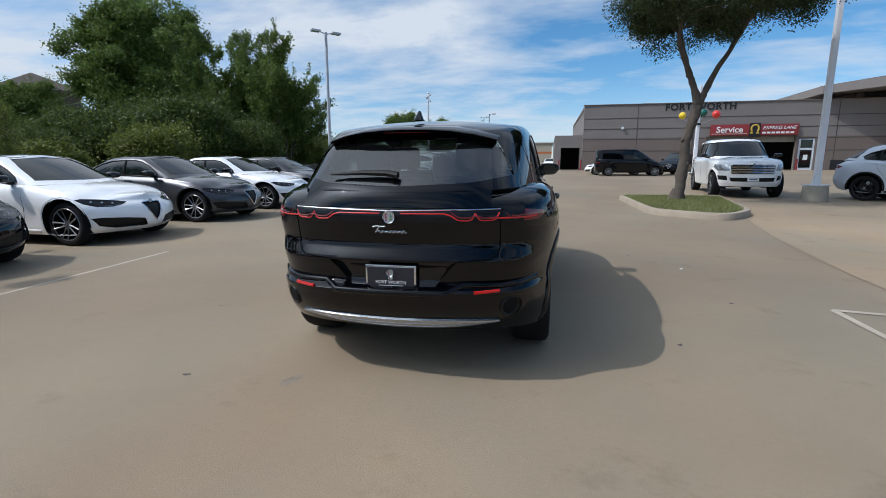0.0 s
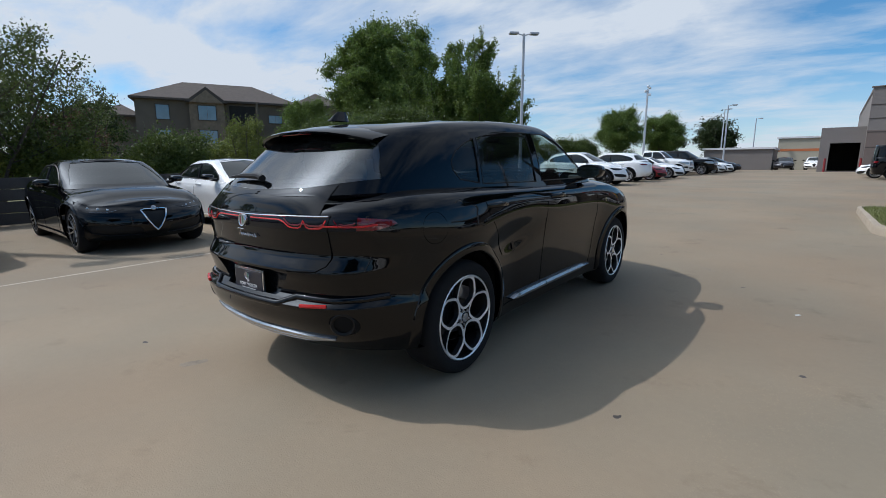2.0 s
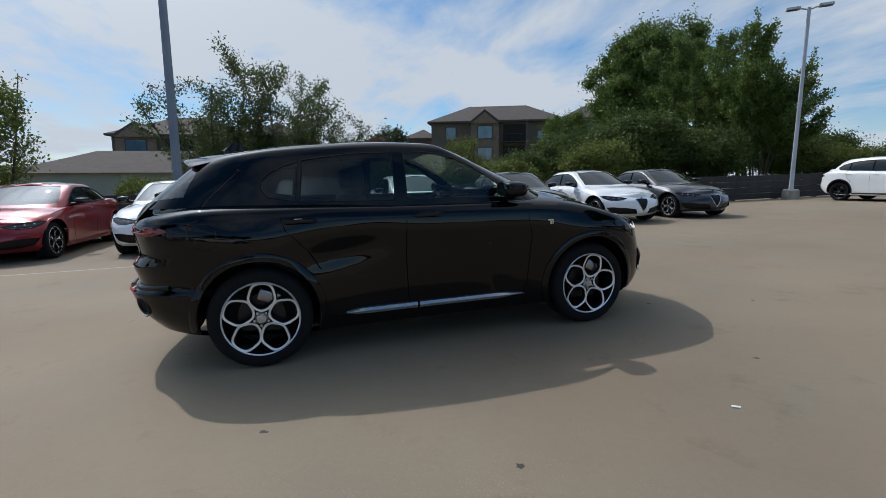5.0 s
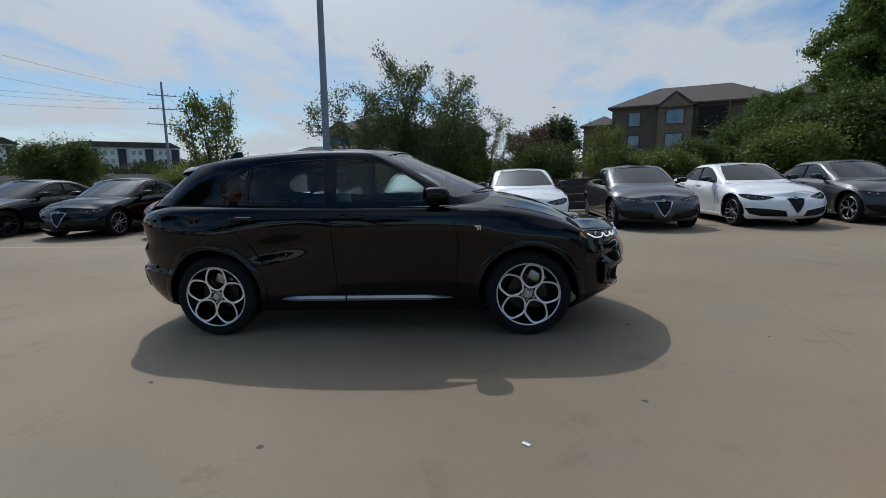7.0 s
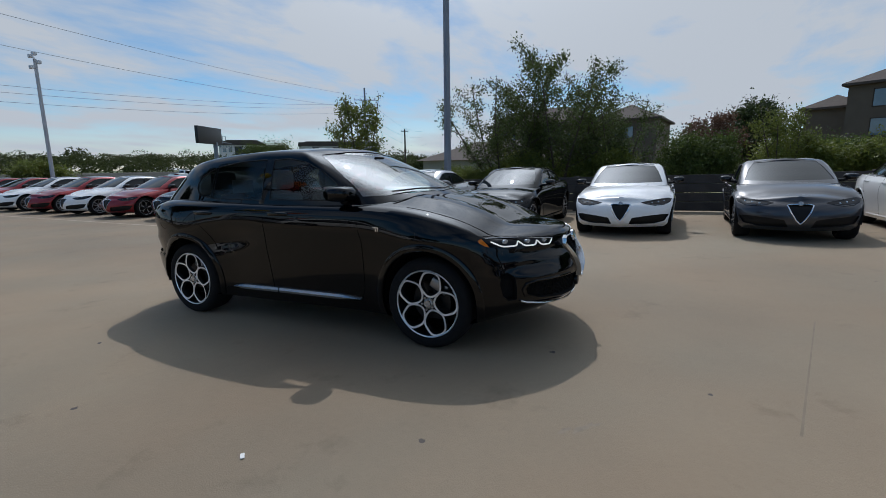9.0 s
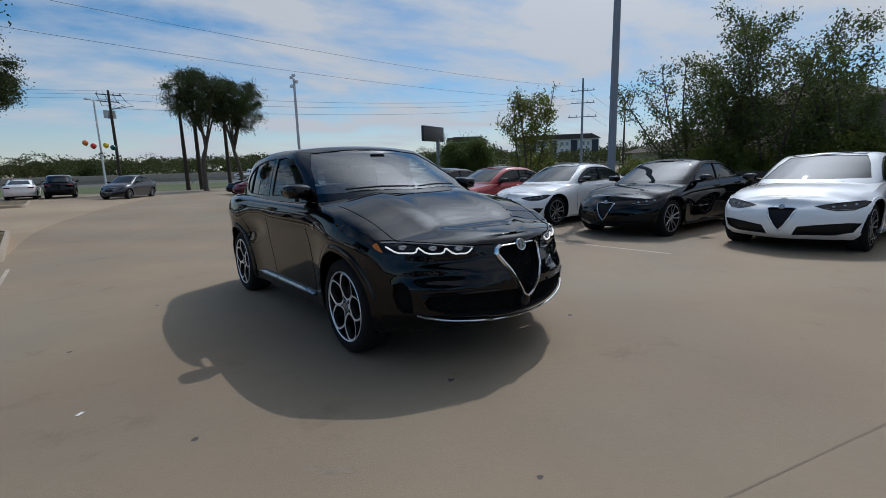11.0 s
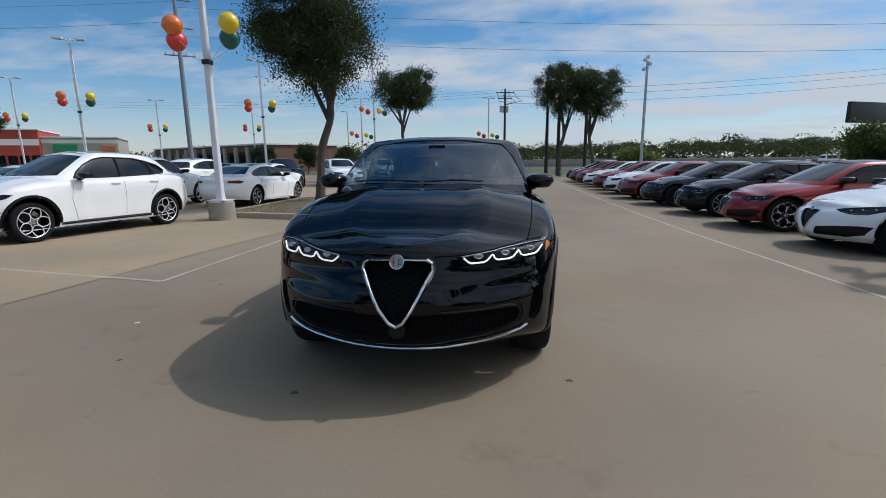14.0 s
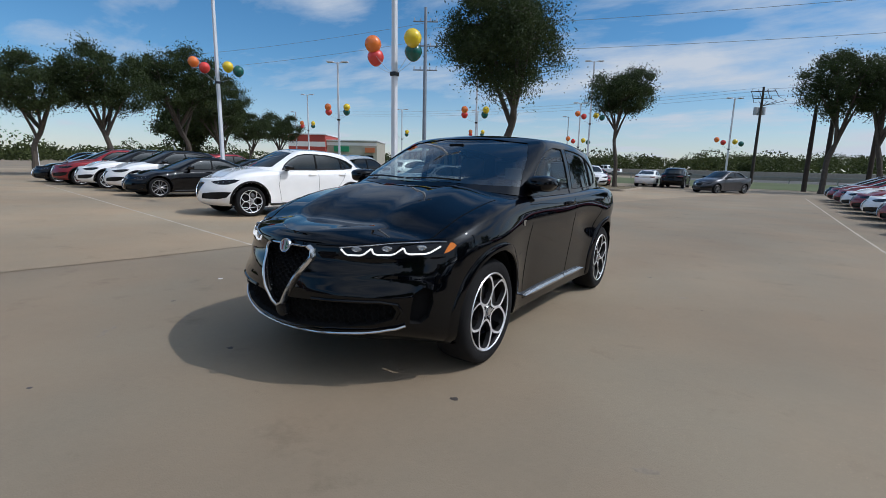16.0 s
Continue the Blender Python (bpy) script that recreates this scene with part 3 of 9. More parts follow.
def car_shell(s):
    """Lower body and cabin as two stacks of rounded outlines. s: the measures of one model."""
    W, y_mid = s["half_width"], s["middle"]
    fr, rr = s["front"] - y_mid, y_mid - s["rear"]
    fine = s.get("fine", (18, 12))
    ol = outline(s["n_front"], s["n_rear"], *fine)
    body = bmesh.new()
    levels = s["levels"]
    rows = []
    for v in levels:
        row = []
        for f, g in ol:
            a = fr * curve_at(s["nose"], v) if f >= 0 else rr * curve_at(s["tail"], v)
            y = y_mid + f * a
            if f > 0:
                y -= s["point"] * g ** s.get("point_power", 1.6) * f**4
            else:
                y += s.get("point_rear", 0.0) * g**2 * f**4
            yn = y_mid + f * (fr if f >= 0 else rr)
            zb, zt = curve_at(s["bottom"], yn), curve_at(s["belt"], yn)
            z = zb + (zt - zb) * v
            x = W * curve_at(s["side"], v) * g * curve_at(s["plan"], yn)
            for yw in s["axles"]:
                d = ((y - yw) / 0.44) ** 2 + ((z - 0.40) / 0.42) ** 2
                x += s["flare"] * math.exp(-d * d * 0.8) * (g > 0.5)
            if "sculpt" in s:
                x, y, z = s["sculpt"](x, y, z)
            row.append(Vector((x, y, z)))
        rows.append(row)
    hem = [Vector((p.x * 0.93, p.y * 0.985, p.z + 0.012)) for p in rows[0]]
    rows = [hem] + rows
    full = [[p for p in r] + [Vector((-p.x, p.y, p.z)) for p in r[-2:0:-1]] for r in rows]
    grid(body, [r[::-1] for r in full], closed=True)
    # bonnet, scuttle and rear deck, crowned from side to side
    top = rows[-1]
    deck, K = [], 16
    for p in top[1:-1]:
        c = curve_at(s["crown"], p.y)
        deck.append([Vector((p.x * q, p.y, p.z + c * (1 - abs(q) ** 2.4) + curve_at(s["ridge"], p.y) * math.exp(-((abs(q) - 0.52) / 0.10) ** 2)))
                     for q in [1 - 2 * k / K for k in range(K + 1)]])
    grid(body, deck)
    for tip, row in ((top[0], deck[0]), (top[-1], deck[-1])):
        t = body.verts.new(tip)
        vs = [body.verts.new(p) for p in row]
        for a, b in zip(vs, vs[1:]):
            body.faces.new([t, b, a] if tip is top[0] else [t, a, b])
    bmesh.ops.remove_doubles(body, verts=body.verts[:], dist=0.0004)
    bmesh.ops.recalc_face_normals(body, faces=body.faces[:])
    # cabin
    cabin = bmesh.new()
    ol = outline(s["cab_n_front"], s["cab_n_rear"], *fine)
    (bf, br, bw), (rf, rb, rw) = s["cab_base"], s["cab_roof"]
    rows = []
    for lev in s["cab_curve"]:
        u, h, *ends = lev
        row = []
        for f, g in ol:
            bm_, rm_ = s["cab_middle"], s["roof_middle"]
            y0 = bm_ + f * ((bf - bm_) if f >= 0 else (bm_ - br))
            y1 = rm_ + f * ((rf - rm_) if f >= 0 else (rm_ - rb))
            back = g * g * abs(f) ** 4 * s.get("cab_point" if f >= 0 else "cab_point_rear", 0.0)
            y0, y1 = (y0 - back, y1 - back) if f >= 0 else (y0 + back, y1 + back)
            k = ends[0 if f >= 0 else 1]
            y = y0 + (y1 - y0) * k
            x = g * (bw + (rw - bw) * u) * (curve_at(s["cab_taper"], y) if "cab_taper" in s else 1.0)
            z0 = curve_at(s["belt"], y0) + curve_at(s["crown"], y0) * (1 - min(1, abs(g * bw / W)) ** 2.4) - 0.015
            z1 = curve_at(s["roof"], y1)
            row.append(Vector((x, y, z0 + (z1 - z0) * h)))
        rows.append(row)
    full = [[p for p in r] + [Vector((-p.x, p.y, p.z)) for p in r[-2:0:-1]] for r in rows]
    grid(cabin, [r[::-1] for r in full], closed=True)
    top, deck = rows[-1], []
    for p in top[1:-1]:
        deck.append([Vector((p.x * q, p.y, p.z + s["roof_crown"] * (1 - q * q) * min(1, p.x / (0.6 * rw)))) for q in [1 - 2 * k / 12 for k in range(13)]])
    grid(cabin, deck)
    for tip, row in ((top[0], deck[0]), (top[-1], deck[-1])):
        t = cabin.verts.new(tip)
        vs = [cabin.verts.new(p) for p in row]
        for a, b in zip(vs, vs[1:]):
            cabin.faces.new([t, b, a] if tip is top[0] else [t, a, b])
    bmesh.ops.remove_doubles(cabin, verts=cabin.verts[:], dist=0.0004)
    bmesh.ops.recalc_face_normals(cabin, faces=cabin.faces[:])
    return body, cabin


def on_shell(tree, axis, sign, a, b, out=0.0):
    """The point of a shell seen along x (a, b = y, z) or along y (a, b = x, z), out metres proud of it."""
    if axis == 0:
        o, d = Vector((sign * 4, a, b)), Vector((-sign, 0, 0))
    else:
        o, d = Vector((a, sign * 5, b)), Vector((0, -sign, 0))
    p, n, _, _ = tree.ray_cast(o, d)
    if p is None:
        return None
    return p + n * out


def seam(bm, tree, axis, sign, pts, radius, out=0.0, step=0.03, sides=6, squash=1.0):
    """A fine bar that follows the shell along a line of (a, b) points."""
    path = []
    for (a0, b0), (a1, b1) in zip(pts, pts[1:]):
        n = max(1, int(math.hypot(a1 - a0, b1 - b0) / step))
        path += [(a0 + (a1 - a0) * k / n, b0 + (b1 - b0) * k / n) for k in range(n)]
    path.append(pts[-1])
    got = [p for p in (on_shell(tree, axis, sign, a, b, out) for a, b in path) if p is not None]
    if len(got) > 1:
        tube(bm, got, radius, sides=sides, squash=squash)
    return bm


def on_top(tree, x, y, out=0.0):
    p, n, _, _ = tree.ray_cast(Vector((x, y, 3)), Vector((0, 0, -1)))
    return None if p is None else p + n * out


def circle_poly(y, z, r, n=22):
    return [(y + r * math.cos(2 * math.pi * k / n), z + r * math.sin(2 * math.pi * k / n)) for k in range(n)]


def dial_rim(r):
    """Rim face of five rings set round the hub, as one flat casting."""
    bm = bmesh.new()
    c, q = r * 0.605, r * 0.358
    for k in range(5):
        a = 2 * math.pi * k / 5 + math.pi / 2
        cy, cz = c * math.cos(a), c * math.sin(a)
        rows = []
        for i in range(30):
            t = 2 * math.pi * i / 30
            # rounded hexagon, a little longer towards the rim
            e = 1 + 0.06 * math.cos(2 * (t - a)) - 0.03 * math.cos(5 * (t - a))
            row = []
            for dr, h in ((-0.017, -0.022), (-0.0085, 0.003), (0.0070, 0.005), (0.014, -0.022)):
                rr = q * e + dr * r / 0.25
                y, z = cy + rr * math.cos(t), cz + rr * math.sin(t)
                m = math.hypot(y, z)
                lim = r * 0.985
                if m > lim:
                    y, z = y * lim / m, z * lim / m
                row.append(Vector((h - 0.020 * max(0, 1 - m / r), y, z)))
            rows.append(row)
        rows.append(rows[0])
        grid(bm, rows)
    lathe(bm, [(r * 0.955, -0.020), (r * 0.970, 0.004), (r * 1.0, 0.010), (r * 1.02, 0.004), (r * 1.02, -0.03)], 48)
    lathe(bm, [(0.0, -0.010), (r * 0.12, -0.012), (r * 0.17, -0.030), (r * 0.17, -0.05)], 24)
    return bm


def spoke_rim(r, n=10):
    bm = bmesh.new()
    for k in range(n):
        a = 2 * math.pi * k / n
        pts = []
        for i in range(5):
            t = i / 4
            rr = r * (0.16 + 0.80 * t)
            b = a + (0.10 if k % 2 else -0.10) * t
            pts.append(Vector((-0.022 + 0.026 * t, rr * math.cos(b), rr * math.sin(b))))
        tube(bm, pts, [0.020, 0.015, 0.013, 0.013, 0.018], sides=6)
    lathe(bm, [(r * 0.93, -0.020), (r * 0.945, 0.004), (r * 1.0, 0.010), (r * 1.03, 0.004), (r * 1.03, -0.03)], 40)
    lathe(bm, [(0.0, -0.006), (r * 0.18, -0.008), (r * 0.24, -0.024), (r * 0.24, -0.05)], 20)
    return bm


WHEELS = {}


def wheel_meshes(style, R, width):
    """Meshes of one wheel, its outer face towards +x: barrel, tyre, rim, hub bolts, disc."""
    key = (style, R, width)
    if key in WHEELS:
        return WHEELS[key]
    r = R * (0.735 if style != "steel" else 0.62)
    w = width
    ty = bmesh.new()
    prof = [(r * 0.99, -w), (r * 1.04, -w - 0.008), (R * 0.90, -w - 0.012), (R * 0.975, -w + 0.012), (R * 0.995, -w * 0.72), (R, -w * 0.5), (R, 0 - w * 0.15), (R * 0.993, -0.030), (R * 0.97, -0.004), (R * 0.90, 0.012), (r * 1.05, 0.010), (r * 1.0, 0.0), (r * 0.97, -0.03)]
    lathe(ty, prof, 56)
    ba = bmesh.new()
    lathe(ba, [(r * 1.0, -0.02), (r * 0.92, -0.05), (r * 0.88, -w * 0.9), (0.0, -w * 0.92)], 40)
    di = bmesh.new()
    lathe(di, [(0.0, -0.075), (r * 0.30, -0.075), (r * 0.31, -0.085), (r * 0.62, -0.085), (r * 0.62, -0.11)], 32)
    cal = boxed(-0.115, -0.050, r * 0.42, r * 0.74, -0.075, 0.075, 0.016)
    rim = dial_rim(r) if style == "dial" else spoke_rim(r)
    # machined face over a dark casting
    rim.normal_update()
    casting = rim.copy()
    bmesh.ops.delete(rim, geom=[f for f in rim.faces if abs(f.normal.x) < 0.55 or f.calc_center_median().x < -0.035], context="FACES")
    for v in rim.verts:
        v.co.x += 0.0012
    bo, holes = bmesh.new(), bmesh.new()
    lathe(bo, [(0.0, 0.001), (r * 0.11, 0.0), (r * 0.115, -0.01)], 18)
    for k in range(5):
        a = 2 * math.pi * (k + 0.5) / 5 + math.pi / 2
        tube(holes, [(-0.020, r * 0.235 * math.cos(a), r * 0.235 * math.sin(a)), (-0.009, r * 0.235 * math.cos(a), r * 0.235 * math.sin(a))], 0.0125, 10)
        tube(bo, [(-0.014, r * 0.185 * math.cos(a), r * 0.185 * math.sin(a)), (-0.004, r * 0.185 * math.cos(a), r * 0.185 * math.sin(a))], 0.010, 6)
    face = {"dial": ALLOY, "spoke": GRAY_ALLOY, "dark": DARK_ALLOY, "dialdark": DARK_ALLOY, "steel": GRAY_ALLOY}[style]
    got = [("wheel", to_mesh("wheel", ba, BLACK_PLASTIC)), ("tyre", to_mesh("tyre", ty, RUBBER, angle=50)), ("rim", to_mesh("rim", rim, face, angle=45)), ("rim_casting", to_mesh("rim_casting", casting, BLACK_PLASTIC, angle=45)),
           ("brake_disc", to_mesh("brake_disc", di, DARK_ALLOY)), ("hub_cap", to_mesh("hub_cap", bo, SKID)),
           ("bolt_holes", to_mesh("bolt_holes", holes, LINING)), ("caliper", to_mesh("caliper", cal, GRAY_ALLOY if style == "dial" else DARK_ALLOY))]
    WHEELS[key] = got
    return got


def add_wheels(root, s, style):
    for yw in s["axles"]:
        for side in (1, -1):
            got = wheel_meshes(style, s["tyre"], 0.235)
            ba = new("wheel", got[0][1])
            ba.parent = root
            ba.matrix_basis = Matrix.Translation((side * s["track"], yw, s["tyre"])) @ Matrix.Rotation(0 if side > 0 else math.pi, 4, "Z") @ Matrix.Rotation(random.uniform(0, 1.2), 4, "X")
            for name, me in got[1:]:
                ob = new(name, me)
                ob.parent = ba


def mirror_part(root, s, side, paintmat):
    """Door mirror: rounded housing on a short arm, with its glass."""
    x, y, z = s["mirror"]
    bm = bmesh.new()
    bmesh.ops.create_icosphere(bm, subdivisions=3, radius=1)
    for v in bm.verts:
        c = Vector([math.copysign(abs(q) ** 0.62, q) for q in v.co]) * 0.88
        fx = 0.125 * (1 - 0.15 * (c.z < 0))
        v.co = Vector((side * (x + 0.13) + c.x * fx, y + (c.y * 0.165 if c.y > 0 else c.y * 0.06), z + c.z * (0.078 if c.z > 0 else 0.060)))
    ob = part("mirror_housing", bm, paintmat, root)
    arm = bmesh.new()
    tube(arm, [(side * (x - 0.06), y + 0.0, z - 0.055), (side * (x + 0.03), y + 0.01, z - 0.05), (side * (x + 0.09), y + 0.02, z - 0.03)], [0.035, 0.028, 0.03], 8, squash=1.4)
    part("mirror_arm", arm, BLACK_PLASTIC, ob)
    gl = bmesh.new()
    r = lathe(gl, [(0.0, 0), (0.055, 0.0), (0.058, 0.004)], 24)
    for v in gl.verts:
        c = v.co.copy()
        v.co = Vector((side * (x + 0.13) + c.y * 1.75, y - 0.055 - c.x, z + 0.008 + c.z))
    part("mirror_glass", gl, GLASS_DARK, ob)
    return ob


LEVELS = [0, 0.05, 0.11, 0.18, 0.26, 0.34, 0.42, 0.50, 0.58, 0.66, 0.74, 0.81, 0.87, 0.92, 0.96, 1.0]


def car(s, name, label, group, paintmat, style, roof=None, details=None, clear=False):
    """A whole car from its measures s, standing at the origin and facing +y."""
    root = thing(name, label, s.get("category", "car"), group)
    body, cabin = car_shell(s)
    tb, tc = BVHTree.FromBMesh(body), BVHTree.FromBMesh(cabin)
    # wheel arches
    for yw in s["axles"]:
        for side in (1, -1):
            carve(body, circle_poly(yw, s["tyre"] + 0.012, s["tyre"] + s["arch"]), 0, side, keep=False, reach=0.45)
            liner = bmesh.new()
            R = s["tyre"] + s["arch"] + 0.012
            lathe(liner, [(R, 0.0), (R, -0.34), (0.02, -0.34)], 40)
            for v in liner.verts:
                v.co = Vector((side * (s["half_width"] - 0.05 + v.co.x), yw + v.co.y, s["tyre"] + 0.012 + v.co.z))
            bmesh.ops.delete(liner, geom=[v for v in liner.verts if v.co.z < 0.25], context="VERTS")
            part("wheel_arch_liner", liner, LINING, root)
            if "arch_band" in s:
                band, rows = bmesh.new(), []
                R0 = s["tyre"] + s["arch"]
                for k in range(61):
                    a = radians(-34 + 248 * k / 60)
                    row = []
                    for dr, o in ((-0.003, -0.035), (-0.003, 0.006), (0.004, 0.0135), (s["arch_band"] - 0.008, 0.0115), (s["arch_band"], 0.007), (s["arch_band"] + 0.002, -0.004)):
                        p = on_shell(tb, 0, side, yw + (R0 + dr) * math.cos(a), s["tyre"] + 0.012 + (R0 + dr) * math.sin(a), 0.0)
                        if p is not None:
                            row.append(p + Vector((side * o, 0, 0)))
                    if len(row) == 6:
                        rows.append(row)
                grid(band, rows)
                bmesh.ops.recalc_face_normals(band, faces=band.faces[:])
                part("arch_trim", band, paintmat, root)
                continue
            lip = bmesh.new()
            pts = [(a, b) for a, b in circle_poly(yw, s["tyre"] + 0.012, s["tyre"] + s["arch"] + 0.022, 44)]
            pts = [p for p in (pts[11 * 3:] + pts[:11 * 3]) if p[1] > s["sill"] + 0.02]
            pts.sort(key=lambda p: -math.atan2(p[0] - yw, p[1] - s["tyre"]))
            seam(lip, tb, 0, side, pts, s.get("lip", 0.017), out=-0.004, step=0.06, sides=8)
            part("arch_trim", lip, s.get("lip_mat", paintmat), root)
    # panes
    panes = []
    gm = (GLASS_CLEAR, GLASS_FRONT, GLASS_TINT) if clear else (GLASS_DARK,) * 3
    for poly in s["windscreen"]:
        panes.append(("windscreen", carve(cabin, poly, 1, 1, reach=s["screen_reach"]), gm[0]))
    for poly in s["rear_screen"]:
        panes.append(("rear_window", carve(cabin, poly, 1, -1, reach=s["rear_reach"]), GLASS_REAR if clear else gm[2]))
    for side in (1, -1):
        for k, poly in enumerate(s["windows"]):
            panes.append(("side_window", carve(cabin, poly, 0, side), gm[1] if k == 0 else gm[2]))
    for n, piece, m in panes:
        if piece is not None and len(piece.faces):
            bmesh.ops.remove_doubles(piece, verts=piece.verts[:], dist=0.0002)
            piece.normal_update()
            for v in piece.verts:
                v.co -= v.normal * 0.006
            ob = part(n, piece, m, root, angle=60)
            ob.visible_shadow = not clear
        elif piece is not None:
            piece.free()
    for side in (1, -1):
        bm = bmesh.new()
        for poly in s["windows"]:
            seam(bm, tc, 0, side, poly + [poly[0]], s.get("seal_size", 0.0045), out=-0.001, step=0.05)
        part("window_seal", bm, s.get("seal", BLACK_PLASTIC), root)
        bm = bmesh.new()
        for line in s["gaps"]:
            seam(bm, tb, 0, side, line, 0.0045, out=-0.002, step=0.06, sides=5)
        part("door_gap", bm, GAP, root)
        for hy, hz in s["handles"]:
            bm = bmesh.new()
            p = on_shell(tb, 0, side, hy, hz, 0.018)
            if p is not None:
                tube(bm, [(p.x - side * 0.02, hy + 0.11, hz), (p.x, hy + 0.085, hz + 0.004), (p.x + side * 0.006, hy, hz + 0.006), (p.x, hy - 0.085, hz + 0.004), (p.x - side * 0.02, hy - 0.11, hz)], [0.012, 0.017, 0.018, 0.017, 0.012], 8, squash=0.7)
                part("door_handle", bm, paintmat, root)
        mirror_part(root, s, side, s.get("mirror_mat", paintmat))
    fl = bmesh.new()
    ymid = (s["front"] + s["rear"]) / 2
    L = (s["front"] - s["rear"]) / 2
    box(fl, -s["half_width"] * 0.74, s["half_width"] * 0.74, ymid - L * 0.74, ymid + L * 0.74, s["sill"] - 0.01, s["sill"] + 0.05, 0.02)
    part("underbody", fl, LINING, root)
    add_wheels(root, s, style)
    if details:
        details(root, s, body, cabin, tb, tc, paintmat)
    shell = part("body", body, paintmat, root, angle=32)
    part("cabin_shell", cabin, roof or paintmat, root, angle=32)
    return root

SUV_LEVELS = sorted(LEVELS + [0.94, 0.98, 0.22, 0.30, 0.32, 0.335, 0.36, 0.39, 0.46, 0.535, 0.565, 0.61, 0.635, 0.685, 0.71, 0.77, 0.84, 0.89, 0.905])
# share of the way in at the side, of the height, and of the way from base to roof at the front and the rear
SUV_CABIN = [(0, 0, 0, 0), (0.07, 0.13, 0.12, 0.12), (0.14, 0.26, 0.24, 0.24), (0.215, 0.39, 0.37, 0.37), (0.30, 0.52, 0.50, 0.50), (0.39, 0.64, 0.615, 0.62), (0.48, 0.75, 0.725, 0.73),
             (0.575, 0.84, 0.82, 0.83), (0.67, 0.905, 0.89, 0.90), (0.78, 0.955, 0.945, 0.955), (0.89, 0.985, 0.98, 0.985), (1.0, 1.0, 1.0, 1.0)]


def bell(a, c, w):
    return math.exp(-((a - c) / w) ** 2)


def suv_form(x, y, z):
    """Swells and hollows of the compact SUV's sides, front and tail."""
    if x > 0.5 and abs(y) < 2.0:
        x += 0.028 * bell(y, -1.55, 0.50) * bell(z, 0.88, 0.14)
        x -= 0.036 * bell(y, -0.74 + 1.2 * (z - 0.76), 0.30) * bell(z, 0.77, 0.11)
        x += 0.014 * bell(y, 1.35, 0.45) * bell(z, 0.84, 0.10)
    if x > 0.3 and abs(y) > 1.5:
        x += 0.042 * min(1, (abs(y) - 1.5) / 0.25) * bell(z, 0.28, 0.32) * x / 0.9
    if y > 1.4:
        y += 0.020 * bell(x, 0, 0.26) * bell(z, 0.66, 0.16)
        y -= 0.026 * bell(x, 0.60, 0.17) * bell(z, 0.635, 0.05)
        y += 0.014 * bell(z, 0.545, 0.035) * bell(x, 0.45, 0.28)
        y -= 0.016 * bell(z, 0.715, 0.03) * bell(x, 0.48, 0.2)
    if y < -1.7:
        y += 0.020 * bell(z, 0.665, 0.05) * bell(x, 0.0, 0.45)
        y -= 0.018 * bell(z, 0.575, 0.03)
    return x, y, z


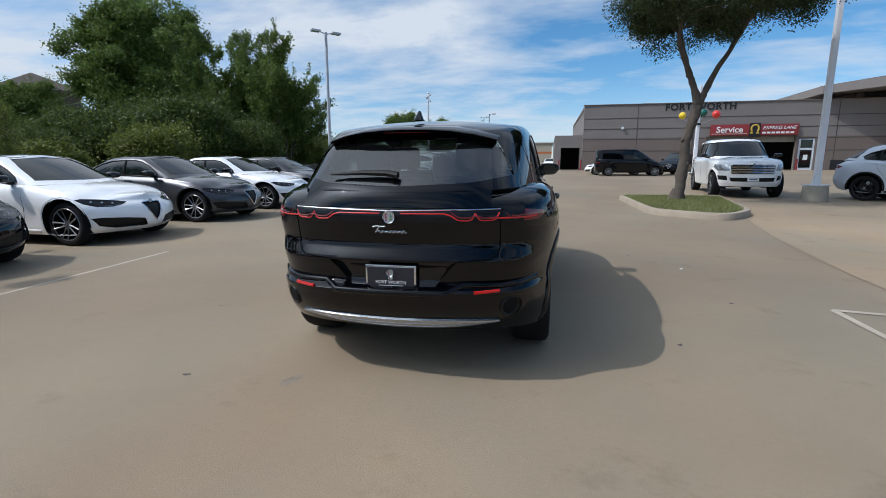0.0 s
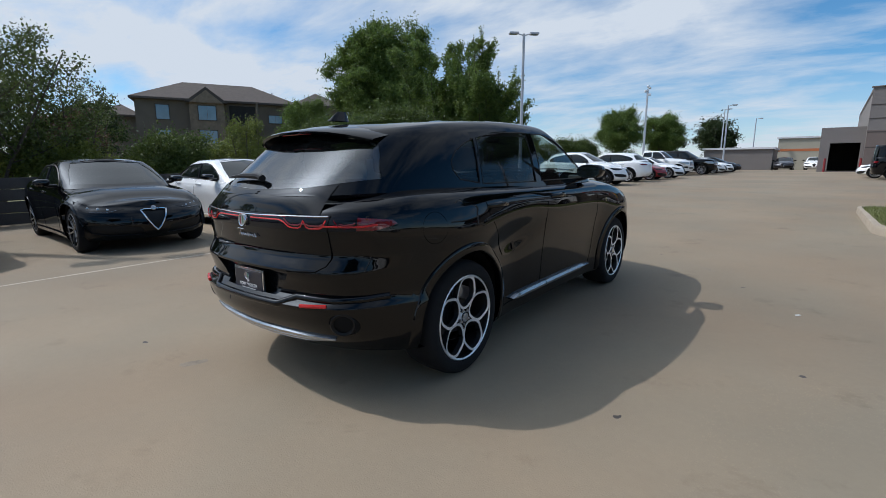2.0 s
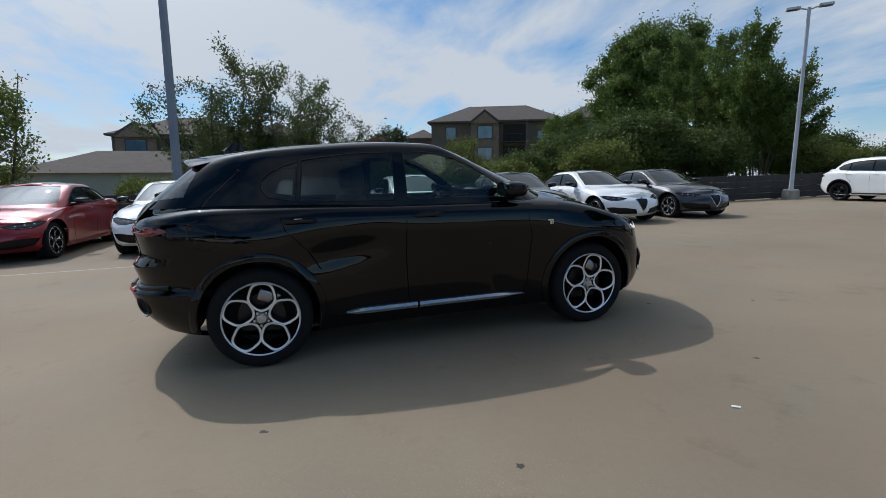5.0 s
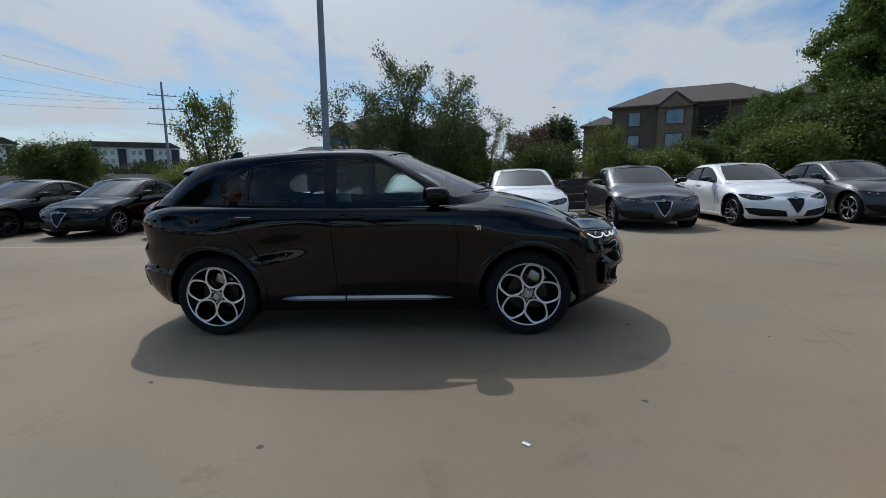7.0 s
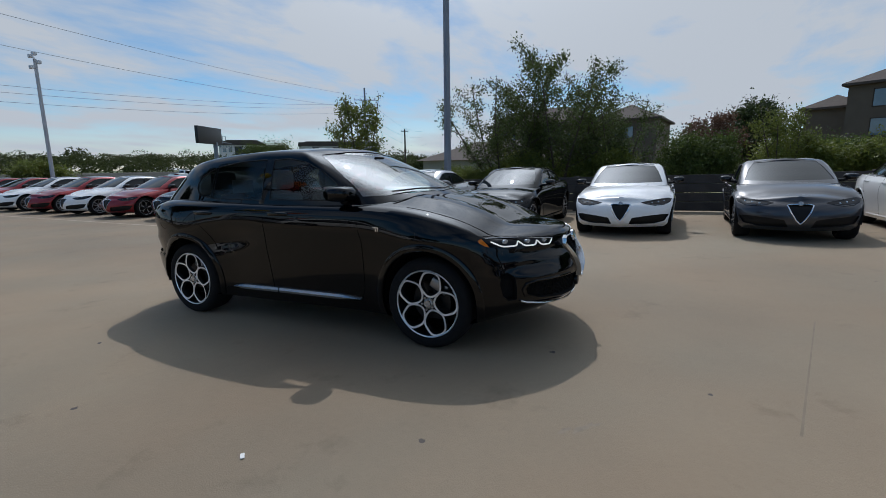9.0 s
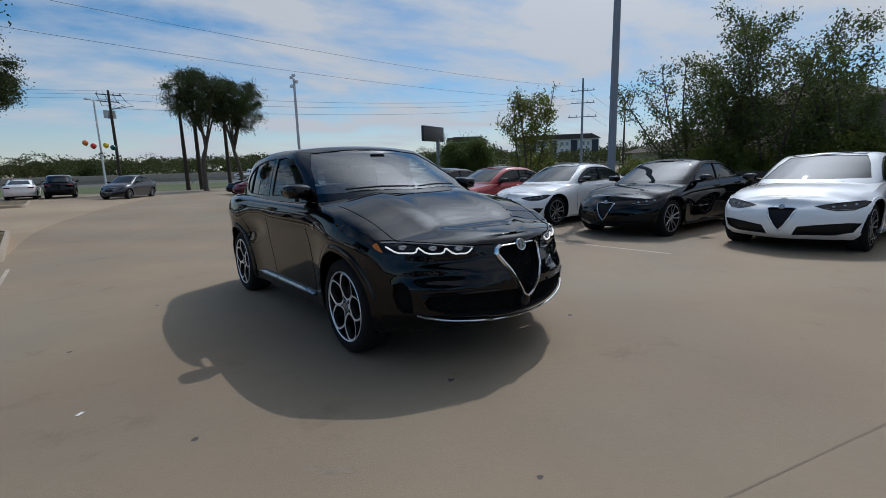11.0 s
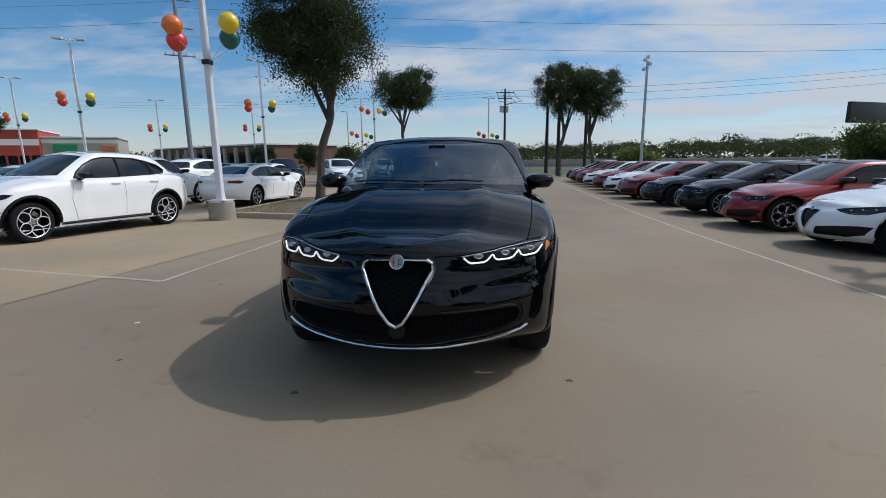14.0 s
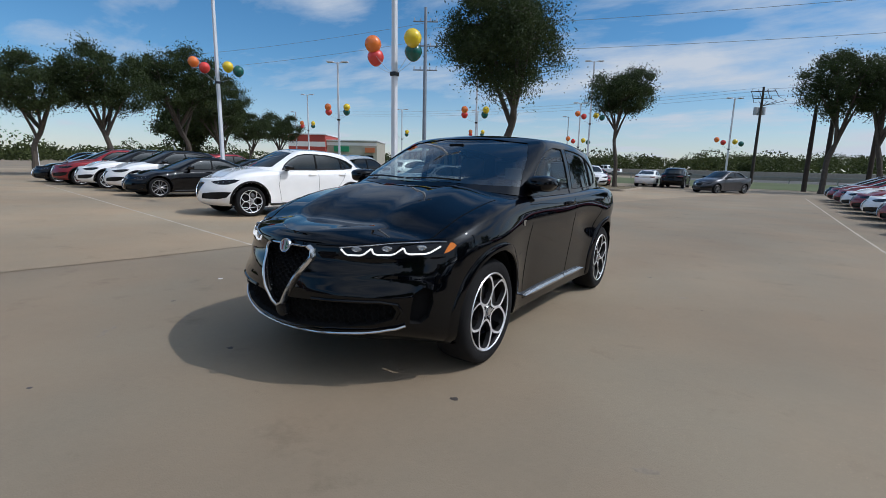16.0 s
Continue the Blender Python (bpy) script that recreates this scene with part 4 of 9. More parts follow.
# measures of the compact SUV, facing +y, the axles' middle at the origin
SUV = dict(
    category="car", half_width=0.915, middle=-0.05, front=2.262, rear=-2.225, n_front=10.0, point=0.40, point_power=2.0, n_rear=6.6, point_rear=0.15, axles=(1.318, -1.318),
    tyre=0.348, track=0.886, arch=0.050, sill=0.215, flare=0.050, levels=SUV_LEVELS, lip=0.013, fine=(34, 16), sculpt=suv_form, arch_band=0.052,
    cab_taper=[(-2.1, 0.90), (-1.7, 0.90), (-1.2, 0.955), (-0.6, 1.0), (0.0, 1.0), (1.2, 1.0)],
    nose=[(0, 0.935), (0.12, 0.985), (0.3, 0.999), (0.5, 1.0), (0.66, 0.990), (0.8, 0.972), (0.92, 0.966), (0.97, 0.962), (1.0, 0.950)],
    tail=[(0, 0.935), (0.10, 0.968), (0.20, 0.990), (0.30, 1.0), (0.335, 0.998), (0.375, 0.972), (0.42, 0.978), (0.55, 0.990), (0.575, 0.986), (0.655, 0.968), (0.675, 0.966), (0.80, 0.972), (0.88, 0.976), (0.93, 0.970), (0.97, 0.960), (1.0, 0.945)],
    side=[(0, 0.915), (0.06, 0.928), (0.12, 0.936), (0.18, 0.938), (0.26, 0.944), (0.40, 0.958), (0.55, 0.977), (0.70, 0.998), (0.79, 1.009), (0.85, 1.006), (0.90, 1.0), (0.945, 0.984), (0.97, 0.968), (1.0, 0.912)],
    plan=[(-2.3, 0.975), (-1.3, 1.0), (-0.2, 0.985), (0.6, 0.985), (1.3, 0.995), (1.8, 0.978), (2.3, 0.965)],
    bottom=[(-2.3, 0.31), (-1.8, 0.26), (-1.0, 0.215), (1.0, 0.215), (1.8, 0.205), (2.1, 0.225), (2.3, 0.262)],
    belt=[(-2.28, 1.06), (-2.1, 1.085), (-1.8, 1.115), (-1.2, 1.115), (-0.3, 1.095), (0.5, 1.085), (0.9, 1.075), (1.3, 1.042), (1.7, 0.975), (2.0, 0.908), (2.2, 0.850)],
    crown=[(-2.3, 0.02), (-2.0, 0.05), (-1.5, 0.03), (0.3, 0.03), (0.9, 0.086), (1.4, 0.066), (1.75, 0.052), (2.0, 0.040), (2.2, 0.014)],
    ridge=[(0.4, 0.0), (0.9, 0.012), (1.4, 0.024), (1.9, 0.016), (2.15, 0.0)],
    cab_n_front=9.0, cab_n_rear=5.0, cab_point=0.30, cab_point_rear=0.10, cab_base=(1.15, -2.125, 0.838), cab_roof=(0.30, -1.72, 0.640), cab_middle=-0.4, roof_middle=-0.55,
    cab_curve=SUV_CABIN, roof=[(-1.8, 1.432), (-1.5, 1.474), (-1.1, 1.519), (-0.5, 1.548), (0.0, 1.538), (0.3, 1.505)], roof_crown=0.042,
    windscreen=[[(-0.785, 1.145), (-0.35, 1.160), (0.35, 1.160), (0.785, 1.145), (0.675, 1.38), (0.58, 1.50), (0.25, 1.532), (-0.25, 1.532), (-0.58, 1.50), (-0.675, 1.38)]],
    rear_screen=[[(-0.655, 1.190), (-0.42, 1.152), (0.0, 1.135), (0.42, 1.152), (0.655, 1.190), (0.590, 1.32), (0.525, 1.410), (-0.525, 1.410), (-0.590, 1.32)]],
    screen_reach=0.15, rear_reach=1.45,
    windows=[[(-0.245, 1.125), (-0.245, 1.470), (-0.07, 1.474), (0.13, 1.435), (0.30, 1.358), (0.45, 1.262), (0.555, 1.175), (0.572, 1.118)],
             [(-0.335, 1.122), (-0.335, 1.475), (-0.65, 1.466), (-0.88, 1.440), (-0.975, 1.424), (-1.010, 1.135)],
             [(-1.040, 1.140), (-1.005, 1.417), (-1.10, 1.388), (-1.20, 1.340), (-1.262, 1.280), (-1.265, 1.225), (-1.22, 1.170)]],
    gaps=[[(-0.27, 1.10), (-0.28, 0.7), (-0.26, 0.30)], [(0.70, 1.075), (0.76, 0.80), (0.74, 0.42), (0.70, 0.30)], [(-1.17, 1.11), (-1.12, 0.95), (-0.98, 0.80), (-0.90, 0.66)], [(0.70, 0.30), (-0.85, 0.30)]],
    handles=[(-0.10, 1.005), (-1.02, 1.005)], mirror=(0.768, 0.555, 1.165))

SEDAN = dict(
    category="car", half_width=0.925, middle=-0.08, front=2.235, rear=-2.41, n_front=8.0, point=0.38, n_rear=6.0, point_rear=0.16, axles=(1.41, -1.41), seal_size=0.012, mirror_mat=GLOSS_PLASTIC,
    tyre=0.335, track=0.868, arch=0.05, sill=0.17, flare=0.030, levels=LEVELS, lip=0.012,
    nose=[(0, 0.935), (0.15, 0.985), (0.35, 1.0), (0.6, 0.995), (0.8, 0.975), (1.0, 0.93)],
    tail=[(0, 0.935), (0.2, 0.98), (0.45, 0.995), (0.7, 0.98), (0.9, 0.99), (1.0, 0.965)],
    side=[(0, 0.94), (0.12, 0.965), (0.3, 0.975), (0.5, 0.99), (0.65, 1.0), (0.8, 0.99), (0.92, 0.955), (1.0, 0.90)],
    plan=[(-2.4, 0.97), (-1.4, 1.0), (-0.2, 0.98), (0.6, 0.98), (1.4, 1.0), (2.3, 0.98)],
    bottom=[(-2.4, 0.27), (-1.9, 0.22), (-1.0, 0.17), (1.0, 0.17), (1.9, 0.17), (2.3, 0.19)],
    belt=[(-2.4, 0.975), (-2.2, 1.0), (-1.7, 1.005), (-1.0, 0.98), (0.0, 0.945), (0.7, 0.915), (1.2, 0.870), (1.6, 0.824), (1.95, 0.764), (2.2, 0.695)],
    crown=[(-2.4, 0.01), (-2.0, 0.03), (-1.5, 0.03), (0.3, 0.03), (0.9, 0.07), (1.5, 0.085), (1.9, 0.075), (2.15, 0.05), (2.25, 0.02)],
    ridge=[(0.5, 0.0), (1.2, 0.008), (1.8, 0.006), (2.1, 0.0)],
    cab_n_front=8.0, cab_n_rear=4.0, cab_point=0.16, cab_point_rear=0.08, cab_base=(1.04, -1.93, 0.80), cab_roof=(0.12, -1.02, 0.575), cab_middle=-0.4, roof_middle=-0.45,
    cab_curve=SUV_CABIN, roof=[(-1.2, 1.312), (-0.8, 1.354), (-0.35, 1.370), (0.1, 1.352)], roof_crown=0.04,
    windscreen=[[(-0.69, 0.992), (0.0, 0.982), (0.69, 0.992), (0.60, 1.20), (0.51, 1.328), (0.0, 1.358), (-0.51, 1.328), (-0.60, 1.20)]],
    rear_screen=[[(-0.62, 1.06), (0.62, 1.06), (0.52, 1.23), (0.45, 1.305), (-0.45, 1.305), (-0.52, 1.23)]],
    screen_reach=0.0, rear_reach=0.95,
    windows=[[(-0.382, 0.978), (-0.382, 1.298), (-0.15, 1.298), (0.05, 1.260), (0.26, 1.165), (0.44, 1.045), (0.50, 0.962)],
             [(-0.402, 0.982), (-0.402, 1.298), (-0.75, 1.284), (-1.05, 1.222), (-1.30, 1.122), (-1.40, 1.05), (-1.32, 1.015)]],
    gaps=[[(-0.40, 0.95), (-0.42, 0.6), (-0.38, 0.25)], [(0.64, 0.93), (0.70, 0.6), (0.62, 0.25)], [(-1.30, 0.98), (-1.18, 0.80), (-1.05, 0.62)], [(0.62, 0.25), (-0.9, 0.25)]],
    handles=[(-0.22, 0.86), (-1.10, 0.885)], mirror=(0.86, 0.42, 1.02))

BIG_SUV = dict(
    {k: v for k, v in SUV.items() if k not in ("point_power", "sculpt", "arch_band", "fine")}, cab_n_front=8.0, cab_n_rear=4.0, cab_point=0.18, cab_point_rear=0.10, cab_curve=SUV_CABIN, levels=LEVELS, flare=0.026, arch=0.062,
    nose=[(0, 0.925), (0.12, 0.975), (0.3, 0.997), (0.5, 1.0), (0.66, 0.990), (0.8, 0.972), (1.0, 0.950)], tail=[(0, 0.935), (0.2, 0.985), (0.35, 1.0), (0.6, 0.985), (0.9, 0.975), (1.0, 0.93)],
    side=[(0, 0.945), (0.10, 0.972), (0.25, 0.985), (0.45, 0.99), (0.62, 1.0), (0.75, 1.005), (0.86, 0.998), (0.92, 0.990), (0.955, 0.970), (1.0, 0.912)],
    half_width=0.945, middle=-0.06, front=2.28, rear=-2.40, n_front=8.0, point=0.38, n_rear=6.0, seal_size=0.013, axles=(1.41, -1.41), tyre=0.362, track=0.892, mirror_mat=GLOSS_PLASTIC, sill=0.23, lip_mat=BLACK_PLASTIC, lip=0.026,
    belt=[(-2.4, 1.08), (-2.2, 1.13), (-1.8, 1.16), (-1.0, 1.13), (0.0, 1.10), (0.6, 1.085), (0.95, 1.075), (1.3, 1.05), (1.7, 1.0), (2.0, 0.935), (2.22, 0.85)],
    bottom=[(-2.4, 0.32), (-1.9, 0.26), (-1.0, 0.23), (1.0, 0.23), (1.9, 0.22), (2.3, 0.25)],
    cab_base=(1.10, -2.22, 0.85), cab_roof=(0.18, -1.62, 0.60), cab_middle=-0.45, roof_middle=-0.55,
    roof=[(-1.75, 1.50), (-1.3, 1.575), (-0.7, 1.615), (-0.1, 1.612), (0.3, 1.57)], roof_crown=0.04,
    windscreen=[[(-0.72, 1.175), (0.0, 1.165), (0.72, 1.175), (0.63, 1.40), (0.55, 1.55), (0.0, 1.585), (-0.55, 1.55), (-0.63, 1.40)]],
    rear_screen=[[(-0.66, 1.22), (0.66, 1.22), (0.58, 1.40), (0.50, 1.48), (-0.50, 1.48), (-0.58, 1.40)]],
    screen_reach=0.0, rear_reach=1.4,
    windows=[[(-0.368, 1.135), (-0.368, 1.525), (-0.12, 1.525), (0.10, 1.48), (0.32, 1.375), (0.50, 1.235), (0.58, 1.12)],
             [(-0.388, 1.14), (-0.388, 1.525), (-0.8, 1.51), (-1.145, 1.452), (-1.175, 1.166)],
             [(-1.192, 1.168), (-1.163, 1.447), (-1.42, 1.375), (-1.60, 1.27), (-1.54, 1.195)]],
    gaps=[[(-0.38, 1.10), (-0.40, 0.7), (-0.36, 0.30)], [(0.66, 1.08), (0.72, 0.75), (0.64, 0.30)], [(-1.24, 1.12), (-1.14, 0.9), (-1.0, 0.72)], [(0.64, 0.32), (-0.9, 0.32)]],
    handles=[(-0.20, 1.0), (-1.10, 1.02)], mirror=(0.90, 0.48, 1.165))

SMALL_SEDAN = dict(
    SEDAN, half_width=0.87, front=2.15, rear=-2.30, axles=(1.30, -1.30), tyre=0.31, track=0.825, n_front=4.4,
    belt=[(-2.3, 1.0), (-2.1, 1.05), (-1.6, 1.07), (-0.8, 1.03), (0.2, 0.98), (0.8, 0.955), (1.2, 0.92), (1.6, 0.865), (1.95, 0.78), (2.1, 0.70)],
    roof=[(-1.2, 1.40), (-0.8, 1.445), (-0.35, 1.465), (0.1, 1.45)], cab_base=(1.05, -1.90, 0.76), cab_roof=(0.10, -1.1, 0.53),
    windscreen=[[(-0.64, 1.05), (0.0, 1.04), (0.64, 1.05), (0.56, 1.27), (0.48, 1.415), (-0.48, 1.415), (-0.56, 1.27)]],
    windows=[[(-0.36, 1.02), (-0.36, 1.39), (-0.15, 1.39), (0.08, 1.34), (0.30, 1.22), (0.46, 1.08), (0.50, 1.01)],
             [(-0.43, 1.03), (-0.43, 1.39), (-0.75, 1.375), (-1.05, 1.31), (-1.32, 1.17), (-1.3, 1.075)]],
    handles=[(-0.22, 0.9), (-1.10, 0.92)], mirror=(0.82, 0.42, 1.06))

FULL_SUV = dict(
    BIG_SUV, half_width=1.01, middle=-0.1, front=2.55, rear=-2.80, n_front=6.0, point=0.26, n_rear=7.0, axles=(1.60, -1.60), tyre=0.40, track=0.99, sill=0.32, flare=0.015, lip_mat=PAINT_WHITE, lip=0.014, arch=0.07,
    belt=[(-2.8, 1.25), (-2.0, 1.28), (0.0, 1.25), (0.9, 1.24), (1.3, 1.22), (2.0, 1.19), (2.4, 1.15), (2.55, 1.10)],
    bottom=[(-2.8, 0.42), (-1.9, 0.34), (-1.0, 0.32), (1.0, 0.32), (1.9, 0.34), (2.6, 0.36)],
    nose=[(0, 0.96), (0.15, 0.99), (0.4, 1.0), (0.8, 0.995), (1.0, 0.97)], tail=[(0, 0.97), (0.2, 0.995), (0.5, 1.0), (1.0, 0.985)],
    crown=[(-2.8, 0.0), (0.5, 0.02), (1.2, 0.06), (2.2, 0.06), (2.55, 0.03)],
    cab_n_front=4.5, cab_n_rear=8.0, cab_base=(1.25, -2.74, 0.93), cab_roof=(0.32, -2.55, 0.72), cab_middle=-0.6, roof_middle=-0.7,
    roof=[(-2.6, 1.83), (-1.5, 1.88), (-0.4, 1.89), (0.5, 1.85)], roof_crown=0.04,
    windscreen=[[(-0.82, 1.32), (0.0, 1.31), (0.82, 1.32), (0.74, 1.6), (0.66, 1.80), (0.0, 1.83), (-0.66, 1.80), (-0.74, 1.6)]],
    rear_screen=[[(-0.75, 1.33), (0.75, 1.33), (0.66, 1.75), (-0.66, 1.75)]], screen_reach=0.2, rear_reach=2.3,
    windows=[[(-0.18, 1.29), (-0.18, 1.77), (0.30, 1.77), (0.55, 1.60), (0.80, 1.30)], [(-0.28, 1.29), (-0.28, 1.77), (-1.25, 1.77), (-1.30, 1.30)], [(-1.42, 1.30), (-1.40, 1.77), (-2.35, 1.74), (-2.42, 1.32)]],
    gaps=[[(-0.23, 1.25), (-0.23, 0.45)], [(0.92, 1.22), (0.92, 0.5)], [(-1.36, 1.25), (-1.30, 0.85), (-1.1, 0.7)]], handles=[(-0.05, 1.1), (-1.15, 1.1)], mirror=(0.98, 0.75, 1.33))

VAN = dict(
    FULL_SUV, half_width=0.915, front=2.25, rear=-2.49, middle=-0.1, axles=(1.55, -1.55), tyre=0.32, track=0.90, sill=0.24, lip=0.02, lip_mat=BLACK_PLASTIC, category="van", n_front=4.2, point=0.2,
    belt=[(-2.5, 1.22), (0.3, 1.15), (0.9, 1.10), (1.3, 1.06), (1.8, 0.97), (2.1, 0.86), (2.25, 0.78)],
    bottom=[(-2.5, 0.30), (-1.9, 0.26), (-1.0, 0.24), (1.0, 0.24), (1.9, 0.22), (2.3, 0.24)],
    cab_base=(1.62, -2.45, 0.86), cab_roof=(0.55, -2.38, 0.74), cab_middle=-0.4, roof_middle=-0.7, roof=[(-2.4, 1.82), (-1.0, 1.86), (0.2, 1.84), (0.6, 1.80)],
    windscreen=[[(-0.74, 1.16), (0.0, 1.15), (0.74, 1.16), (0.66, 1.5), (0.60, 1.74), (0.0, 1.78), (-0.60, 1.74), (-0.66, 1.5)]],
    rear_screen=[[(-0.65, 1.3), (0.65, 1.3), (0.6, 1.68), (-0.6, 1.68)]], screen_reach=0.4, rear_reach=2.0,
    windows=[[(0.10, 1.20), (0.10, 1.68), (0.45, 1.68), (0.80, 1.42), (1.02, 1.18)]],
    gaps=[[(0.0, 1.75), (0.0, 0.4)], [(1.05, 1.1), (1.05, 0.5)], [(-1.1, 1.7), (-1.1, 0.6)]], handles=[(0.18, 1.0), (-0.9, 1.0)], mirror=(0.88, 0.95, 1.2))


# ---- details of the models ----
def badge(parent, m, r=0.042):
    """Round enamel badge: chrome ring, white field with a red cross bar and a green half."""
    bm = bmesh.new()
    lathe(bm, [(r * 0.82, 0.0), (r * 0.84, 0.006), (r * 0.95, 0.008), (r, 0.004), (r, -0.01), (0.0, -0.01)], 28)
    ring = part("badge", bm, CHROME, parent)
    ring.matrix_basis = m
    bm = bmesh.new()
    lathe(bm, [(0.0, 0.004), (r * 0.83, 0.003)], 28)
    part("badge_field", bm, BADGE_WHITE, ring)
    bm = boxed(0.003, 0.0055, -r * 0.48, -r * 0.36, -r * 0.6, r * 0.6)
    box(bm, 0.003, 0.0055, -r * 0.62, -r * 0.22, -r * 0.06, r * 0.06)
    part("badge_cross", bm, BADGE_RED, ring)
    bm = boxed(0.003, 0.0055, r * 0.18, r * 0.30, -r * 0.55, r * 0.55)
    box(bm, 0.003, 0.0055, r * 0.30, r * 0.55, r * 0.1, r * 0.22)
    box(bm, 0.003, 0.0055, r * 0.30, r * 0.55, -r * 0.35, -r * 0.23)
    part("badge_device", bm, BADGE_GREEN, ring)
    return ring


def facing(p, n, up=(0, 0, 1)):
    """A pose whose x axis looks along n."""
    n = Vector(n).normalized()
    side = Vector(up).cross(n).normalized()
    u = n.cross(side)
    return Matrix.Translation(p) @ Matrix((n, side, u)).transposed().to_4x4()


def piece_part(body, poly, axis, sign, name, material, root, out=-0.004, reach=None, label=""):
    """Cuts an outline out of the shell and sets it in (out < 0) or proud, with side walls where it is set deep."""
    pc = carve(body, poly, axis, sign, reach=reach)
    bmesh.ops.remove_doubles(pc, verts=pc.verts[:], dist=0.0002)
    pc.normal_update()
    was = {v: v.co.copy() for v in pc.verts}
    for v in was:
        v.co += v.normal * out
    if out < -0.01:
        edge, made = [e for e in pc.edges if len(e.link_faces) == 1], {}
        for e in edge:
            for v in e.verts:
                if v not in made:
                    made[v] = pc.verts.new(was[v])
            p, q = e.link_loops[0].vert, e.link_loops[0].link_loop_next.vert
            pc.faces.new([q, p, made[p], made[q]])
    return part(name, pc, material, root, label, angle=50)


def mesh_insert(tree, sign, poly, material, root, name, step=0.035, out=0.002):
    """A honeycomb of fine bars laid over an opening."""
    bm = bmesh.new()
    lo, hi = min(p[0] for p in poly), max(p[0] for p in poly)
    z0, z1 = min(p[1] for p in poly), max(p[1] for p in poly)
    k, z = 0, z0
    while z < z1:
        x = lo + (step if k % 2 else 0)
        while x < hi:
            if inside(poly, x, z):
                p = on_shell(tree, 1, sign, x, z, 0.0)
                if p is not None:
                    p.y += sign * out
                    lathe(bm, [(0.013, 0.004), (0.0165, 0.007), (0.020, 0.0)], 6, Matrix.Translation(p) @ Matrix.Rotation(math.pi / 2 * sign, 4, "Z"))
            x += step * 2
        z += step * 0.62
        k += 1
    return tagged(part(name, bm, material, root), kind="stuff")


def mirrored(poly):
    return [(-x, z) for x, z in poly][::-1]


SHIELD = [(0.0, 0.452), (0.035, 0.470), (0.085, 0.545), (0.135, 0.645), (0.186, 0.745), (0.182, 0.775), (0.155, 0.790), (0.0, 0.794), (-0.155, 0.790), (-0.182, 0.775), (-0.186, 0.745), (-0.135, 0.645), (-0.085, 0.545), (-0.035, 0.470)]


def shield_band(bm, tree, pts, step=0.02):
    """Deep, flat-faced band that stands round the grille; broadest at its upper corners."""
    path = []
    for (a0, b0), (a1, b1) in zip(pts, pts[1:]):
        n = max(1, int(math.hypot(a1 - a0, b1 - b0) / step))
        path += [(a0 + (a1 - a0) * k / n, b0 + (b1 - b0) * k / n) for k in range(n)]
    path.append(pts[-1])
    rows = []
    for i, (x, z) in enumerate(path):
        (xa, za), (xb, zb) = path[max(0, i - 1)], path[min(len(path) - 1, i + 1)]
        t = Vector((xb - xa, 0, zb - za)).normalized()
        o = Vector((t.z, 0, -t.x))
        if o.dot(Vector((x, 0, z - 0.66))) < 0:
            o = -o
        p = on_shell(tree, 1, 1, x, z, 0.0)
        wide = 0.014 + 0.009 * bell(z, 0.705, 0.06)
        fwd = 0.030 - 0.006 * max(0, (z - 0.62) / 0.16)
        rows.append([p + o * d + Vector((0, h, 0)) for d, h in ((-0.004, -0.035), (-0.004, fwd - 0.006), (0.001, fwd), (0.010, fwd), (wide, 0.010), (wide + 0.003, -0.012))])
    grid(bm, rows)
    bmesh.ops.recalc_face_normals(bm, faces=bm.faces[:])
    return bm



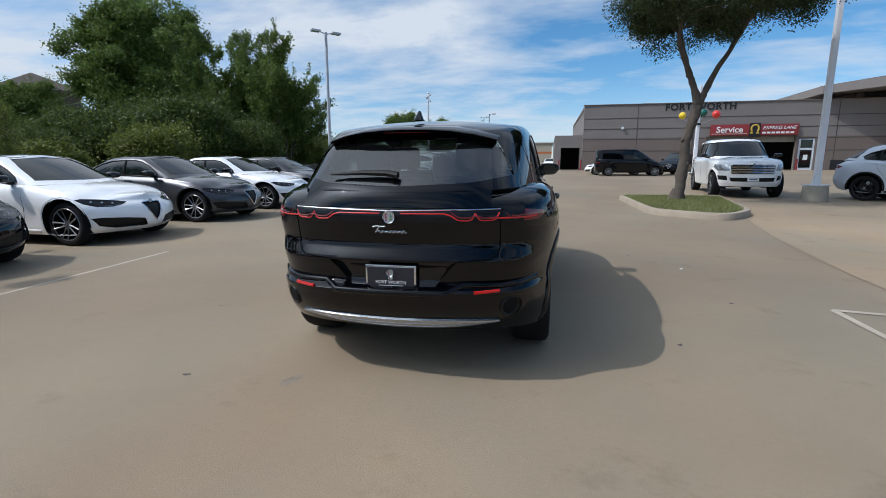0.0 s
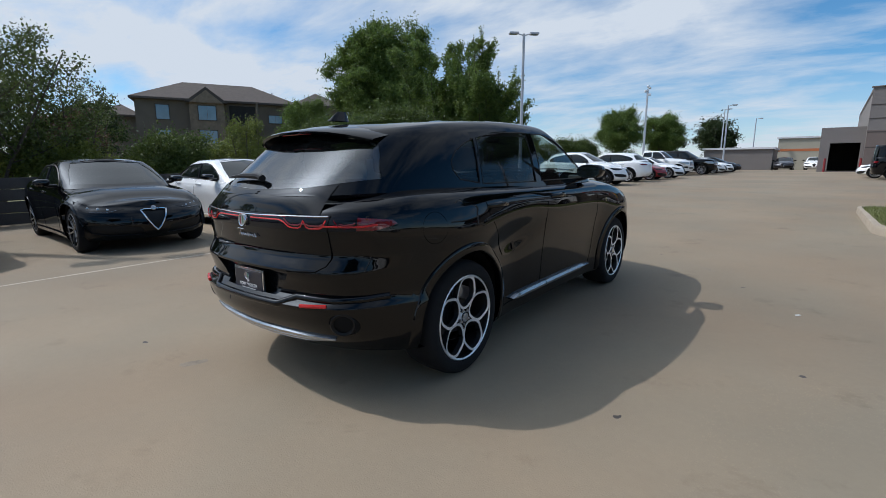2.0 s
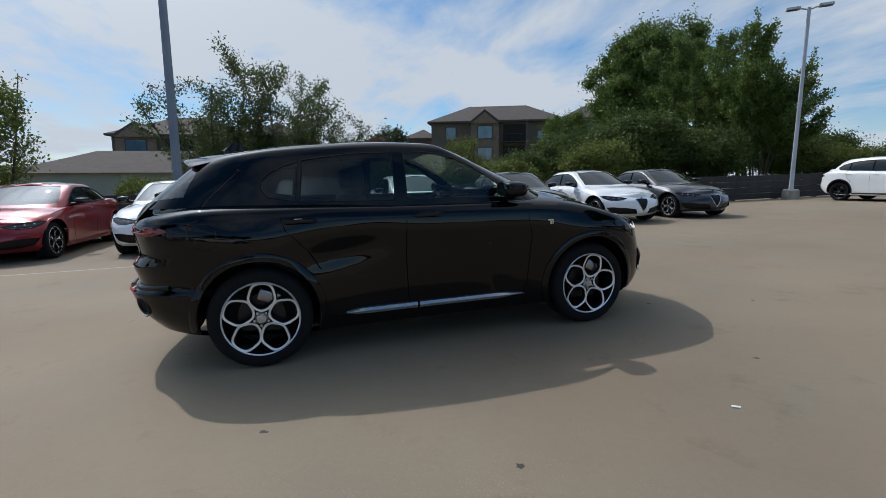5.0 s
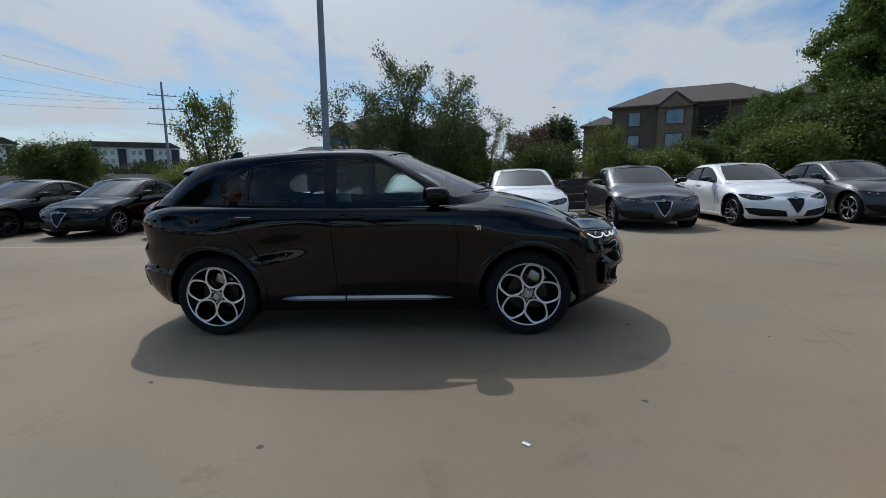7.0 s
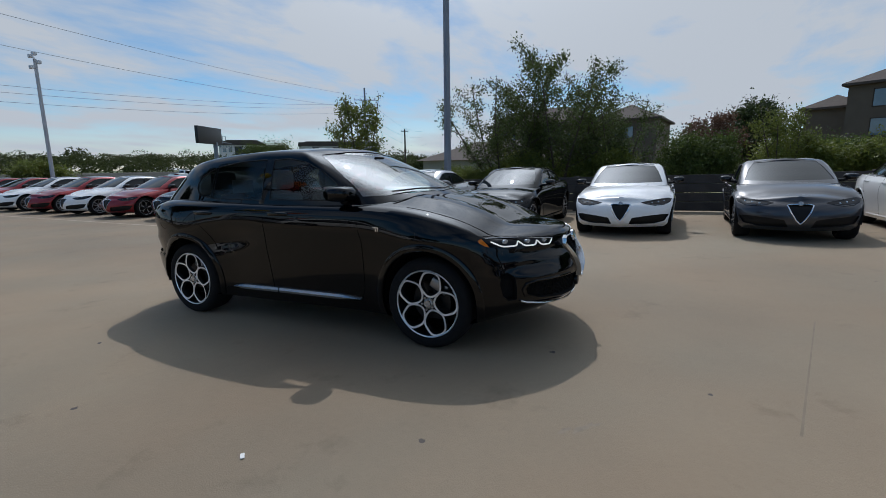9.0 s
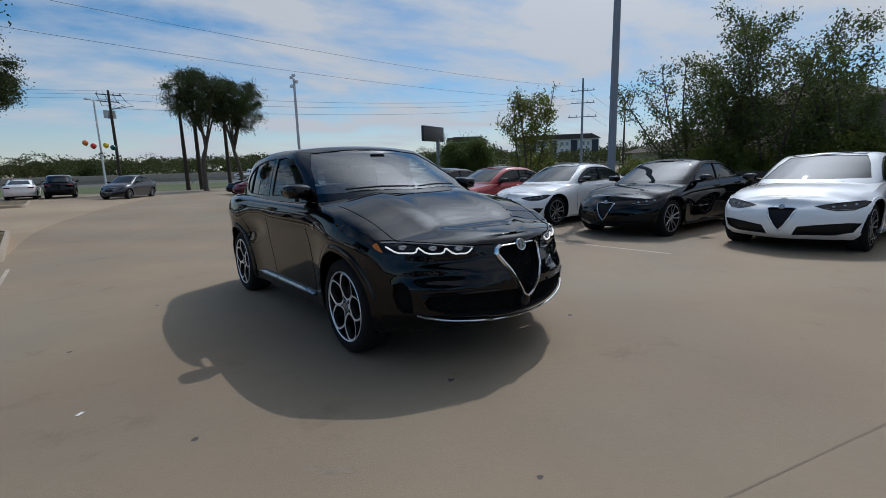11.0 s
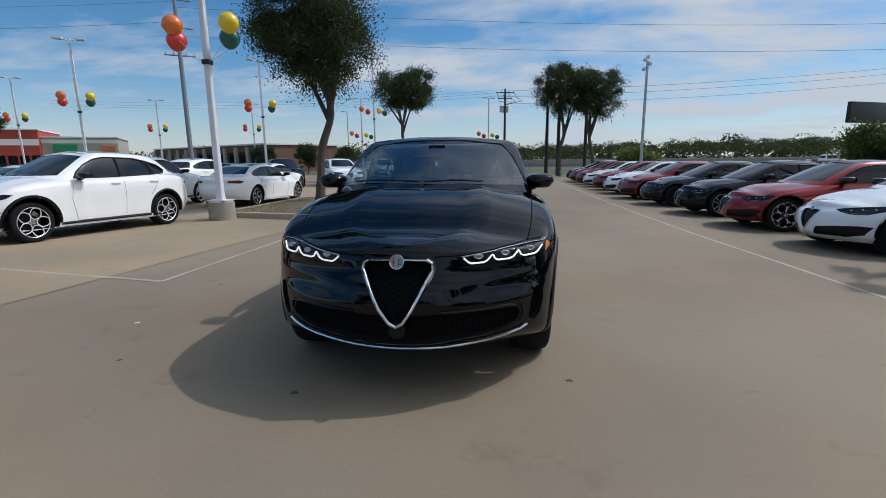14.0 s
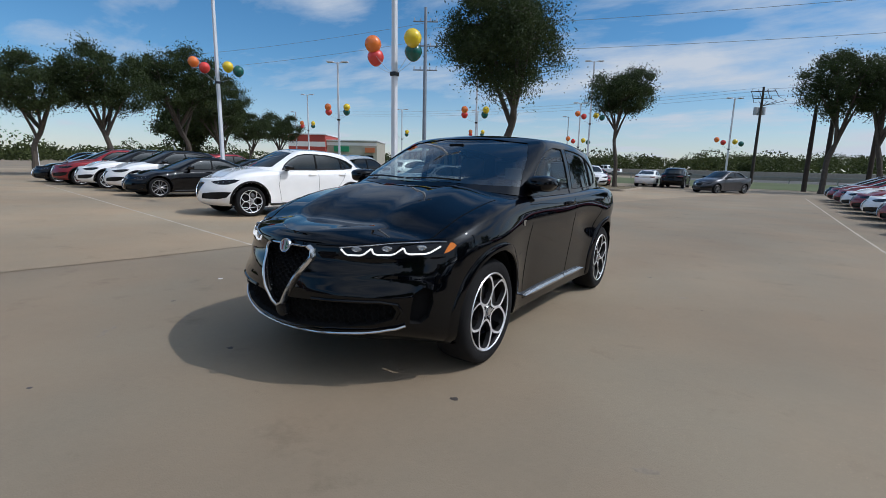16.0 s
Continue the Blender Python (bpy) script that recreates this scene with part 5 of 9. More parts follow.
def suv_details(root, s, body, cabin, tb, tc, pm):
    # open the scuttle under the panes for the cabin
    bmesh.ops.delete(body, geom=[f for f in body.faces if f.normal.z > 0.7 and f.calc_center_median().z > 0.95 and abs(f.calc_center_median().x) < 0.70 and -1.75 < f.calc_center_median().y < 0.85], context="FACES")
    # front
    piece_part(body, SHIELD, 1, 1, "grille", LINING, root, out=-0.050, reach=1.6)
    mesh_insert(tb, 1, [(x * 0.90, 0.63 + (z - 0.63) * 0.90) for x, z in SHIELD], LINING, root, "grille_mesh", 0.026, -0.046)
    band = part("grille_surround", shield_band(bmesh.new(), tb, SHIELD[6::-1] + SHIELD[:7:-1]), CHROME, root, "deep satin chrome shield surround", angle=25)
    bm = bmesh.new()
    seam(bm, tb, 1, 1, SHIELD[6:9], 0.005, out=0.010, sides=8)
    part("grille_top_trim", bm, CHROME, band)
    p = on_shell(tb, 1, 1, 0, 0.782, 0.022)
    badge(root, facing(p, (0, 0.95, 0.25)), 0.042)
    bm = bmesh.new()
    p = on_shell(tb, 1, 1, 0, 0.415, -0.02)
    lathe(bm, [(0.0, 0.030), (0.030, 0.028), (0.046, 0.022), (0.050, 0.0)], 24, facing(p, (0, 1, 0)))
    part("front_sensor", bm, LENS_DARK, root, "round dark sensor cover under the grille")
    intake = [(0.0, 0.335), (0.30, 0.350), (0.56, 0.388), (0.650, 0.425), (0.668, 0.470), (0.650, 0.507), (0.58, 0.516), (0.30, 0.512), (0.10, 0.505)]
    intake = intake + [(-x, z) for x, z in intake[:0:-1]]
    piece_part(body, intake, 1, 1, "lower_intake", LINING, root, out=-0.045, reach=1.2)
    mesh_insert(tb, 1, [(x * 0.97, 0.43 + (z - 0.43) * 0.9) for x, z in intake], LINING, root, "intake_mesh", 0.030, -0.040)
    for sg in (1, -1):
        lamp = [(0.33, 0.768), (0.36, 0.758), (0.50, 0.752), (0.66, 0.760), (0.822, 0.786), (0.832, 0.850), (0.60, 0.840), (0.36, 0.808)]
        amber = [(0.823, 0.786), (0.840, 0.797), (0.856, 0.815), (0.860, 0.831), (0.850, 0.843), (0.833, 0.850)]
        poly = lamp if sg > 0 else mirrored(lamp)
        lens = piece_part(body, poly, 1, 1, "headlamp", LENS_DARK, root, out=-0.004, reach=1.2)
        led = bmesh.new()
        for k in range(3):
            x0 = 0.362 + k * 0.147
            zb = 0.764 + k * 0.0095
            arc = [(x0 - (0.012 if k == 0 else 0), zb + 0.032), (x0 + 0.014, zb + 0.008), (x0 + 0.032, zb + 0.001), (x0 + 0.095, zb + 0.003), (x0 + 0.116, zb + 0.012), (x0 + 0.145, zb + 0.042)]
            seam(led, tb, 1, 1, [(sg * a, b) for a, b in arc], 0.0048, out=0.001, step=0.010, sides=8)
        part("running_light", led, DRL, lens, "lit white running light")
        for k in range(3):
            x0, zb = 0.362 + k * 0.147, 0.764 + k * 0.0095
            p = on_shell(tb, 1, 1, sg * (x0 + 0.070), zb + 0.036, -0.001)
            if p is not None:
                pj = bmesh.new()
                lathe(pj, [(0.0, 0.004), (0.010, 0.003), (0.014, 0.005), (0.020, 0.002), (0.022, -0.01)], 16, facing(p, (sg * 0.35, 0.93, 0.1)) @ Matrix.Diagonal((1, 1.4, 0.72, 1)))
                part("projector", pj, LENS_CLEAR, lens)
        trim = bmesh.new()
        seam(trim, tb, 1, 1, [(sg * 0.34, 0.803), (sg * 0.60, 0.837), (sg * 0.815, 0.848)], 0.0035, out=0.001, step=0.02)
        part("lamp_trim", trim, LENS_CLEAR, lens)
        piece_part(body, amber if sg > 0 else mirrored(amber), 1, 1, "side_marker", AMBER, lens, out=-0.003, reach=1.0, label="amber side marker")
        # tall slot in the bumper's corner, with its outer blade
        vent = [(0.718, 0.400), (0.760, 0.395), (0.792, 0.430), (0.812, 0.520), (0.806, 0.590), (0.770, 0.606), (0.742, 0.575), (0.728, 0.490)]
        piece_part(body, vent if sg > 0 else mirrored(vent), 1, 1, "corner_vent", LINING, root, out=-0.055, reach=0.8)
        brow = bmesh.new()
        seam(brow, tb, 1, 1, [(sg * 0.24, 0.520), (sg * 0.45, 0.524), (sg * 0.60, 0.526), (sg * 0.672, 0.512), (sg * 0.690, 0.470), (sg * 0.670, 0.420)], 0.010, out=0.001, sides=8)
        part("intake_brow", brow, pm, root)
    bm = bmesh.new()
    seam(bm, tb, 1, 1, [(-0.700, 0.392), (-0.66, 0.375), (-0.5, 0.345), (-0.25, 0.320), (0, 0.312), (0.25, 0.320), (0.5, 0.345), (0.66, 0.375), (0.700, 0.392)], 0.0085, out=0.014, step=0.04, sides=8)
    part("front_lip", bm, CHROME, root, "thin chrome front lip")
    for sg in (1, -1):
        bm = bmesh.new()
        seam(bm, tb, 1, 1, [(sg * 0.20, 0.808), (sg * 0.36, 0.812), (sg * 0.6, 0.844), (sg * 0.80, 0.862)], 0.004, out=-0.001)
        pts = [on_top(tb, sg * x, y, -0.001) for x, y in ((0.62, 1.985), (0.70, 1.86), (0.745, 1.65), (0.77, 1.4), (0.785, 1.12))]
        if all(pts):
            dense = [pts[i].lerp(pts[i + 1], k / 4) for i in range(4) for k in range(4)] + [pts[-1]]
            tube(bm, [on_top(tb, p.x, p.y, -0.001) or p for p in dense], 0.004, 5)
        part("bonnet_gap", bm, GAP, root)
    # rear lamps: one thin band with three bows at each end
    band = [(-0.725, 0.943), (-0.5, 0.94), (0.5, 0.94), (0.725, 0.943), (0.73, 0.985), (0.725, 1.018), (0.3, 1.005), (-0.3, 1.005), (-0.725, 1.018), (-0.73, 0.985)]
    lens = piece_part(body, band, 1, -1, "tail_lamp_band", LENS_DARK, root, out=0.004, reach=1.55)
    bows = ([(0.06, 0.990), (0.30, 0.990), (0.335, 0.982), (0.375, 0.958), (0.395, 0.955), (0.435, 0.955), (0.452, 0.962), (0.468, 0.992), (0.488, 0.962), (0.502, 0.955), (0.560, 0.956), (0.578, 0.964), (0.594, 0.996)],
            [(0.63, 0.996), (0.655, 0.966), (0.675, 0.960), (0.71, 0.964), (0.72, 0.972)])
    for sg in (1, -1):
        for pts, glow, far in ((bows[0], RED_LED, 0.32), (bows[1], LENS_RED, 0.6)):
            led = bmesh.new()
            seam(led, tb, 1, -1, [(sg * a, b) for a, b in pts], 0.0040, out=0.004, step=0.012)
            part("red_light_bar", led, glow, lens, "lit red light bar" if glow is RED_LED else "")
            led = bmesh.new()
            seam(led, tb, 1, -1, [(sg * (a + 0.004), b + 0.014) for a, b in pts if a > far and b < 0.985], 0.0040, out=0.006, step=0.012)
            part("inner_light_bar", led, LENS_RED, lens)
        side_end = [(-2.19, 0.943), (-2.19, 1.018), (-2.0, 1.010), (-1.86, 0.994), (-1.84, 0.975), (-1.93, 0.948)]
        piece_part(body, side_end, 0, sg, "tail_lamp_end", LENS_RED, lens, out=0.003, reach=0.5, label="dark red wrap-round lamp end")
        led = bmesh.new()
        seam(led, tb, 0, sg, [(-2.11, 0.968), (-2.0, 0.966), (-1.93, 0.974)], 0.0055, out=0.003, step=0.012)
        part("inner_light_bar", led, RED_REFLECTOR, lens)
        gapl = bmesh.new()
        seam(gapl, tb, 1, -1, [(sg * 0.61, 1.016), (sg * 0.60, 0.938)], 0.004, out=0.004)
        part("lamp_gap", gapl, GAP, lens)
        rf = bmesh.new()
        seam(rf, tb, 1, -1, [(sg * 0.470, 0.562), (sg * 0.605, 0.566)], 0.010, out=0.002, sides=8)
        part("reflector", rf, RED_REFLECTOR, root, "red bumper reflector")
        p, pn = on_shell(tb, 1, -1, sg * 0.665, 0.468, -0.024), on_shell(tb, 1, -1, sg * 0.665, 0.468, 0.5)
        # black disc set nearly flush; its colour stands for the shaded exhaust opening
        piece_part(body, circle_poly(sg * 0.665, 0.468, 0.062, 18), 1, -1, "exhaust_recess", LINING, root, out=-0.003, reach=1.5)
        ex = bmesh.new()
        lathe(ex, [(0.048, 0.018), (0.054, 0.024), (0.061, 0.026), (0.067, 0.018), (0.067, -0.03)], 24, facing(p, pn - p))
        part("exhaust_surround", ex, BLACK_PLASTIC, root)
    bm = bmesh.new()
    seam(bm, tb, 1, -1, [(-0.60, 1.014), (0, 1.004), (0.60, 1.014)], 0.004, out=0.004)
    part("tail_trim", bm, CHROME, root, "thin bright trim above the tail lamps")
    p = on_shell(tb, 1, -1, 0, 0.972, 0.016)
    badge(root, facing(p, (0, -1, 0.05)), 0.036)
    # model script as plain flowing strokes
    sc = bmesh.new()
    y = on_shell(tb, 1, -1, 0.0, 0.893, 0.008).y
    tube(sc, [(-0.100, y, 0.914), (-0.085, y, 0.920), (-0.040, y, 0.917), (-0.030, y, 0.920)], 0.0026, 6)
    tube(sc, [(-0.062 - 0.026 * t, y, 0.918 - 0.036 * t) for t in (0, 0.5, 1)], 0.0026, 6)
    tube(sc, [(-0.070 + 0.0032 * k, y, 0.889 + (0.006 + 0.004 * math.sin(0.31 * k)) * math.sin(0.85 * k)) for k in range(52)], 0.0024, 6)
    part("model_script", sc, CHROME, root, "chrome script on the tailgate")
    # number plate recess, dealer plate and its frame
    rec = [(-0.25, 0.585), (0.25, 0.585), (0.34, 0.69), (0.37, 0.722), (-0.37, 0.722), (-0.34, 0.69)]
    piece_part(body, rec, 1, -1, "plate_recess", GLOSS_PLASTIC, root, out=-0.03, reach=1.7)
    py = on_shell(tb, 1, -1, 0, 0.64, 0).y - 0.004
    pl = part("plate_frame", boxed(-0.148, 0.148, py - 0.012, py, 0.548, 0.702, 0.004), CHROME, root, "chrome dealer plate frame")
    part("plate_insert", boxed(-0.136, 0.136, py - 0.016, py - 0.010, 0.568, 0.690), PLATE_DARK, pl)
    flat = Matrix.Rotation(math.pi / 2, 4, "X")
    lettering("plate_lettering", "FORT WORTH", 0.027, SIGN_WHITE, pl, Matrix.Translation((0, py - 0.0165, 0.604)) @ flat, 0.001)
    lettering("plate_word_small", "OF", 0.020, SIGN_WHITE, pl, Matrix.Translation((0, py - 0.0165, 0.627)) @ flat, 0.001)
    bm = boxed(-0.07, 0.07, py - 0.0175, py - 0.014, 0.581, 0.587)
    box(bm, -0.10, 0.10, py - 0.0145, py - 0.010, 0.552, 0.562)
    part("plate_small_bars", bm, SIGN_WHITE, pl)
    badge(pl, facing((0, py - 0.017, 0.660), (0, -1, 0)), 0.022)
    bm = bmesh.new()
    rows = []
    for k in range(33):
        q = -1 + k / 16
        zc, h = 0.352 + 0.032 * q * q, 0.034 * (1 - abs(q) ** 3) + 0.002
        row = [on_shell(tb, 1, -1, 0.60 * q, zc + h * c, o) for c, o in ((1.0, -0.002), (0.92, 0.012), (0.45, 0.016), (0.36, 0.007), (0.28, 0.016), (-0.2, 0.016), (-0.28, 0.007), (-0.36, 0.016), (-0.9, 0.010), (-1.0, -0.004))]
        if all(p is not None for p in row):
            rows.append(row)
    grid(bm, rows)
    part("skid_plate", bm, SKID, root, "ribbed satin silver skid plate")
    bm = bmesh.new()
    seam(bm, tb, 1, -1, [(-0.80, 0.60), (-0.62, 0.590), (-0.40, 0.595), (-0.32, 0.560), (0.32, 0.560), (0.40, 0.595), (0.62, 0.590), (0.80, 0.60)], 0.021, out=-0.005, sides=10)
    part("bumper_shelf", bm, pm, root)
    for sg in (1, -1):
        bm = bmesh.new()
        seam(bm, tb, 1, -1, [(sg * 0.60, 0.94), (sg * 0.60, 0.80), (sg * 0.585, 0.765), (sg * 0.54, 0.738), (sg * 0.36, 0.728)], 0.004, out=-0.001)
        part("tailgate_gap", bm, GAP, root)
    # tailgate panel between the rear window and the lamps
    ap, rows = bmesh.new(), []
    for k in range(33):
        x = 0.55 * (k / 16 - 1)
        a = on_shell(tc, 1, -1, x * 0.985, 1.128 + 0.055 * (abs(x) / 0.655) ** 2, 0.004)
        b = on_shell(tb, 1, -1, x, 1.020, 0.004)
        if a is not None and b is not None:
            rows.append([a.lerp(b, t) + Vector((0, -0.010, 0.006)) * (4 * t * (1 - t)) * (1 - 0.5 * abs(x)) for t in [i / 8 for i in range(9)]])
    grid(ap, rows)
    bmesh.ops.recalc_face_normals(ap, faces=ap.faces[:])
    if sum(f.normal.y for f in ap.faces) > 0:
        bmesh.ops.reverse_faces(ap, faces=ap.faces[:])
    part("tailgate_panel", ap, pm, root)
    # roof spoiler, fin, wiper
    sp = bmesh.new()
    rows = []
    for q in [-1, -0.97, -0.9, -0.75, -0.5, -0.25, 0, 0.25, 0.5, 0.75, 0.9, 0.97, 1]:
        dy = 0.09 * abs(q) ** 3
        zt = 1.510 - 0.062 * abs(q) ** 2.6
        rows.append([Vector((0.562 * q, -1.36 + dy * 0.3, zt + 0.014 - 0.01 * abs(q))), Vector((0.560 * q, -1.50 + dy * 0.5, zt + 0.004)), Vector((0.552 * q, -1.68 + dy, zt - 0.022)), Vector((0.545 * q, -1.808 + dy * 1.3, zt - 0.044)),
                     Vector((0.543 * q, -1.822 + dy * 1.3, zt - 0.052)), Vector((0.540 * q, -1.812 + dy * 1.3, zt - 0.064)), Vector((0.53 * q, -1.70 + dy, zt - 0.082)), Vector((0.52 * q, -1.62 + dy, zt - 0.105))])
    grid(sp, rows)
    bmesh.ops.recalc_face_normals(sp, faces=sp.faces[:])
    spo = part("roof_spoiler", sp, pm, root)
    st = bmesh.new()
    tube(st, [(-0.14, -1.800, 1.446), (0.14, -1.800, 1.446)], 0.007, 6)
    part("high_brake_light", st, LENS_RED, spo)
    fin = bmesh.new()
    rows = []
    for t in (0, 0.25, 0.5, 0.75, 1.0):
        h, l, w = 0.062 * t, 0.17 * (1 - 0.62 * t), 0.032 * (1 - 0.85 * t)
        yb = -1.42 - 0.03 * t
        rows.append([Vector((w * math.cos(a), yb - 0.06 * (1 - t) + l / 2 * math.sin(a), 1.538 + h)) for a in [2 * math.pi * k / 14 for k in range(14)]])
    grid(fin, rows, closed=True)
    part("roof_fin", fin, pm, root)
    wp = bmesh.new()
    pts = [on_shell(tc, 1, -1, x, z, 0.022) for x, z in ((0.02, 1.178), (-0.05, 1.190), (-0.20, 1.192), (-0.40, 1.182))]
    if all(pts):
        tube(wp, pts, [0.020, 0.018, 0.014, 0.006], 8)
        part("rear_wiper", wp, BLACK_PLASTIC, root)
    for x0, x1 in ((0.05, 0.60), (-0.42, 0.02)):
        w2 = bmesh.new()
        pts = [on_shell(tc, 1, 1, x, z, 0.014) for x, z in ((x0, 1.168), ((x0 + x1) / 2, 1.178), (x1, 1.166))]
        if all(pts):
            tube(w2, pts, 0.007, 6)
            part("windscreen_wiper", w2, BLACK_PLASTIC, root)
    # side: silver sill blade, wing badge, mirrors' shadow gap
    for sg in (1, -1):
        for y0, y1 in ((-0.74, -0.20), (-0.185, 0.70)):
            sl = bmesh.new()
            rows = []
            for k in range(9):
                y = y0 + (y1 - y0) * k / 8
                p = on_shell(tb, 0, sg, y, 0.325, 0.0)
                t = min(1, (y + 0.76) / 0.12, (0.72 - y) / 0.22)
                h = 0.020 * max(0.10, t)
                x = abs(p.x) if p is not None else 0.88
                rows.append([Vector((sg * (x + a), y, 0.322 + b)) for a, b in ((-0.02, h + 0.004), (0.020, h), (0.030, 0), (0.022, -h), (-0.02, -h - 0.004))])
            grid(sl, rows if sg > 0 else rows[::-1])
            part("sill_blade", sl, SKID, root, "satin silver sill trim")
        p = on_shell(tb, 0, sg, 0.92, 0.905, 0.003)
        wb = bmesh.new()
        box(wb, -0.003, 0.003, -0.028, 0.022, 0.008, 0.017)
        box(wb, -0.003, 0.003, -0.008, 0.003, -0.020, 0.010)
        box(wb, -0.003, 0.003, 0.012, 0.021, -0.020, 0.010)
        o = part("wing_badge", wb, CHROME, root)
        o.matrix_basis = Matrix.Translation(p)
        fs = bmesh.new()
        seam(fs, tb, 0, sg, circle_poly(-1.62, 0.93, 0.085, 16) + [circle_poly(-1.62, 0.93, 0.085, 16)[0]], 0.0018, out=-0.001, step=0.05) if sg > 0 else None
        if sg > 0:
            part("fuel_flap_gap", fs, GAP, root)
        else:
            fs.free()
    # cabin: tub, dash, wheel, seats
    part("cabin_tub", boxed(-0.74, 0.74, -1.72, 0.84, 0.50, 0.56, 0.03), LINING, root)
    bm = bmesh.new()
    rows = [[Vector((x, 0.36 + 0.0 * x, 0.70)), Vector((x, 0.40, 0.93)), Vector((x, 0.46, 1.035 + 0.03 * math.exp(-((x + 0.36) / 0.22) ** 2))), Vector((x, 0.80, 1.06)), Vector((x, 1.02, 1.07))] for x in np.linspace(-0.72, 0.72, 13)]
    grid(bm, rows)
    part("dashboard", bm, LINING, root)
    sw = bmesh.new()
    lathe(sw, [(0.155 + 0.016 * math.cos(a), 0.016 * math.sin(a)) for a in [2 * math.pi * k / 8 for k in range(8)]], 28, facing((-0.36, 0.30, 0.98), (0, -0.9, 0.42)), close=True)
    box(sw, -0.43, -0.29, 0.29, 0.33, 0.96, 1.0, 0.01)
    part("steering_wheel", sw, LINING, root)
    for x in (-0.36, 0.36):
        for y, dz in ((-0.30, 0.0), (-1.12, 0.0)):
            bm = bmesh.new()
            box(bm, x - 0.24, x + 0.24, y - 0.12, y + 0.40, 0.56, 0.74, 0.05)
            box(bm, x - 0.235, x + 0.235, y - 0.20, y - 0.05, 0.68, 1.19 + dz, 0.055, Matrix.Translation((0, -0.05, 0)) @ Matrix.Translation((x, y, 0.7)) @ Matrix.Rotation(radians(12), 4, "X") @ Matrix.Translation((-x, -y, -0.7)))
            seat = part("seat", bm, SEAT, root)
            hb = boxed(x - 0.13, x + 0.13, y - 0.31, y - 0.20, 1.20, 1.385, 0.045)
            part("headrest", hb, SEAT, seat)
    bm = bmesh.new()
    rows = [[Vector((x, y, curve_at(s["roof"], y) - 0.055 + 0.03 * (1 - (x / 0.5) ** 2))) for x in np.linspace(-0.5, 0.5, 9)] for y in np.linspace(-1.5, 0.15, 12)]
    grid(bm, rows)
    part("headliner", bm, HEADLINER, root, "pale grey headliner")
    rv = boxed(-0.075, 0.075, 0.36, 0.385, 1.448, 1.482, 0.012)
    part("rear_view_mirror", rv, LINING, root)
    part("window_sticker", boxed(0.05, 0.32, -1.30, -1.295, 1.16, 1.30), SIGN_WHITE, root, "paper price sheet inside the window")


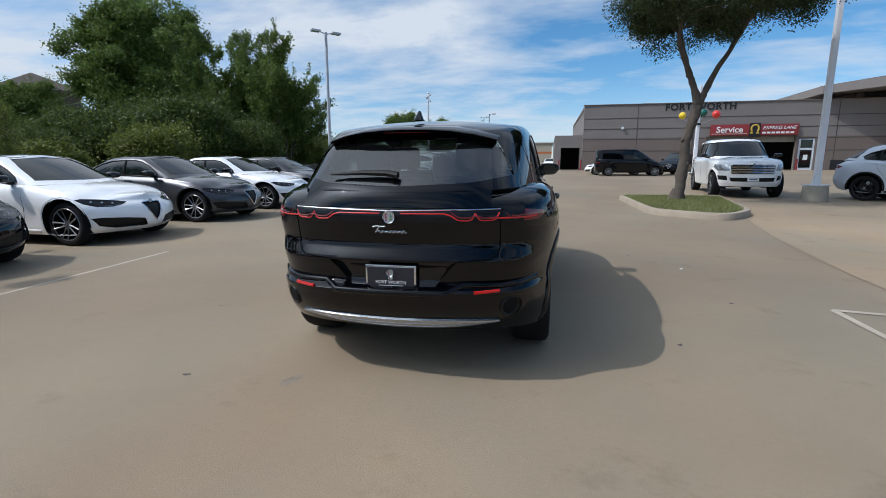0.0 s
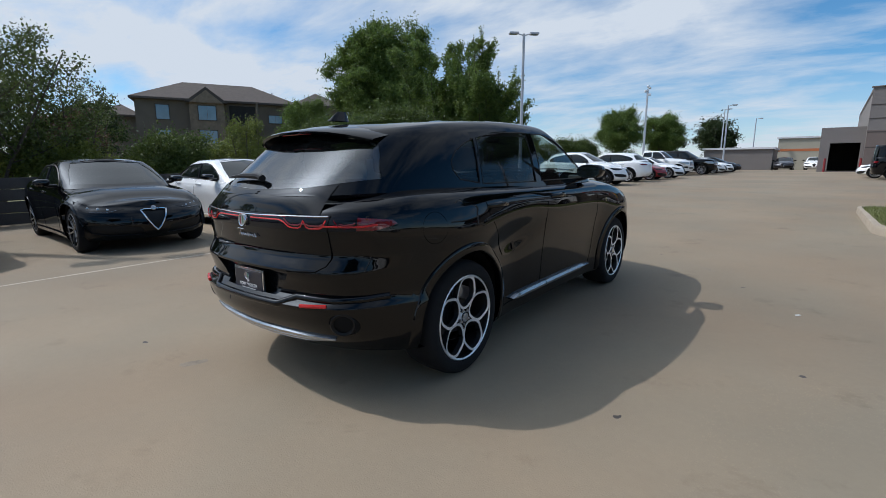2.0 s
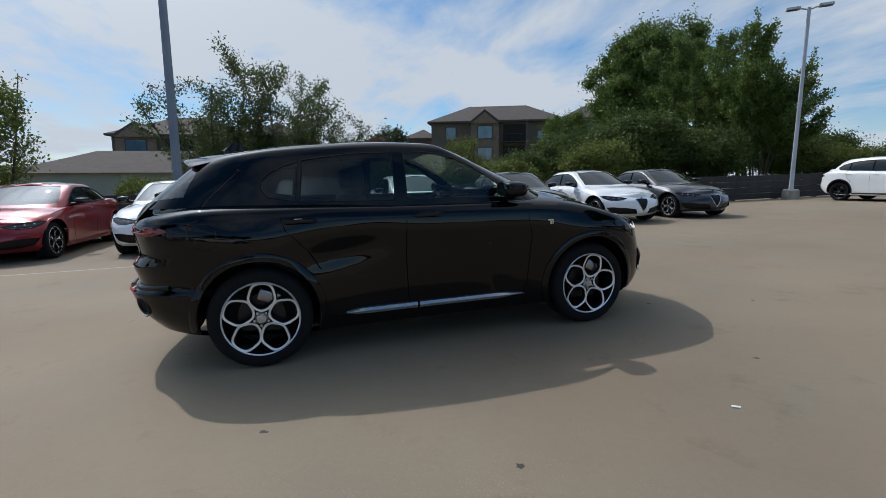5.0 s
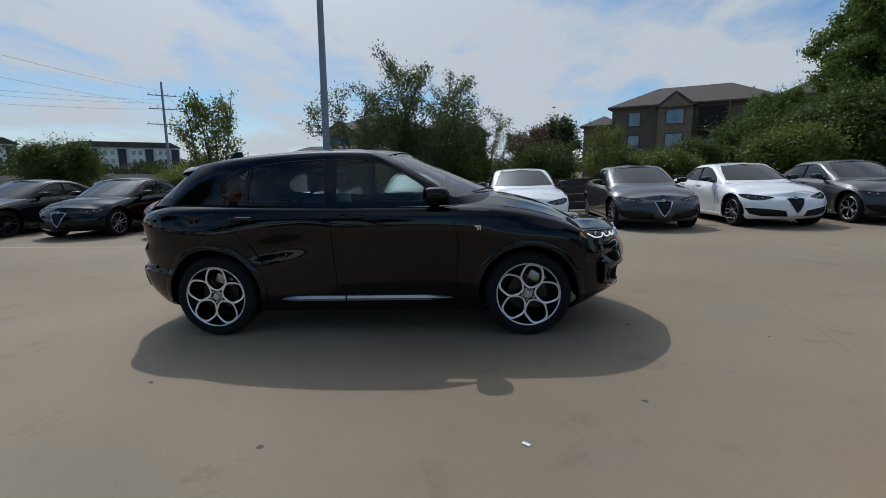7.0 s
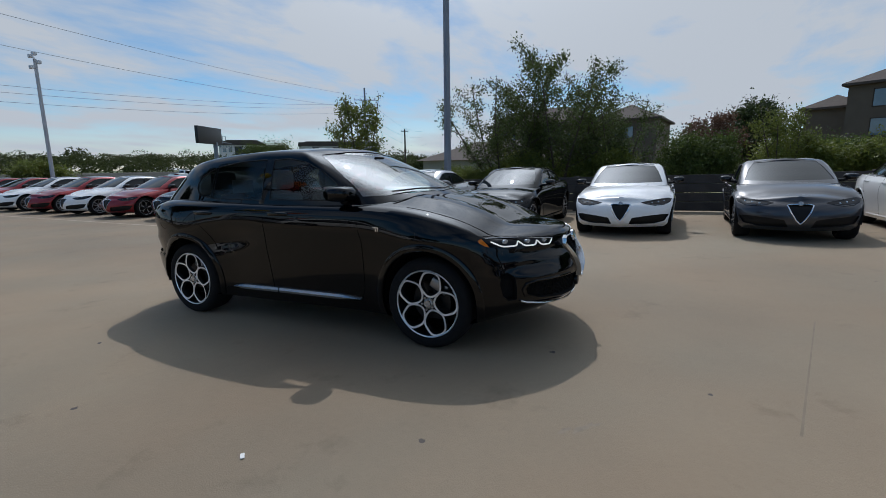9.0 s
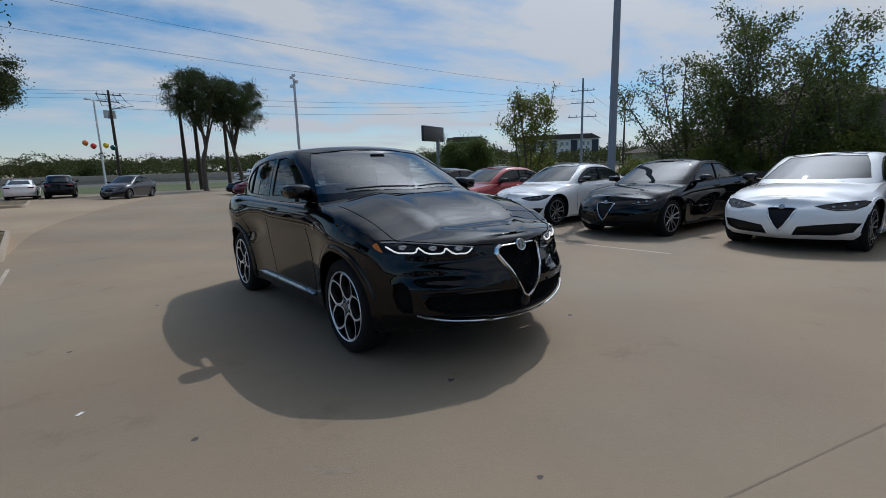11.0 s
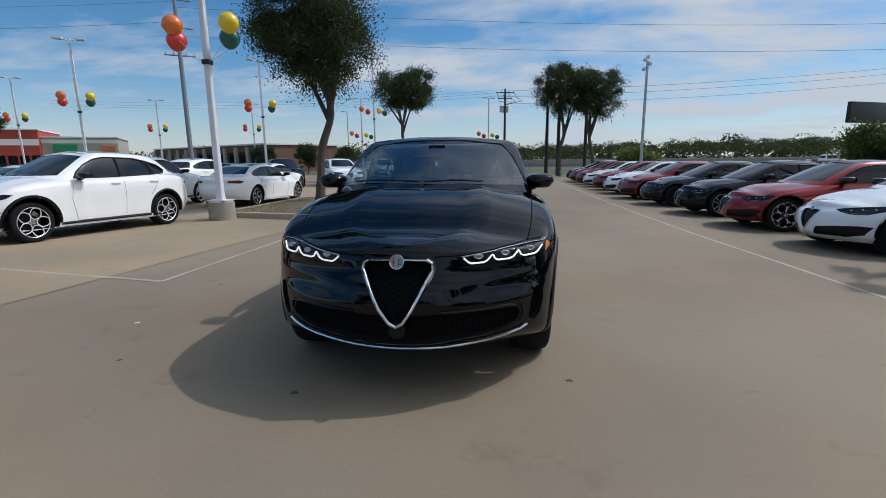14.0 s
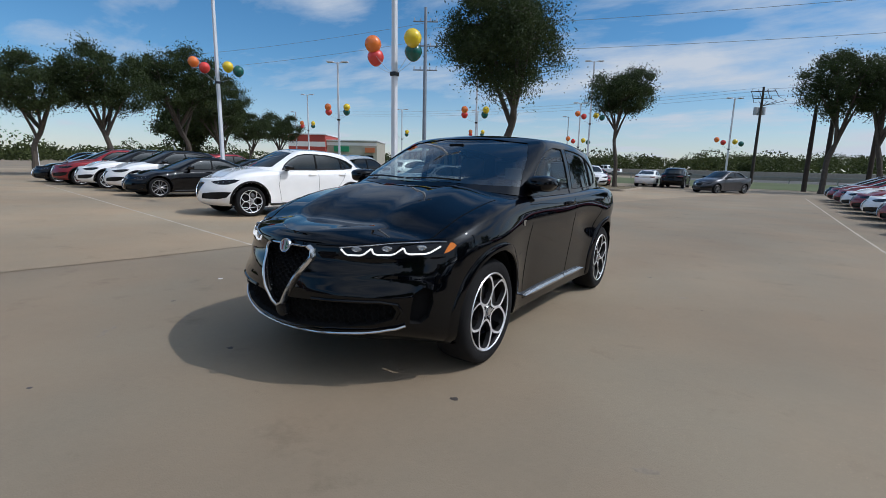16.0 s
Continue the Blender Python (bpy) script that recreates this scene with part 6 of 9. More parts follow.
def row_details(k):
    """Front and rear of the row cars. k: heights of the nose."""
    def add(root, s, body, cabin, tb, tc, pm):
        dz, wid = k["dz"], k["wide"]
        sh = [(x * 0.92, z + dz) for x, z in k["shield"]]
        piece_part(body, sh, 1, 1, "grille", BLACK_PLASTIC, root, out=-0.02, reach=1.5)
        bm = bmesh.new()
        seam(bm, tb, 1, 1, sh + [sh[0]], 0.011, out=0.002, step=0.04)
        part("grille_surround", bm, k.get("trim", CHROME), root)
        p = on_shell(tb, 1, 1, 0, max(z for _, z in sh) + 0.004, 0.012)
        if p is not None:
            bm = bmesh.new()
            lathe(bm, [(0.0, 0.006), (0.030, 0.006), (0.038, 0.0)], 18, facing(p, (0, 0.93, 0.35)))
            part("badge", bm, LENS_CLEAR, root)
        for sg in (1, -1):
            lamp = [(x * wid, z + dz) for x, z in k["lamp"]]
            lens = piece_part(body, lamp if sg > 0 else mirrored(lamp), 1, 1, "headlamp", k.get("lens", LENS_DARK), root, out=0.003, reach=1.0)
            a, b = k["beam"]
            for i in range(3):
                p = on_shell(tb, 1, 1, sg * wid * (a[0] + (b[0] - a[0]) * i / 2), dz + a[1] + (b[1] - a[1]) * i / 2, 0.003)
                if p is not None:
                    rf = bmesh.new()
                    lathe(rf, [(0.0, 0.006), (0.013, 0.006), (0.019, 0.0)], 12, facing(p, (sg * 0.4, 0.9, 0.15)))
                    part("projector", rf, LENS_CLEAR, lens)
            dr = bmesh.new()
            seam(dr, tb, 1, 1, [(sg * x, z + 0.012) for x, z in lamp[1:4]], 0.003, out=0.004, step=0.04)
            part("lamp_strip", dr, LENS_CLEAR, lens)
            low = [(x * wid, z + dz) for x, z in k["intake"]]
            piece_part(body, low if sg > 0 else mirrored(low), 1, 1, "lower_intake", BLACK_PLASTIC, root, out=-0.025, reach=1.0)
            tl = [(x * wid, z + k["dzr"]) for x, z in k["tail_lamp"]]
            piece_part(body, tl if sg > 0 else mirrored(tl), 1, -1, "tail_lamp", LENS_RED, root, out=0.003, reach=1.3)
            sk = bmesh.new()
            seam(sk, tb, 0, sg, [(s["axles"][1] + 0.46, s["sill"] + 0.06), (s["axles"][0] - 0.46, s["sill"] + 0.06)], 0.03, out=-0.012, step=0.15, sides=8)
            part("sill_trim", sk, k.get("sill_mat", pm), root)
        for z in k.get("bars", ()):
            bm = bmesh.new()
            seam(bm, tb, 1, 1, [(-0.60, z), (0.60, z)], 0.016, out=0.006, step=0.1, sides=6)
            part("grille_bar", bm, CHROME, root)
        if k.get("low_grille"):
            piece_part(body, k["low_grille"], 1, 1, "lower_grille", BLACK_PLASTIC, root, out=-0.03, reach=1.5)
            p = on_shell(tb, 1, 1, 0, 0.60, 0.0)
            part("plate", boxed(-0.155, 0.155, p.y - 0.01, p.y + 0.012, 0.53, 0.67, 0.004), SIGN_WHITE, root)
            part("plate_bar", boxed(-0.11, 0.11, p.y + 0.0125, p.y + 0.014, 0.585, 0.62), SIGN_BLACK, root)
        if k.get("sunroof"):
            (y0, y1), w = k["sunroof"], 0.49
            rows = [[on_top(tc, w * q, y0 + (y1 - y0) * i / 8, 0.004) for q in np.linspace(1, -1, 9)] for i in range(9)]
            bm = bmesh.new()
            grid(bm, [r[::-1] for r in rows])
            bmesh.ops.recalc_face_normals(bm, faces=bm.faces[:])
            if sum(f.normal.z for f in bm.faces) < 0:
                bmesh.ops.reverse_faces(bm, faces=bm.faces[:])
            part("sunroof", bm, GLASS_DARK, root)
        if k.get("plate_bar"):
            bm = boxed(-0.15, 0.15, s["rear"] - 0.002, s["rear"] + 0.06, 0.62, 0.76, 0.004)
            part("plate", bm, SIGN_WHITE, root)
    return add


V_SHIELD = [(0.0, 0.30), (0.06, 0.36), (0.13, 0.47), (0.19, 0.60), (0.13, 0.615), (-0.13, 0.615), (-0.19, 0.60), (-0.13, 0.47), (-0.06, 0.36)]
SEDAN_NOSE = dict(sunroof=(-1.0, 0.06), dz=0.015, dzr=0.0, wide=1.0, shield=V_SHIELD,
                  lamp=[(0.345, 0.634), (0.45, 0.600), (0.58, 0.575), (0.74, 0.582), (0.84, 0.630), (0.872, 0.690), (0.80, 0.704), (0.60, 0.682), (0.44, 0.656)], beam=((0.54, 0.622), (0.74, 0.650)),
                  intake=[(0.15, 0.240), (0.58, 0.244), (0.76, 0.290), (0.83, 0.41), (0.72, 0.418), (0.45, 0.395), (0.21, 0.362)],
                  tail_lamp=[(0.42, 0.80), (0.76, 0.78), (0.82, 0.84), (0.74, 0.88), (0.46, 0.86)])
SUV_NOSE = dict(SEDAN_NOSE, sunroof=(-1.25, 0.10), dz=0.165, dzr=0.14, wide=1.02, sill_mat=BLACK_PLASTIC)
PLAIN_NOSE = dict(SEDAN_NOSE, sunroof=None, dz=0.05, dzr=0.06, wide=0.95, shield=[(-0.26, 0.42), (0.26, 0.42), (0.34, 0.60), (-0.34, 0.60)],
                  lamp=[(0.44, 0.56), (0.62, 0.55), (0.78, 0.62), (0.80, 0.69), (0.62, 0.66)])
GRILLE_NOSE = dict(bars=(0.80, 0.85, 0.90, 0.95, 1.0), dz=0.0, dzr=0.1, wide=1.0, lens=LENS_CLEAR, shield=[(-0.62, 0.76), (0.62, 0.76), (0.66, 1.00), (0.60, 1.04), (-0.60, 1.04), (-0.66, 1.00)],
                   lamp=[(0.62, 0.86), (0.90, 0.85), (0.965, 0.96), (0.95, 1.05), (0.68, 1.04)], beam=((0.74, 0.95), (0.88, 0.95)), low_grille=[(-0.58, 0.52), (0.58, 0.52), (0.62, 0.64), (-0.62, 0.64)],
                   intake=[(0.66, 0.55), (0.90, 0.57), (0.90, 0.70), (0.70, 0.70)], tail_lamp=[(0.76, 0.85), (0.98, 0.85), (0.98, 1.08), (0.78, 1.08)])
VAN_NOSE = dict(PLAIN_NOSE, dz=0.12, dzr=0.12, wide=0.98)

# ---- ground ----
def sheet(name, x_lines, y_lines, material, label, category, lift=0.0, kind="structure"):
    bm = bmesh.new()
    grid(bm, [[Vector((x, y, ground_z(x, y) + lift)) for x in x_lines] for y in y_lines])
    bmesh.ops.recalc_face_normals(bm, faces=bm.faces[:])
    if bm.faces and sum(f.normal.z for f in bm.faces) < 0:
        bmesh.ops.reverse_faces(bm, faces=bm.faces[:])
    return solid(name, bm, material, label, category, kind=kind)


def span(a, b, step):
    n = max(1, int(round(abs(b - a) / step)))
    return [a + (b - a) * k / n for k in range(n + 1)]


FAR = [-2500, -900, -400, -200, -120, -80]
sheet("ground", FAR + span(-60, 60, 3) + [-v for v in FAR[::-1]], FAR + [-60, -47, -35, -27, -20] + span(-12, 12, 1) + [16, 20, 25, 30, 40, 50, 60] + [-v for v in FAR[::-1]],
      CONCRETE, "sunlit tan concrete of the car lot, faintly stained", "ground")
bm = bmesh.new()
JOINT_LINE = [(-33, -0.9), (-30, -0.4), (-24, 1.4), (-13.5, 3.5), (-6.2, 3.72), (-3.0, 4.0), (-0.3, 4.12), (1.2, 4.2), (4.0, 4.55), (6.4, 5.05), (12.0, 6.2)]
grid(bm, [[Vector((x, y, ground_z(x, y) + 0.004)) for x in [curve_at(JOINT_LINE, y) + (60 - curve_at(JOINT_LINE, y)) * k / 14 for k in range(15)]] for y in span(-33, 12, 1)])
bm.normal_update()
solid("pavement", bm, CONCRETE_EAST, "lighter warm concrete of the east half of the lot", "pavement", kind="structure")
sheet("verge", span(-70, 75, 6), span(-74, -46, 4), FIELD, "mown green verge between the lot and the highway", "grass", 0.02)
sheet("road", [-900, -300, -120, -60, 0, 60, 120, 300, 900], [-92, -80, -74], ASPHALT, "grey highway beyond the verge", "road", 0.03)
sheet("far_field", FAR[:5] + [0, 120, 200, 400, 900, 2500], [-2500, -900, -400, -200, -92], FIELD, "green land beyond the highway", "field", 0.03)
sheet("west_bank", [-900, -300, -120, -60, -30, -13.2], [-46, -20, -5, 10, 30, 60, 120], GRASS_SOIL, "rough grassy ground behind the fence", "ground", 0.02)


def strip_on_ground(name, pts, width, material, label, category, lift=0.004, group=""):
    bm = bmesh.new()
    rows = []
    dense = []
    for (x0, y0), (x1, y1) in zip(pts, pts[1:]):
        n = max(1, int(math.hypot(x1 - x0, y1 - y0) / 0.4))
        dense += [(x0 + (x1 - x0) * k / n, y0 + (y1 - y0) * k / n) for k in range(n)]
    dense.append(pts[-1])
    for i, (x, y) in enumerate(dense):
        a, b = dense[max(0, i - 1)], dense[min(len(dense) - 1, i + 1)]
        d = Vector((b[0] - a[0], b[1] - a[1])).normalized()
        w = width * random.uniform(0.72, 1.15) / 2
        rows.append([Vector((x - d.y * s * w, y + d.x * s * w, ground_z(x - d.y * s * w, y + d.x * s * w) + lift)) for s in (-1, 1)])
    grid(bm, rows)
    bm.normal_update()
    if bm.faces[0:1] and list(bm.faces)[0].normal.z < 0:
        bmesh.ops.reverse_faces(bm, faces=bm.faces[:])
    return solid(name, bm, material, label, category, group, "structure", smooth=False)


for pts in ([(-4.40, -31), (-4.28, -8), (-4.33, -0.7), (-4.40, 1.0)], [(3.31, -0.2), (3.36, -2.6), (3.47, -5.6)], [(3.31, -0.2), (8.15, -0.96), (15.9, -2.15), (24.0, -3.4)]):
    strip_on_ground("parking_line", pts, 0.055, LINE, "worn pale painted parking line on concrete", "line", 0.0015 if pts[0][0] < 0 else 0.0055, "parking lines")
for pts in ([(5.05, 6.4), (4.55, 4.0), (4.2, 1.2), (4.12, -0.3), (4.0, -3.0), (3.72, -6.2)], [(3.5, -13.5), (1.4, -24), (-0.4, -30), (-0.9, -33)], [(1.21, 3.57), (0.71, 3.68), (0.08, 3.82), (-0.87, 4.03)]):
    strip_on_ground("slab_joint", pts, 0.012, JOINT, "filled joint between concrete slabs", "joint", 0.0015 if pts[0][1] == 3.57 else 0.0055, "slab joints")


def spot(x, y, r, material, seed, long=1.0, turn=0.0):
    rnd = random.Random(seed)
    bm = bmesh.new()
    ring = []
    for k in range(14):
        a = 2 * math.pi * k / 14
        q = r * rnd.uniform(0.6, 1.15)
        px, py = q * math.cos(a) * long, q * math.sin(a)
        X, Y = x + px * math.cos(turn) - py * math.sin(turn), y + px * math.sin(turn) + py * math.cos(turn)
        ring.append(bm.verts.new((X, Y, ground_z(X, Y) + 0.0014)))
    bm.faces.new(ring)
    return bm


for i, (x, y, r, m, lo, tu) in enumerate([(-0.99, 1.87, 0.022, STAIN, 1.2, 0.3), (0.61, 2.21, 0.024, STAIN, 1.1, 0.1), (1.85, -1.26, 0.018, STAIN, 1.4, 1.0), (2.55, -0.15, 0.02, STAIN, 1.2, 0.4), (-1.2, -2.35, 0.02, STAIN, 1.5, 0.2), (2.0, 1.9, 0.018, STAIN, 1.2, 0.2), (0.9, 3.2, 0.016, STAIN, 1.0, 0.2)]):
    solid("oil_spot", spot(x, y, r, m, i, lo, tu), m, "small dark spot on the concrete", "stain", "spots", "stuff", smooth=False)
for i, (x, y, r, lo, tu) in enumerate([(1.56, 2.60, 0.022, 4.0, 2.6), (1.62, 2.52, 0.016, 3.5, 2.7), (1.50, 2.66, 0.014, 3.0, 2.5), (-1.7, -1.5, 0.03, 2.0, 0.9), (-0.55, -2.3, 0.045, 2.6, 1.0), (-2.0, 1.9, 0.03, 2.4, 0.4)]):
    solid("dirt_scuff", spot(x, y, r, RUST_STAIN, 40 + i, lo, tu), RUST_STAIN, "faint brown scuff on the concrete", "stain", "scuffs", "stuff", smooth=False)
solid("paper_scrap", boxed(-0.022, 0.022, -0.010, 0.010, 0, 0.003), SIGN_WHITE, "small scrap of white paper lying on the concrete", "litter", m=stand(2.47, 1.18, 50, dz=0.003))


# ---- kerbed islands ----
def rounded(poly, r=0.4, n=5):
    out = []
    k = len(poly)
    for i in range(k):
        p, a, b = Vector(poly[i]), Vector(poly[i - 1]), Vector(poly[(i + 1) % k])
        u, v = (a - p).normalized(), (b - p).normalized()
        for j in range(n + 1):
            t = j / n
            q = (p + u * r) * (1 - t) ** 2 + p * 2 * t * (1 - t) + (p + v * r) * t**2
            out.append((q.x, q.y))
    return out


def island(poly, soil, label, seed, blades, blade_mat):
    rnd = random.Random(seed)
    root = thing("planting_island", label, "island", "planting islands", "structure")
    outer = rounded(poly, 0.55)
    c = Vector((sum(p[0] for p in outer) / len(outer), sum(p[1] for p in outer) / len(outer)))

    def inset(p, d):
        v = Vector(p) - c
        return tuple(c + v * max(0.1, 1 - d / v.length))
    inner = [inset(p, 0.16) for p in outer]
    bm = bmesh.new()
    rows = []
    for (ox, oy), (ix, iy) in zip(outer + [outer[0]], inner + [inner[0]]):
        z = ground_z(ox, oy)
        rows.append([Vector((ox, oy, z - 0.05)), Vector((ox, oy, z + 0.115)), Vector((ox + (ix - ox) * 0.12, oy + (iy - oy) * 0.12, z + 0.142)), Vector((ox + (ix - ox) * 0.9, oy + (iy - oy) * 0.9, z + 0.15)), Vector((ix, iy, z + 0.14)), Vector((ix, iy, z + 0.03))])
    grid(bm, rows)
    bmesh.ops.recalc_face_normals(bm, faces=bm.faces[:])
    part("kerb", bm, CURB, root, "pale concrete kerb")
    bm = bmesh.new()
    ctr = bm.verts.new((c.x, c.y, ground_z(c.x, c.y) + 0.16))
    vs = [bm.verts.new((x, y, ground_z(x, y) + 0.115)) for x, y in inner]
    for a, b in zip(vs, vs[1:] + vs[:1]):
        bm.faces.new([ctr, a, b])
    part("soil", bm, soil, root)
    verts, faces = [], []
    lo_x, hi_x, lo_y, hi_y = min(p[0] for p in inner), max(p[0] for p in inner), min(p[1] for p in inner), max(p[1] for p in inner)
    while len(faces) < blades:
        x, y = rnd.uniform(lo_x, hi_x), rnd.uniform(lo_y, hi_y)
        if not inside(inner, x, y):
            continue
        a, h = rnd.uniform(0, 6.28), rnd.uniform(0.03, 0.085)
        z = ground_z(x, y) + 0.115 + 0.03 * (1 - min(1, (Vector((x, y)) - c).length / 2))
        k = len(verts)
        w = 0.006
        verts += [(x - w * math.cos(a), y - w * math.sin(a), z), (x + w * math.cos(a), y + w * math.sin(a), z), (x + rnd.uniform(-0.05, 0.05), y + rnd.uniform(-0.05, 0.05), z + h)]
        faces.append((k, k + 1, k + 2))
    me = bpy.data.meshes.new("grass")
    me.from_pydata(verts, [], faces)
    me.materials.append(blade_mat)
    ob = tagged(new("grass", me), kind="stuff")
    ob.parent = root
    return root


island([(3.1, 11.2), (3.2, 6.7), (4.5, 5.75), (5.35, 6.8), (6.1, 11.3)], GRASS_SOIL, "concrete-kerbed island with short green grass round a tree", 3, 9000, GRASS_BLADE)
island([(3.6, -6.35), (6.9, -6.9), (7.0, -12.6), (4.1, -12.4)], MULCH, "concrete-kerbed island with dry brown mulch", 4, 3500, MULCH)
island([(5.0, -27.5), (8.4, -27.8), (8.6, -34.5), (5.3, -34.2)], MULCH, "kerbed island with dry mulch round an oak", 5, 1500, MULCH)


# ---- trees ----
def leaf_mesh(name, pts, size, rnd, material):
    """Many small folded leaves round the given points."""
    n = len(pts)
    rs = np.random.RandomState(rnd.randrange(10**6))
    P = np.array(pts)
    d = rs.normal(size=(n, 3)); d /= np.linalg.norm(d, axis=1)[:, None]
    e = np.cross(d, rs.normal(size=(n, 3))); e /= np.linalg.norm(e, axis=1)[:, None]
    nn = np.cross(d, e)
    L = (size * rs.uniform(0.6, 1.25, n))[:, None]
    V = np.stack([P, P + d * L * 0.5 + e * L * 0.27 + nn * L * 0.08, P + d * L, P + d * L * 0.5 - e * L * 0.27 + nn * L * 0.08], 1).reshape(-1, 3)
    F = np.arange(n * 4).reshape(-1, 4)
    me = bpy.data.meshes.new(name)
    me.from_pydata(V.tolist(), [], F.tolist())
    me.materials.append(material)
    return me


def tree_meshes(seed, h, crown_r, crown_base, leaf, leaves, size, trunk_r=0.14, fork=0.45, clusters=70, spread=0.5, droop=0.0, tall=1.0, bend=0.25, stems=1, fork_up=False, lean=0.0, loose=18):
    rnd = random.Random(seed)
    wood = bmesh.new()
    cz = (h + crown_base) / 2
    hz = (h - crown_base) / 2
    tips = []

    def within(v):
        """Draws a branch's end back into the crown."""
        d = math.sqrt((v.x / crown_r) ** 2 + (v.y / crown_r) ** 2 + ((v.z - cz) / hz) ** 2)
        c = Vector((0, 0, cz))
        return v if d < 0.78 else c + (v - c) * 0.78 / d
    for st in range(stems):
        a0 = rnd.uniform(0, 6.28)
        foot = Vector((math.cos(a0), math.sin(a0), 0)) * (0.0 if stems == 1 else 0.25)
        trunk = []
        for k in range(13):
            t = k / 12
            z = crown_base * (fork + 0.55) * t
            wob = 0.35 * trunk_r * (math.sin(9 * t + seed) if stems == 1 else 0)
            trunk.append(foot + Vector((wob + bend * math.sin(2.6 * t + seed) * t + foot.x * 1.2 * t, bend * math.cos(1.9 * t + seed) * t + foot.y * 1.2 * t, z)))
        tube(wood, [trunk[0] - Vector((0, 0, 0.15))] + trunk, [trunk_r * 1.55, trunk_r * 1.35] + [trunk_r * (1.08 - 0.35 * k / 12) * rnd.uniform(0.90, 1.12) for k in range(1, 13)], 9)
        top = trunk[-1]
        limbs = 3 if fork_up else max(3, int(6 / stems) + 1)
        for i in range(limbs):
            a = 2 * math.pi * (i + rnd.uniform(-0.3, 0.3)) / limbs
            q = rnd.uniform(0.45, 0.85)
            end = Vector((top.x * 0.5 + crown_r * q * math.cos(a), top.y * 0.5 + crown_r * q * math.sin(a), cz + hz * rnd.uniform(-0.25, 0.75) * tall))
            end = within(end)
            mid = top.lerp(end, 0.5) + Vector((rnd.uniform(-0.2, 0.2), rnd.uniform(-0.2, 0.2), rnd.uniform(0.05, 0.4)))
            start = trunk[-3] if i % 2 else top
            path = [start.lerp(mid, t) .lerp(mid.lerp(end, t), t) for t in (0, 0.25, 0.5, 0.75, 1.0)]
            tube(wood, path, [trunk_r * r for r in (0.62, 0.48, 0.34, 0.22, 0.08)], 6)
            for j in range(5):
                b = path[rnd.choice((2, 3, 4))]
                u = rnd.uniform(0, 6.28)
                e2 = b + Vector((math.cos(u), math.sin(u), rnd.uniform(-0.2, 0.9))) * crown_r * rnd.uniform(0.25, 0.5)
                e2 = within(e2)
                tube(wood, [b, b.lerp(e2, 0.5) + Vector((0, 0, 0.08)), e2], [trunk_r * 0.2, trunk_r * 0.12, 0.008], 5)
                tips.append(e2)
            tips.append(end)
    cl = []
    while len(cl) < clusters:
        v = Vector((rnd.uniform(-1, 1), rnd.uniform(-1, 1), rnd.uniform(-1, 1)))
        if 0.25 < v.length < 1:
            # lumpy outline
            k = 0.80 + 0.38 * noise.noise(v * 1.7 + Vector((seed * 3.1, 0, 0)))
            cl.append(Vector((v.x * crown_r * k, v.y * crown_r * k, cz + v.z * hz * k)))
    cl += [t for t in tips if t.z > crown_base * 0.8]
    pts = []
    per = max(1, leaves // len(cl))
    for c in cl:
        r = spread * rnd.uniform(0.6, 1.3)
        out = Vector((c.x, c.y, (c.z - cz) * 0.8))
        out = out.normalized() if out.length > 0.01 else Vector((0, 0, 1))
        for _ in range(int(per * rnd.uniform(0.5, 1.5))):
            g = Vector((rnd.gauss(0, 0.5), rnd.gauss(0, 0.5), rnd.gauss(0, 0.38)))
            p = c + g * r
            p.z -= droop * max(0, g.length) * r * rnd.uniform(0, 1)
            pts.append(tuple(p))
        # a few loose twigs beyond the mass
        for _ in range(per // loose):
            p = c + out * r * rnd.uniform(0.8, 1.7) + Vector((rnd.gauss(0, 0.12), rnd.gauss(0, 0.12), rnd.gauss(0, 0.12)))
            pts.append(tuple(p))
    for v in wood.verts:
        v.co.x += lean * max(0, v.co.z) / cz
    pts = [(x + lean * z / cz, y, z) for x, y, z in pts]
    return to_mesh("trunk", wood, BARK), leaf_mesh("crown", pts, size, rnd, leaf)


